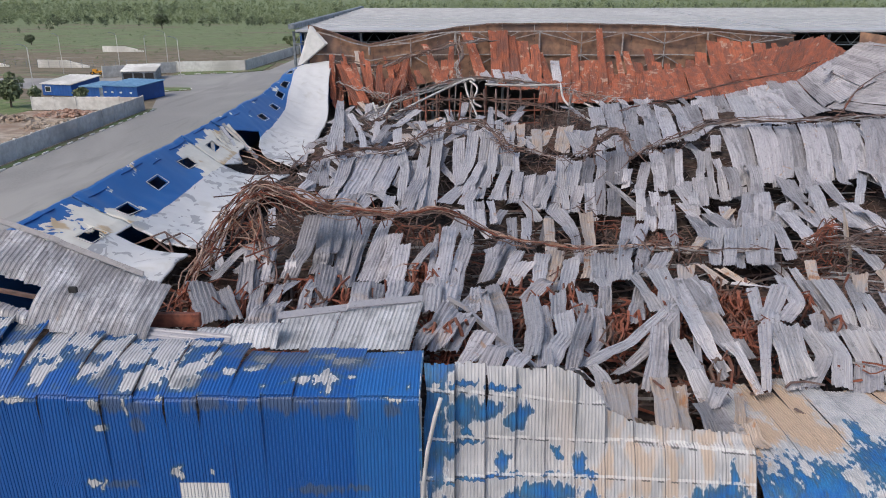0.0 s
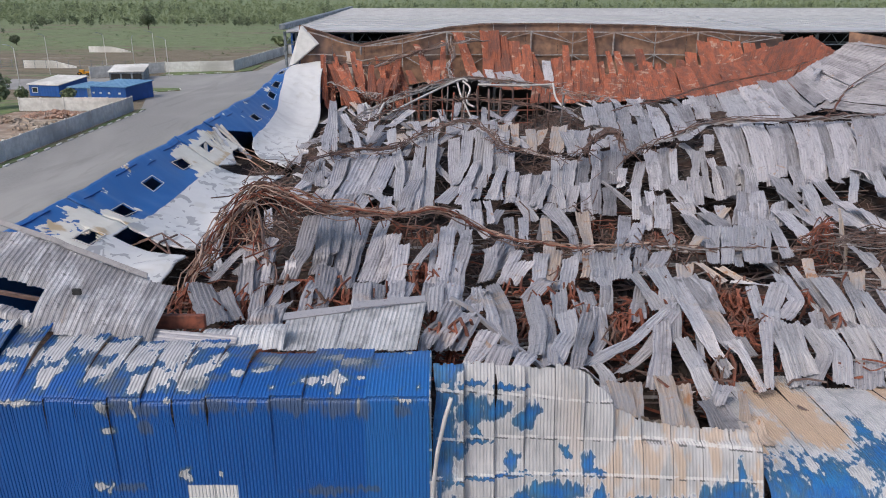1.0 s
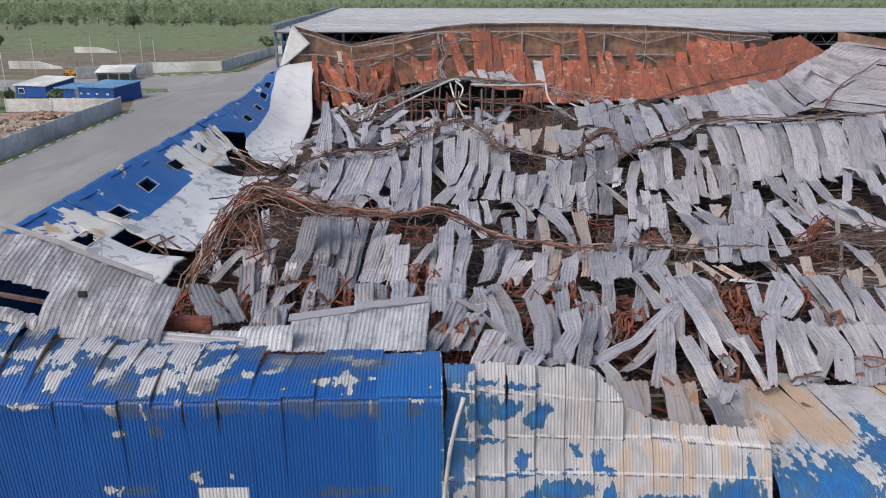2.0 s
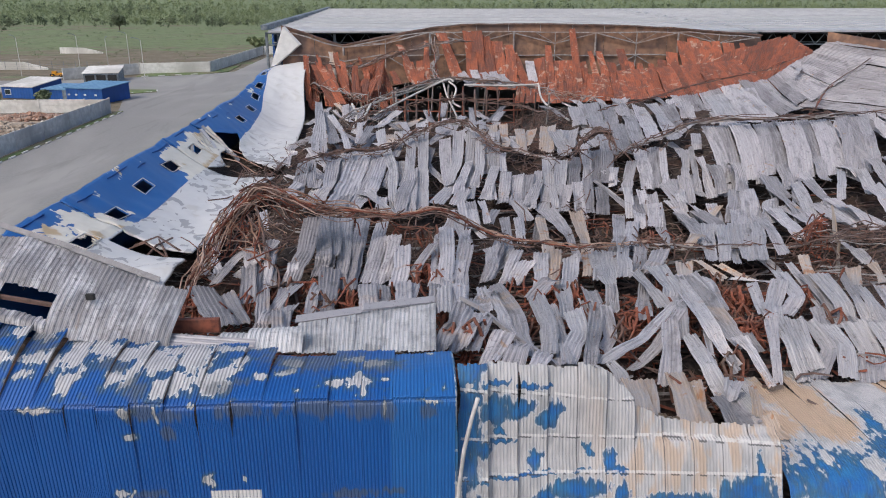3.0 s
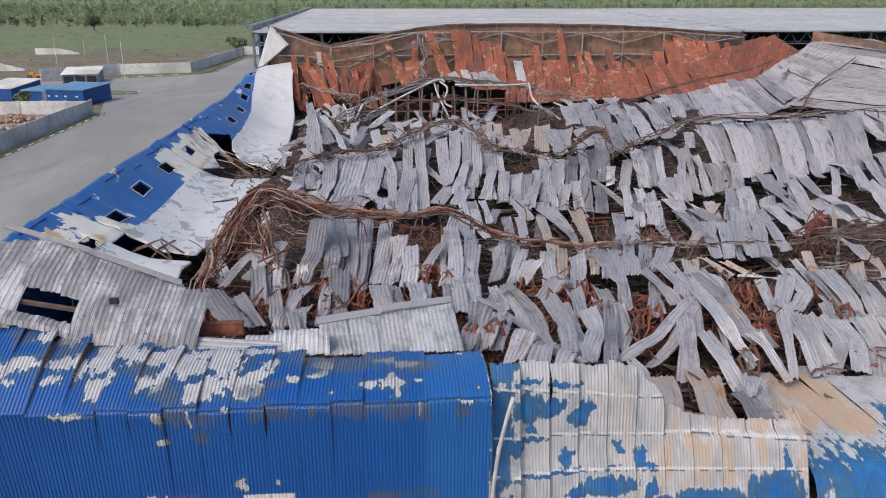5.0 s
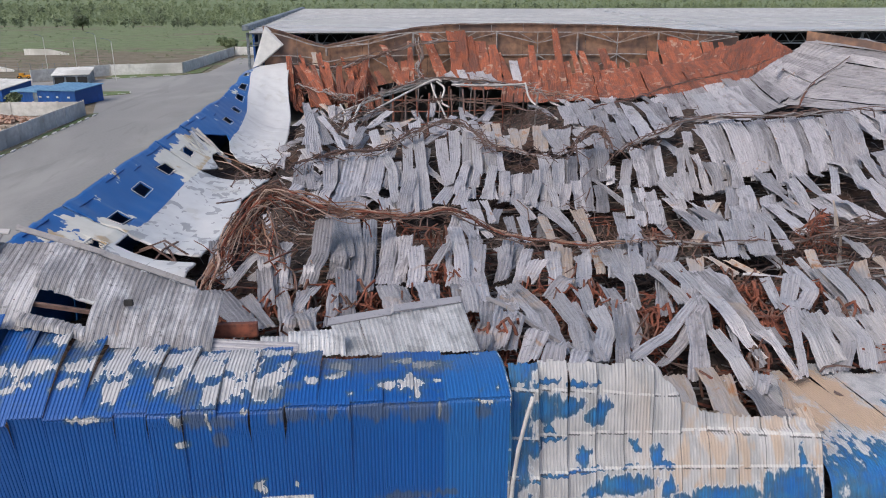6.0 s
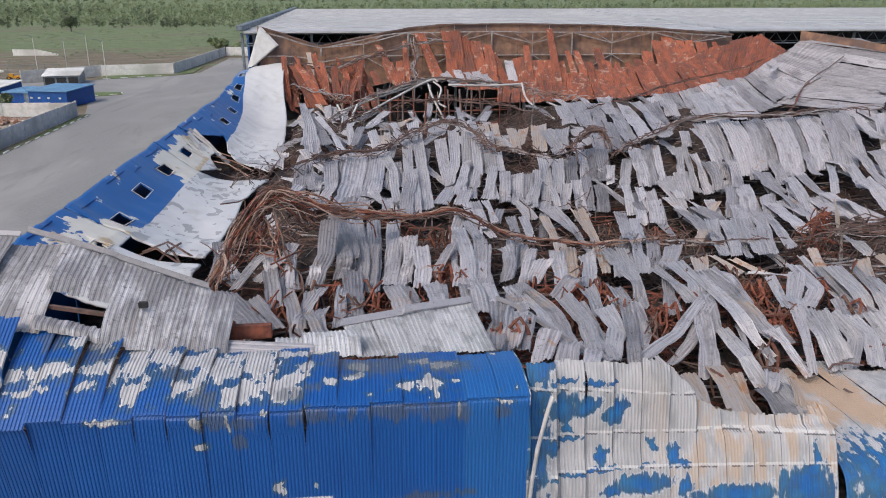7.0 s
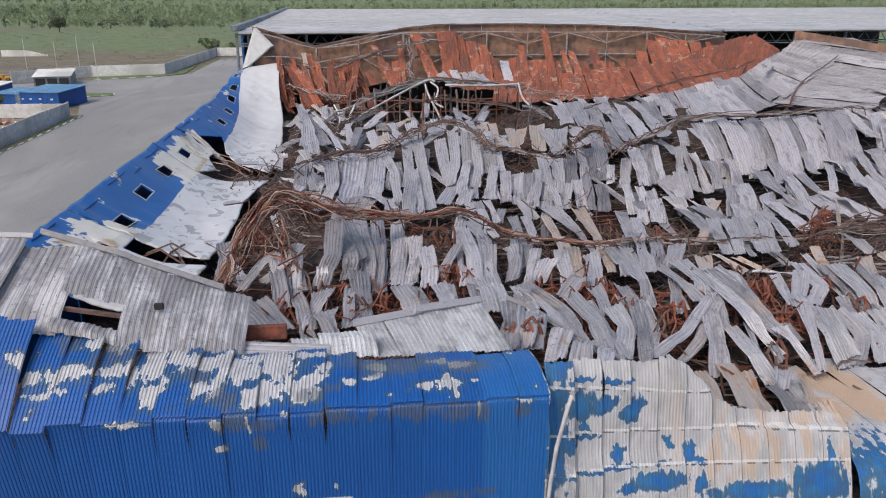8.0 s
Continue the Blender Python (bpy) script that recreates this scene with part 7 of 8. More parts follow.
BENT["row_25"] = [
    ([(8.5, 25.3, 5.0), (8.0, 22.7, 4.9)], 0.55, 0.58, "t"),
    ([(10.0, 25.2, 5.1), (9.5, 24.4, 4.8)], 0.63, 0.50, "w"),
    ([(10.7, 25.1, 4.9), (10.2, 23.5, 4.7)], 0.30, 0.36, "t"),
    ([(9.5, 24.8, 4.8), (9.7, 22.9, 4.7)], 0.71, 0.71, "g"),
    ([(8.9, 24.0, 5.1), (9.0, 22.6, 4.8)], 0.49, 0.58, "d"),
    ([(10.2, 23.0, 4.9), (10.3, 22.0, 4.7)], 0.71, 0.76, "t"),
    ([(4.9, 23.4, 6.0), (5.0, 22.6, 5.8)], 0.59, 0.65, "w"),
    ([(6.4, 22.1, 5.6), (6.7, 22.3, 5.1)], 0.68, 0.57, "t"),
    ([(4.5, 24.7, 6.1), (5.0, 24.8, 5.6)], 0.50, 0.58, "w"),
]
BENT["row_26"] = [
    ([(-5.4, 39.9, 5.8), (-5.5, 37.8, 5.5), (-5.7, 35.9, 5.0)], 0.82, 0.81, "d"),
    ([(-4.0, 41.2, 5.8), (-4.3, 38.6, 5.4), (-4.6, 36.7, 4.9)], 0.78, 0.71, "g"),
    ([(-3.2, 40.8, 6.0), (-3.5, 38.3, 5.5), (-3.8, 36.7, 4.9)], 0.64, 0.65, "g"),
    ([(1.0, 44.1, 5.2), (0.3, 37.8, 5.6), (-0.1, 34.9, 5.3)], 0.69, 0.56, "g"),
    ([(3.1, 43.4, 4.9), (2.2, 39.2, 5.1), (1.6, 37.4, 4.6)], 0.68, 0.66, "g"),
    ([(-10.6, 36.6, 5.8), (-10.1, 33.6, 5.2)], 0.70, 0.71, "g"),
    ([(-2.3, 34.0, 5.8), (-2.6, 29.9, 6.4)], 0.76, 0.68, "g"),
    ([(-0.8, 32.3, 6.3), (-0.9, 29.1, 6.5)], 0.67, 0.61, "w"),
    ([(-0.0, 33.0, 6.1), (-0.2, 29.7, 6.2)], 0.58, 0.58, "g"),
    ([(1.4, 33.6, 5.6), (0.6, 30.0, 6.2)], 0.76, 0.63, "g"),
]
BENT["row_27"] = [
    ([(0.3, 27.8, 7.0), (-0.5, 24.7, 7.0)], 0.81, 0.73, "g"),
    ([(-8.3, 36.6, 6.0), (-8.4, 35.8, 5.3)], 0.52, 0.58, "g"),
    ([(7.1, 33.0, 6.0), (6.8, 31.6, 5.5)], 0.42, 0.46, "g"),
    ([(16.1, 31.0, 5.6), (15.7, 29.5, 5.2)], 0.50, 0.58, "g"),
]
BENT["row_28"] = [
    ([(-9.7, 38.3, 6.6), (-9.7, 35.1, 5.2)], 0.66, 0.67, "g"),
    ([(-10.7, 37.8, 6.1), (-10.3, 34.7, 5.1)], 0.71, 0.67, "g"),
    ([(-8.0, 35.0, 5.4), (-8.4, 32.6, 5.6), (-8.9, 31.7, 5.2)], 0.67, 0.72, "w"),
    ([(-7.7, 32.0, 5.6), (-7.9, 30.3, 5.3)], 0.52, 0.54, "w"),
    ([(-6.9, 34.9, 5.4), (-7.0, 31.2, 5.2)], 0.50, 0.51, "w"),
    ([(-8.5, 31.2, 5.7), (-8.6, 29.9, 5.6)], 0.60, 0.58, "g"),
]

knees = random.Random(17)
for batch in BENT.values():
    for points, w0, w1, tone in batch:
        spread_out = 1.14 if points[0][1] < 44 else 0.95
        at, vv, ff, uu = bent(points, w0 * spread_out, w1 * spread_out, knees)
        ob = solid("roofing_sheet", vv, ff, TONES[tone][0], uu)
        ob.location = at
        tagged(ob, TONES[tone][1], "roofing sheet", "fallen roofing sheets")

fill = random.Random(41)
heaps = {"g": Heap(), "d": Heap(), "w": Heap(), "t": Heap()}
curtain = thing("rusted_roof_slope", (0, 0, 0), "slope of rust-orange corrugated sheets hanging from the far roof edge", "roofing")
for key, batch in SHEETS.items():
    for x0, y0, z0, x1, y1, z1, w, tone in batch:
        if key[0] == "o":
            # hanging sheets, torn to points at their tops
            roofing_sheet((x0, y0, z0), (x1, y1, z1), w * 1.22, tone, 0.9, 5 if w > 0.9 else 4, "", curtain, (fill.choice((0.45, 0.7, 0.95, 1.0)), 1.05), 0.9, 0.04)
            continue
        if (y0 > 68 and x0 > 37) or (key == "i1" and x0 > 21.5):
            continue
        if tone == "g" and sheet_chance.random() < (0.4 if y0 < 38 else 0.1):
            tone = "w"
        w *= 1.08
        roofing_sheet((x0, y0, z0), (x1, y1, z1), w, tone, 1.25, overhang=0.1)
        # torn neighbours lying just below
        for s in (-1, 1):
            if fill.random() < (0.09 if y0 > 33 else 0.04):
                d, e, o = s * w * fill.uniform(0.75, 1.2), fill.uniform(-0.9, 0.5), fill.uniform(-0.35, 0.35)
                heaps["g" if fill.random() < 0.8 else fill.choice("dw")].add((x0 + d, y0 + e, z0 - fill.uniform(0.25, 0.6)), (x1 + d + o, y1 + e, z1 - fill.uniform(0.25, 0.5)), w * fill.uniform(0.7, 1.0))

# scattered sheets lower down between them
for _ in range(80):
    y = 43 + 46 * fill.random()
    x = fill.uniform(-12 if y < 60 else -10, 24 + 0.25 * y)
    h = sag(x, y) - fill.uniform(0.3, 0.9)
    turn, run = fill.gauss(0.05, 0.3), fill.uniform(2.8, 5.2)
    heaps[fill.choice("gggdw" if y > 36 else "gggt")].add((x, y, h + fill.uniform(0.0, 0.5)), (x - math.sin(turn) * run, y - math.cos(turn) * run, h - 0.35), fill.uniform(0.6, 0.95))
for _ in range(26):
    y = fill.uniform(58, 96)
    x = -13.2 + fill.uniform(0, 5.5)
    turn, run = fill.gauss(-0.1, 0.5), fill.uniform(2.2, 5.0)
    h = 4.6 + fill.uniform(-0.4, 0.9)
    heaps[fill.choice("gggwt")].add((x, y, h + fill.uniform(0.1, 0.9)), (x - math.sin(turn) * run, y - math.cos(turn) * run, h - 0.3), fill.uniform(0.6, 1.0))
for _ in range(16):
    y = fill.uniform(66, 78)
    x = fill.uniform(-9, 15)
    turn, run = fill.gauss(0.0, 0.6), fill.uniform(1.8, 3.8)
    h = sag(x, y) - fill.uniform(0.0, 0.8)
    heaps[fill.choice("ggwdt")].add((x, y, h + fill.uniform(0.1, 0.9)), (x - math.sin(turn) * run, y - math.cos(turn) * run, h - 0.3), fill.uniform(0.6, 1.0), 1.5)
for key, heap in heaps.items():
    heap.link(TONES[key][0], {"g": "grey burnt corrugated sheets heaped in the fallen roof", "d": "soot-dark corrugated sheets heaped in the fallen roof", "w": "bleached corrugated sheets heaped in the fallen roof", "t": "tan heat-browned sheets heaped in the fallen roof"}[key])

# crumpled rusted sheets beside the white panel
for i in range(15):
    x = -17.0 + i * 0.78
    roofing_sheet((x, 104 + fill.uniform(-1.5, 1.5), 9.4 + fill.uniform(-0.9, 1.0)), (x + 1.6 + fill.uniform(-0.7, 0.7), 97.5 + fill.uniform(-1, 1), 5.3 + fill.uniform(-0.6, 0.6)), fill.uniform(0.7, 1.1), fill.choice("ooto"), 2.4, 4, "", curtain, (fill.uniform(0.4, 0.9), 1.0))
# a few grey sheets caught on the sagging truss
for x, z, lean in ((3.6, 10.0, 0.9), (4.9, 10.3, 0.4), (6.0, 10.0, 0.5), (7.2, 10.1, 0.2), (8.3, 9.8, 0.7)):
    roofing_sheet((x, 89.5, z), (x + lean, 86.9, z - 0.9), 1.0, "g")
# lower course of the rusted slope, further east
for i in range(34):
    x = 12 + i * 0.98
    roofing_sheet((x, 99.5 - max(0, x - 20) * 0.15, 8.4 + 0.1 * max(0, x - 19)), (x - 1.2, 92.5 - max(0, x - 20) * 0.3, 6.6 + 0.09 * max(0, x - 19)), 1.15, "o", 0.7, 5, "", curtain)
# slopes in the far east: courses of sheets laid between two lines
def course(top0, top1, low0, low1, count, mat, parent, ribs=6, bow=0.2, seed=1, over=1.04, loose=0.3):
    """Sheets side by side, each running from the line top0-top1 to the line low0-low1."""
    c = random.Random(seed)
    top0, top1, low0, low1 = Vector(top0), Vector(top1), Vector(low0), Vector(low1)
    for i in range(count):
        s = (i + 0.5) / count
        a0, b0 = top0.lerp(top1, s), low0.lerp(low1, s)
        across0, across1 = (top1 - top0) / count, (low1 - low0) / count
        run = b0 - a0
        up = across0.cross(run).normalized()
        if up.z < 0:
            up = -up
        a0, b0 = a0 - run * c.uniform(0.0, 0.05), b0 + run * c.uniform(-0.03, 0.06)
        lift = c.uniform(-0.08, 0.12) * (0.6 + loose)
        skew = Vector((c.gauss(0, 0.1), 0, 0)) * loose
        a0, b0 = a0 - run * c.uniform(-0.05, 0.09) * loose - skew, b0 + run * c.uniform(-0.16, 0.16) * loose + skew
        own_bow = bow * (1 + c.uniform(-0.8, 0.8) * loose)
        n = 12
        path = []
        for k in range(n):
            f = k / (n - 1)
            p = a0.lerp(b0, f)
            path.append(p + up * (lift - own_bow * 4 * f * (1 - f) + 0.12 * noise.noise(p * 0.35) + 0.07 * noise.noise(p * 0.9 + Vector((i, 0, 0)))))
        sides = [across0.lerp(across1, k / (n - 1)) for k in range(n)]
        w = across0.length * over
        vv, ff, uu = corrugated(path, sides, w, ribs, 0.05, 0.1, c, (1.0, across1.length / across0.length))
        mid = (a0 + b0) / 2
        ob = solid("roofing_sheet", [p - mid for p in vv], ff, mat, uu, parent)
        ob.location = mid


slope = thing("fallen_roof_slope", (0, 0, 0), "grey corrugated roof slope fallen in long courses", "roofing")
course((38.1, 86.0, 9.8), (43.6, 84.0, 13.9), (37.2, 76.5, 8.1), (47.2, 79.2, 13.3), 8, GREY, slope, 6, 0.15, 31, 1.06)
course((37.6, 77.0, 8.1), (47.0, 79.6, 13.4), (42.1, 66.5, 8.6), (52.0, 74.0, 12.4), 8, GREY, slope, 6, 0.1, 32, 1.06)
course((43.6, 84.6, 13.8), (52.0, 86.0, 13.9), (47.2, 79.0, 13.3), (53.0, 74.0, 12.2), 6, GREY, slope, 6, 0.0, 33, 1.06)
course((27.0, 86.8, 7.2), (34.8, 85.2, 9.5), (25.0, 80.0, 5.9), (35.2, 76.0, 7.2), 7, GREY, slope, 5, 0.45, 34, 1.02, 0.6)
course((34.6, 85.2, 9.5), (38.2, 86.0, 9.6), (35.2, 76.2, 7.3), (37.6, 76.4, 7.9), 3, GREY, slope, 5, 0.3, 35, 1.08)
course((44.0, 70.0, 9.9), (60.0, 84.0, 13.8), (48.0, 62.0, 8.8), (66.0, 74.0, 12.6), 12, GREY, slope, 6, 0.1, 36, 1.06)
draped = thing("draped_roof_course", (0, 0, 0), "row of grey corrugated sheets draped over a fallen truss", "roofing")
course((21.4, 60.4, 8.7), (36.5, 63.5, 8.9), (20.6, 53.8, 5.8), (33.0, 54.4, 6.7), 14, GREY, draped, 5, -0.35, 41, 1.12, 0.75)
vv, ff = ribbon([(44.4, 86.2, 14.3), (47.5, 81.6, 13.7), (51.2, 77.2, 12.9), (56.0, 73.0, 12.4)], (0, 0.15, 1), 1.3, 0.12)
solid("browned_edge", vv, ff, BROWNWALL, None, slope, "heat-browned edge panel along the slope")
# rust-orange lobe lifted beside it
course((36.5, 102.0, 10.6), (46.4, 99.0, 13.8), (32.0, 91.5, 6.9), (39.8, 89.0, 9.4), 8, ORANGE, curtain, 5, 0.35, 37, 1.08)
course((46.2, 99.2, 13.7), (47.8, 95.0, 12.0), (40.6, 89.5, 9.3), (43.4, 88.0, 10.3), 3, ORANGE, curtain, 5, 0.2, 38, 1.1)
for x, y, z, run in ((40, 70, 8.2, 4.5), (43, 69, 8.3, 4.0), (46, 70, 8.6, 4.5), (49, 72, 9.0, 4.5), (52, 72, 9.2, 4.0), (38, 67, 8.6, 4.0), (42, 64, 8.6, 4.2), (46, 65, 8.8, 4.2), (50, 66, 9.0, 4.2), (44, 58, 8.0, 4.0), (40, 52, 7.0, 4.0), (37, 48, 6.6, 4.0)):
    for k in range(4):
        roofing_sheet((x + k * 0.95, y, z), (x + k * 0.95 + 1.2, y - run, z - 1.5), 1.0, "g")


# ---- fallen trusses, pipes and tangled rods ----
def bundle(points, count, spread, mats, label, radius=(0.025, 0.065), seed=1, tail=0.9, struts=1.0):
    """A fallen truss: many bent chords running together with struts between them."""
    c = random.Random(seed)
    b = thing("fallen_truss", (0, 0, 0), label, "truss", "fallen trusses")
    for i in range(count):
        off = Vector((0, c.gauss(0, spread), abs(c.gauss(0, spread * 0.6))))
        f0, f1 = (c.uniform(0, 0.35), c.uniform(0.65, 1)) if c.random() < tail else (0, 1)
        n = 6 * len(points)
        path = smooth_path(points, n)[int(f0 * n):max(int(f1 * n), int(f0 * n) + 4)]
        path = [p + off + Vector((noise.noise(p * 0.4 + off * 9), noise.noise(p * 0.45 - off * 7), 0.7 * noise.noise(p * 0.5 + off * 5))) * spread * 1.6 + Vector((0, noise.noise(p * 1.3 + off * 11), noise.noise(p * 1.2 - off * 13))) * (0.12 + spread * 0.4) for p in path]
        v, f = rods([path], [c.uniform(*radius)], 5)
        solid("chord", v, f, c.choice(mats), None, b)
    lines, rad = [], []
    path = smooth_path(points, 10 * len(points))
    for p in path:
        for _ in range(2 if c.random() < struts else 0):
            d = Vector((c.gauss(0, 0.45), c.gauss(0, 0.3), c.gauss(0, 0.28)))
            q = p + Vector((0, c.gauss(0, spread), c.gauss(0, spread)))
            lines.append([q - d, q + Vector((c.gauss(0, 0.1), c.gauss(0, 0.1), 0.15)), q + d])
            rad.append(c.uniform(0.02, 0.05))
    v, f = rods(lines, rad)
    tagged(solid("strut", v, f, mats[0], None, b), "", "", "", "stuff")


def tangle(at, size, count, mat, label, seed, radius=(0.018, 0.05), flat=0.4, reach=1.0):
    c = random.Random(seed)
    lines, rad = [], []
    for _ in range(count):
        p = Vector((c.gauss(0, size[0]), c.gauss(0, size[1]), c.uniform(-flat, flat)))
        p.y = min(max(p.y, -1.6 * size[1]), 1.6 * size[1])
        p.x = min(max(p.x, -2.2 * size[0]), 2.2 * size[0])
        d = Vector((c.gauss(0, 1), c.gauss(0, 1), c.gauss(0, 0.45))).normalized()
        line = [p]
        for _ in range(c.randint(1, 4)):
            p = p + d * c.uniform(0.25, 1.1) * reach
            d = (d + Vector((c.gauss(0, 0.6), c.gauss(0, 0.6), c.gauss(0, 0.4)))).normalized()
            line.append(p)
        lines.append(line)
        rad.append(c.uniform(*radius))
    v, f = rods(lines, rad)
    ob = solid("steel_tangle", v, f, mat)
    ob.location = at
    return tagged(ob, label, "steel wreckage", "", "stuff")


RUSTY = "rust-brown bundle of bent truss chords lying across the sheets"
bundle([(-12.3, 33.3, 6.6), (-12.6, 37.5, 7.4), (-10.7, 40.1, 9.2), (-8.0, 40.4, 7.9), (-3.3, 40.9, 7.2), (-0.4, 41.5, 7.2), (2.4, 42.6, 5.5), (5.0, 40.5, 5.5), (8.6, 40.4, 5.4), (11.9, 41.4, 5.2)], 9, 0.16, (BROWN, RUST, TANROD, BROWN), RUSTY, (0.02, 0.045), seed=2, struts=0.4)
bundle([(-13.0, 36.5, 5.2), (-11.8, 39.3, 7.2), (-10.4, 40.6, 8.6), (-9.2, 41.2, 7.2), (-8.4, 42.5, 6.0)], 17, 0.55, (BROWN, TANROD, RUST, TANROD), "knot of rust-brown bent steel beside the side wall", (0.02, 0.045), seed=3, tail=0.5, struts=0.3)
bundle([(-13.9, 35.2, 4.2), (-12.8, 38.0, 6.2), (-11.0, 40.2, 8.4), (-9.6, 40.3, 8.4), (-6.4, 40.9, 7.3), (-3.5, 42.5, 6.6)], 15, 0.4, (RUST, TANROD, TANROD), "long rust-brown chords sweeping up over the knot", (0.02, 0.045), seed=13, tail=0.4, struts=0.2)
bundle([(-12.0, 43.0, 5.0), (-10.6, 39.0, 7.6), (-9.6, 36.0, 5.0), (-8.8, 33.8, 4.6)], 7, 0.5, (RUST, BROWN, TANROD), "rust-brown chords fallen down beside the knot", (0.02, 0.05), seed=14, tail=0.4, struts=0.3)
bundle([(10.8, 42.4, 5.2), (13.2, 40.4, 5.3), (17.0, 40.6, 5.2), (20.4, 40.8, 5.2), (24.5, 41.5, 5.8), (30, 42, 6.2)], 6, 0.13, (BROWN, BROWN, ASHY), RUSTY, seed=4, struts=0.4)
bundle([(19.5, 40.2, 5.0), (21.0, 40.4, 5.6), (22.6, 40.2, 5.8), (27.7, 40.0, 5.9), (32, 40, 6)], 15, 0.55, (BROWN, BROWN, BROWN, ASHY), "heap of brown and ash-grey bent steel sections", (0.02, 0.042), seed=5, struts=0.25)
bundle([(-11.5, 55.4, 6.5), (-9.1, 59.4, 6.8), (-7.0, 60.1, 6.8), (-4.7, 60.7, 6.9), (-2.0, 63.6, 7.6), (1.3, 65.3, 8.4), (3.6, 62.6, 7.8), (4.5, 60.6, 7.2), (8.7, 58.1, 6.8), (11.5, 60.5, 7.2)], 9, 0.24, (BROWN, BROWN, ASHY), RUSTY, seed=6, struts=0.4)
bundle([(10.5, 58.0, 6.9), (11.8, 60.5, 7.6), (13.2, 61.5, 8.2), (13.8, 60.0, 7.8), (13.6, 58.0, 7.0)], 16, 0.35, (BROWN, BROWN), "bent dark truss peak between the sheets", seed=7, struts=0.4)
bundle([(13.2, 56.5, 7.0), (15.2, 58.2, 7.5), (18.3, 59.8, 8.3), (21.1, 60.7, 9.1), (27.0, 60.8, 9.3), (35.6, 63.5, 9.2), (42, 64, 9.2)], 9, 0.22, (BROWN, ASHY), RUSTY, seed=8, struts=0.3)
bundle([(-11.5, 76, 6.0), (-8, 80, 7.0), (-4.5, 84, 8.4), (0.7, 86.4, 9.6), (6, 87, 9.4), (12, 87.2, 8.6), (14, 83, 8.4), (17, 79, 8.4)], 9, 0.24, (ASHY, BROWN), "ash-grey roof truss sagging across the hall", seed=9)
bundle([(-9.8, 72, 6.0), (-6.5, 77, 7.2), (-1.5, 80, 8.0), (3, 81, 8.3), (9, 80, 7.6), (13, 76, 7.2)], 3, 0.25, (BROWN, BROWN), "brown bent truss sagging across the hall", seed=10)
bundle([(16, 74, 8.2), (22, 80, 8.2), (30, 86, 9.2), (37, 86, 10.6), (42, 88, 12)], 5, 0.15, (BROWN, RUST), RUSTY, seed=11, struts=0.15)
bundle([(32.5, 71, 7.5), (36.5, 72.5, 8.0), (40.5, 77.2, 9.9), (47.2, 79.6, 13.5)], 4, 0.1, (BROWN, RUST), "thin brown ridge of truss steel across grey sheets", seed=12, struts=0.1)

bundle([(-16, 103.4, 10.2), (-10, 103.2, 9.7), (-4.5, 103.2, 11.2), (1.5, 102.8, 12.6), (7, 103, 12.9)], 7, 0.35, (ASHY, BROWN, BROWN), "thin ash-grey rods and braces hanging before the browned partition", (0.05, 0.09), seed=15, struts=0.1)
bundle([(0.6, 103, 13.0), (0.9, 101, 11.2), (0.4, 98.5, 9.4), (1.2, 95, 8.2)], 9, 0.45, (ASHY, BROWN, RUST), "bent steel bars hanging down to the fallen truss", (0.05, 0.1), seed=16, struts=0.15)
bundle([(-15.5, 100, 7.4), (-12, 97.5, 6.8), (-9, 94, 6.6), (-7.2, 90, 6.8)], 14, 0.7, (BROWN, ASHY, RUST), "brown bent steel bars fallen beside the white panel", (0.04, 0.08), seed=17, struts=0.25)
pipe_lines = ([(-8.6, 82, 7.0), (-4.5, 84.5, 8.1), (0.4, 86.4, 9.4)], [(1.2, 86, 9.5), (1.6, 84.6, 8.2), (2.4, 83.0, 6.6), (2.9, 81.5, 5.4)], [(-8.8, 83, 7.6), (-8.2, 81, 6.6), (-8.6, 79, 5.2)], [(14.2, 83, 7.6), (15.6, 80, 7.2), (16.4, 79, 7.4)], [(-6.2, 79, 7.0), (-2, 83, 8.6), (1.5, 86, 9.8), (2.4, 86, 9.6)], [(3.5, 85.6, 9.3), (8, 86.2, 9.1), (12, 86.6, 9.2)], [(12, 86.6, 9.3), (12.3, 84, 7.6), (14.4, 80, 6.2)], [(1.8, 85.4, 9.7), (2.6, 84.6, 9.0), (2.2, 83.6, 7.7), (3.0, 82.8, 7.2)], [(-6.6, 80, 8.0), (-7.4, 78, 6.6)])
for line in pipe_lines:
    v, f = rods([smooth_path(line, 14)], [0.115], 8)
    tagged(solid("pipe", v, f, PIPEWHITE, None, None, "", True), "ash-white bent pipe hanging from the fallen truss", "pipe", "bent pipes")
for i in range(16):
    x = -7 + i * 1.3
    v, f = rods([[(x, 83.5 + fill.uniform(-2, 2), 8.8), (x + fill.uniform(-0.4, 0.4), 83 + fill.uniform(-2, 2), 4.6)]], [fill.uniform(0.05, 0.12)], 6)
    tagged(solid("hanging_rod", v, f, fill.choice((ASHY, BROWN, RUST)), None), "thin steel rod hanging below the fallen truss", "rod", "hanging rods")

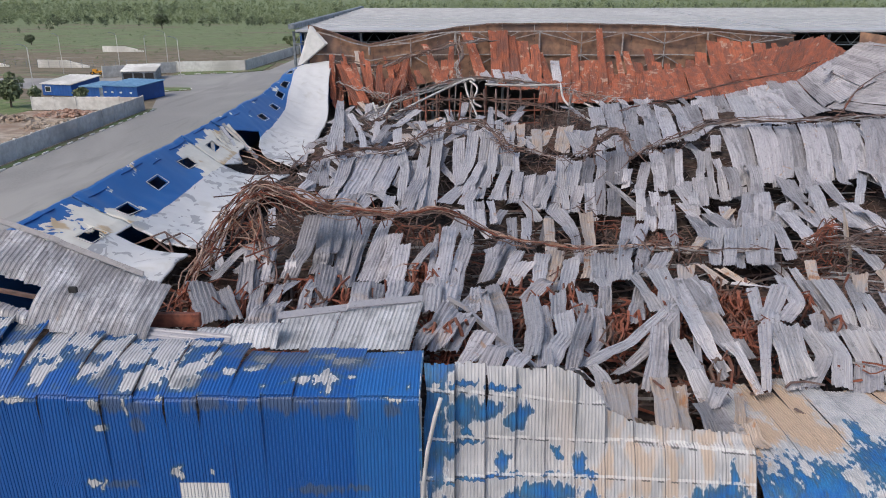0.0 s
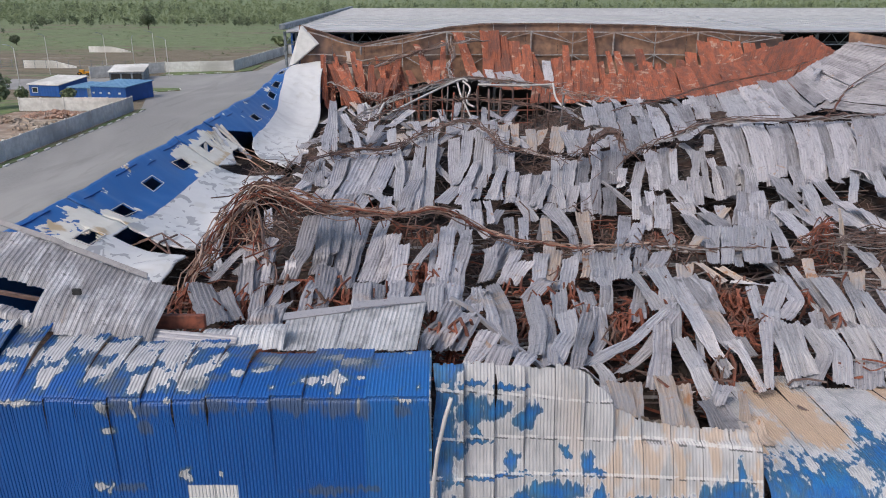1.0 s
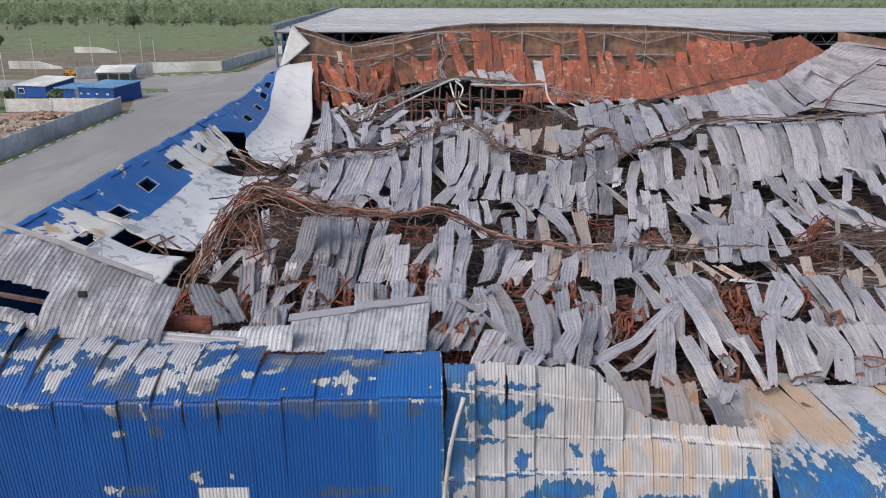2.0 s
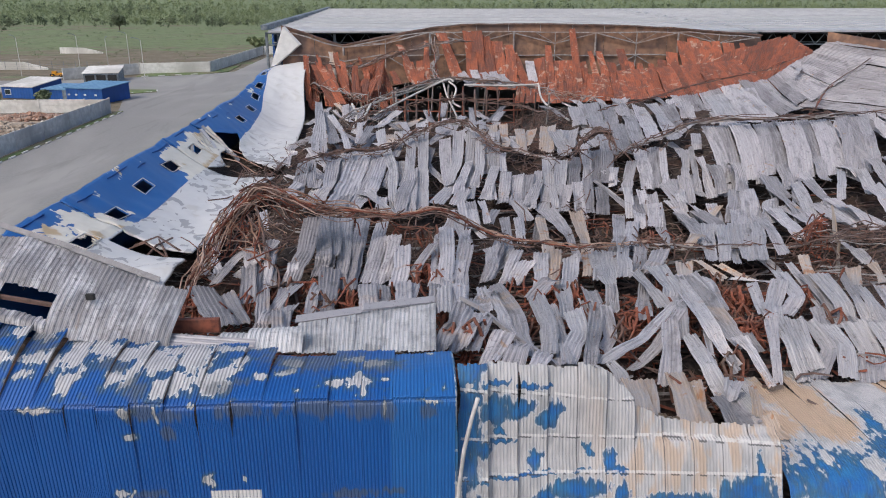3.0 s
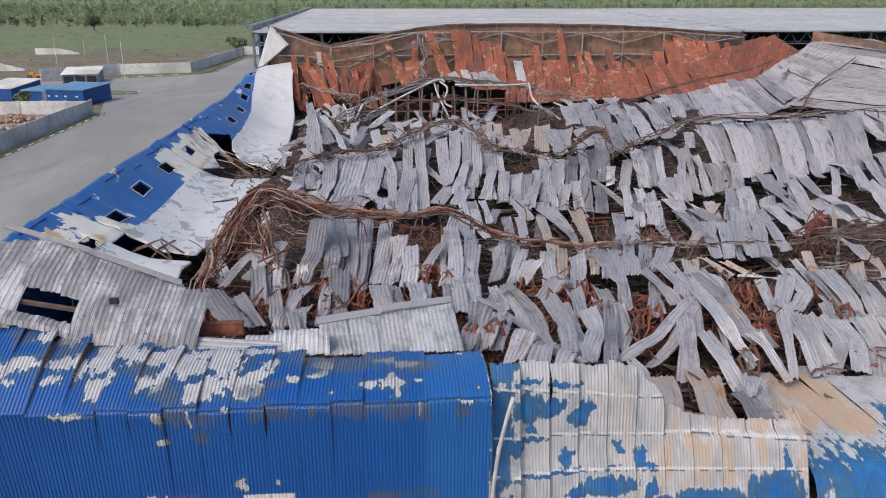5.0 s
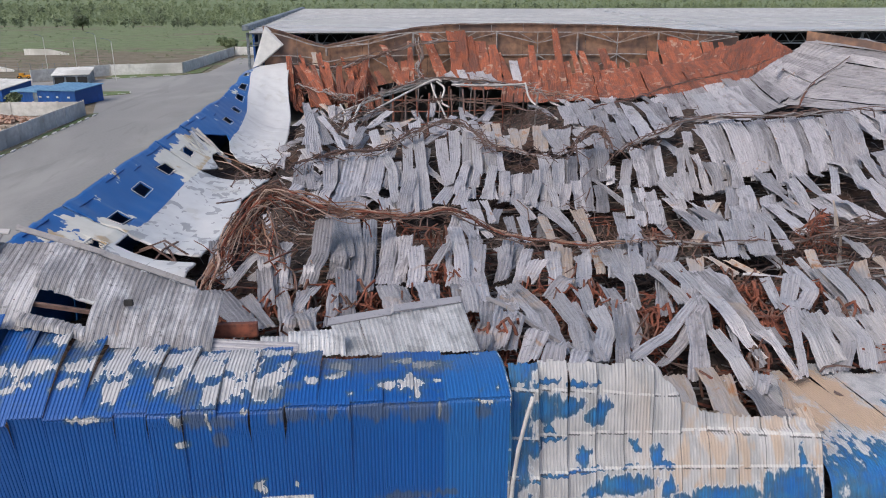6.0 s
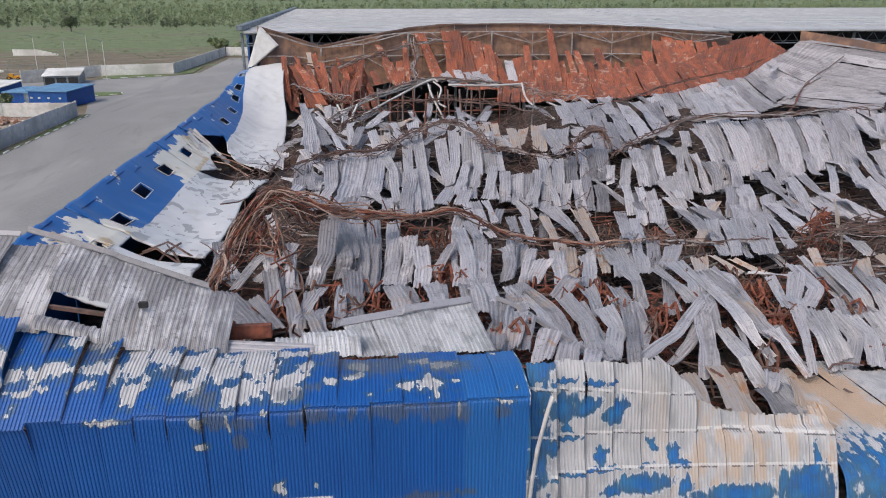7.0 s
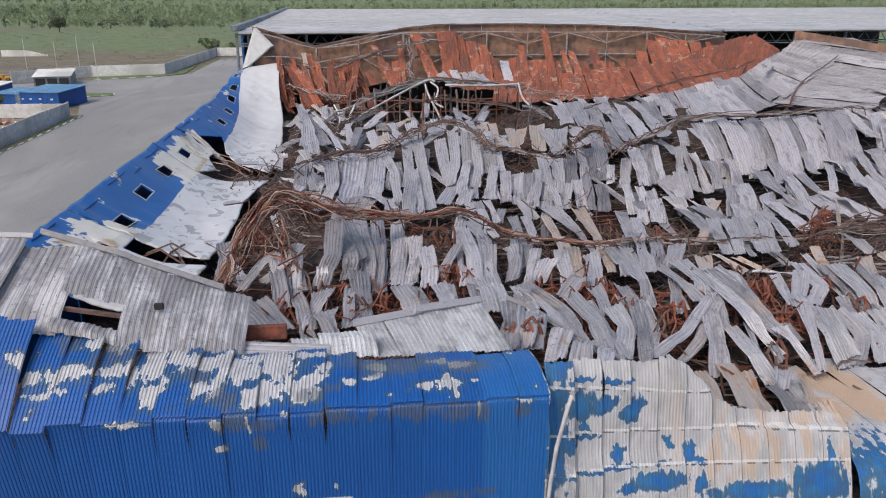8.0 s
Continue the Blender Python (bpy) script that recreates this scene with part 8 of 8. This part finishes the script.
v, f = rods([[(-0.15, 29.9, 6.75), (0.55, 28.6, 6.85), (1.3, 27.0, 6.72), (2.9, 24.5, 6.4), (3.2, 23.9, 6.25)]], [0.11])
tagged(solid("edge_flashing", v, f, GREY), "grey folded ridge flashing lying across leaning sheets", "flashing")
for x in range(-8, 14, 2):
    v, f = rods([[(x * 1.05 + fill.uniform(-0.3, 0.3), 94 + fill.uniform(-3, 3), 0.3), (x * 1.05 + fill.uniform(-0.4, 0.4), 94 + fill.uniform(-3, 3), 8.2)]], [fill.uniform(0.05, 0.14)], 6)
    tagged(solid("hanging_rod", v, f, fill.choice((ASHY, BROWN, RUST)), None), "thin steel rod standing in the burnt hall", "rod", "hanging rods")
for z in (3.4, 5.0, 6.4):
    v, f = rods([[(-9, 95.5, z), (3, 95.2, z - 0.1), (14, 95.6, z + 0.05)]], [0.11])
    tagged(solid("rack_beam", v, f, RUST), "rust-red rack beam inside the burnt hall", "beam", "rack beams")
k = 100
TANGLES_NEAR = (
    (-7.5, 33.5, 1.0, 1.2, 50), (-6, 31, 1.6, 1.2, 55), (-11.5, 32, 1.5, 1.6, 50), (-3.3, 31.5, 1.2, 1.5, 40),
    (-10.5, 44, 1.8, 2.2, 50), (-1.5, 42.5, 1.5, 1.5, 45), (4.5, 34.0, 0.8, 1.2, 40), (4.8, 30.5, 0.8, 1.4, 45),
    (7.0, 32.5, 0.7, 1.6, 45), (8.2, 31, 0.9, 1.8, 60), (12.5, 31.5, 1.0, 2.0, 90), (12.8, 34.5, 1.2, 1.0, 60),
    (13.6, 36.0, 1.5, 0.8, 40), (17, 33, 1.4, 0.8, 40), (19.5, 36.0, 2.2, 1.0, 60), (22, 40, 2.0, 1.4, 80),
)
TANGLES_FAR = (
    (16, 48, 2.2, 1.4, 60), (10.5, 45, 1.5, 1.2, 50), (10, 38.0, 2.0, 1.0, 40), (27, 46, 2.0, 2.0, 60),
    (-0.6, 25.5, 0.8, 1.2, 30), (1.6, 47, 2.5, 1.2, 50), (-8, 64, 2, 2, 40), (18, 55, 2, 2, 40),
    (6, 56, 3, 1.5, 60), (24, 41, 2.5, 1.0, 70), (5, 73, 5, 1.5, 25), (-7, 70, 2, 2, 30),
    (-11, 48, 1.6, 3, 60), (16, 30, 2.5, 1.5, 50), (10.5, 27, 2.5, 1.0, 60), (-8.7, 26, 1.4, 1.0, 30),
)
for x, y, sx, sy, n in TANGLES_NEAR + TANGLES_FAR:
    k += 1
    tangle((x, y, sag(x, y) - (1.35 if y < 30.2 and x > 8 else 0.85 if y < 36 else 1.5)), (sx, sy), n, RUST if y < 36 else BROWN, "tangle of rust-red bent steel rods between the sheets" if y < 36 else "tangle of brown bent steel rods between the sheets", k, (0.035, 0.065) if y < 36 else (0.02, 0.05), 0.28, 0.6 if y < 36 else 1.0)
for x, y, z, n, mat in ((-11.0, 39.4, 6.9, 12, TANROD), (-12.0, 37.0, 5.6, 12, RUST), (-9.6, 38.6, 6.2, 12, TANROD), (-11.0, 42.5, 5.8, 20, BROWN), (-14.5, 62.0, 4.2, 50, BROWN), (-13.5, 66.0, 4.2, 50, BROWN), (-14.5, 58.5, 4.0, 40, BROWN)):
    k += 1
    tangle((x, y, z), (0.9, 1.2), n, mat, "knot of bent rust-brown steel sections beside the side wall", k, (0.025, 0.05), 0.9)
for row in range(9):
    y = 29.5 + row * 6.8
    tangle((6 + row * 1.6, y, sag(6, y) - 1.75), (6 + row * 0.8, 2.4), 230, BROWN, "scattered rusty rods and purlins over the rubble", 300 + row, (0.02, 0.06), 0.6)


def bent_frames(at, width, count, seed):
    """A clump of buckled channel sections: a few flat bars doubled over, with rungs left between them."""
    c = random.Random(seed)
    lines, rad = [], []
    for i in range(count * 2 + 1):
        x = width * (2.0 * i / (count * 2) - 1.0) + c.uniform(-0.1, 0.1)
        y, z, rise = c.uniform(-0.35, 0.25), c.uniform(-0.5, -0.2), c.uniform(0.25, 0.75)
        lean = c.gauss(0, 0.28)
        lines.append([(x, y + 0.5, z - 0.5), (x + lean * 0.5, y + 0.15, z + rise * 0.6), (x + lean, y, z + rise), (x + lean * 1.4 + c.gauss(0, 0.15), y - 0.35, z + rise * 0.55), (x + lean * 1.3 + c.gauss(0, 0.3), y - 0.8, z - 0.5)])
        rad.append(c.uniform(0.045, 0.085))
    for _ in range(count + 1):
        y, z = c.uniform(-0.6, 0.4), c.uniform(-0.5, 0.25)
        lines.append([(-width * c.uniform(0.7, 1.25), y, z), (c.gauss(0, 0.2), y + c.gauss(0, 0.1), z + c.gauss(0, 0.12)), (width * c.uniform(0.7, 1.25), y + c.gauss(0, 0.15), z + c.gauss(0, 0.16))])
        rad.append(c.uniform(0.03, 0.055))
    v, f = rods(lines, rad)
    ob = solid("bent_frame", v, f, RUST)
    ob.location = at
    return tagged(ob, "rust-red buckled steel sections standing between the fallen sheets", "steel wreckage", "buckled sections", "stuff")


CLUMPS_WEST = (
    (-5.0, 34.8, 4.7, 0.56, 3), (-2.0, 36.8, 5.1, 0.47, 3), (-12.8, 34.3, 4.8, 0.67, 3), (-0.5, 29.9, 6.0, 0.44, 2), (-0.5, 25.9, 6.8, 0.21, 3), (-2.0, 43.6, 5.2, 1.03, 3),
    (-9.2, 35.8, 5.1, 0.69, 2), (-9.6, 34.0, 4.9, 0.55, 2), (-12.9, 45.9, 4.8, 0.94, 3), (-1.0, 36.0, 5.1, 0.29, 2),
)
CLUMPS_EAST = (
    (3.7, 36.5, 4.4, 0.76, 3), (3.1, 30.7, 5.2, 0.6, 3), (5.7, 31.4, 5.1, 0.31, 2), (7.5, 31.0, 5.2, 0.65, 4), (7.0, 29.4, 5.1, 0.53, 2), (10.4, 30.7, 5.3, 0.3, 3),
    (10.4, 35.3, 4.9, 0.25, 2), (13.6, 33.4, 5.0, 0.64, 4), (12.4, 29.7, 5.2, 0.68, 5), (14.1, 35.6, 4.9, 0.68, 2), (5.9, 35.3, 4.7, 0.34, 3), (13.6, 46.9, 3.7, 0.81, 2),
    (10.7, 50.5, 3.4, 1.18, 2), (16.4, 30.8, 5.0, 0.23, 2), (16.6, 33.2, 5.2, 0.24, 2), (10.6, 27.0, 4.8, 0.31, 2), (-7.4, 35.8, 5.0, 1.15, 4), (-7.3, 34.1, 4.8, 0.99, 3),
)
for i, (x, y, z, width, count) in enumerate(CLUMPS_WEST + CLUMPS_EAST):
    bent_frames((x, y, z + 0.3), width, count, 700 + i)

# purlins lying across the hall below the sheets
lie = random.Random(53)
for mat, count, label in ((ASHY, 150, "ash-grey purlins lying across the hall under the sheets"), (RUST, 90, "rust-red purlins lying across the hall under the sheets"), (BROWN, 110, "brown purlins lying across the hall under the sheets")):
    lines, rad = [], []
    for _ in range(count):
        y = 25.5 + 34 * lie.random() ** 1.3
        x = lie.uniform(-10, 12 + 0.35 * y)
        turn, run = lie.gauss(0.05, 0.22), lie.uniform(0.8, 2.8)
        p = Vector((x, y, sag(x, y) - lie.uniform(0.9, 1.7)))
        d = Vector((math.cos(turn), math.sin(turn), lie.gauss(0, 0.06))) * run
        lines.append([p - d, p + Vector((0, lie.uniform(-0.1, 0.1), lie.uniform(-0.15, 0.1))), p + d])
        rad.append(lie.uniform(0.04, 0.075))
    v, f = rods(lines, rad)
    tagged(solid("fallen_purlins", v, f, mat), label, "steel wreckage", "", "stuff")

# twisted tan sheet standing up out of the eastern heap
roofing_sheet((22.0, 41.0, 6.9), (22.5, 40.5, 3.8), 0.42, "t", 1.0, 3)
bundle([(20.2, 40.4, 4.4), (20.8, 40.8, 6.0), (21.3, 41.0, 6.4), (21.7, 40.6, 4.6)], 9, 0.3, (RUST, BROWN, RUST), "bent rust-red bars standing in the eastern heap", (0.02, 0.05), seed=18, struts=0.5)

# ---- splintered debris strewn over the rubble ----
litter = random.Random(77)
for mat, count, label in ((BROWN, 2600, "splintered brown sticks and rods strewn over the rubble"), (ASHY, 1500, "ash-grey slivers of steel strewn over the rubble"), (BARK, 1600, "charred black sticks strewn over the rubble")):
    lines, rad = [], []
    while len(lines) < count:
        p = Vector(litter.choice(BED_POINTS))
        if p.x > 46 or p.y > 92 or p.x < -19:
            continue
        if p.y > 62 and litter.random() < 0.4:
            continue
        p += Vector((litter.uniform(-0.4, 0.4), litter.uniform(-0.4, 0.4), litter.uniform(0.0, 0.3)))
        turn = litter.gauss(0.0, 0.8)
        d = Vector((math.cos(turn), math.sin(turn), litter.gauss(0, 0.25))) * litter.uniform(0.3, 1.1)
        lines.append([p - d, p + Vector((0, 0, litter.uniform(-0.1, 0.15))), p + d])
        rad.append(litter.uniform(0.015, 0.05))
    v, f = rods(lines, rad)
    tagged(solid("debris", v, f, mat), label, "debris", "", "stuff")
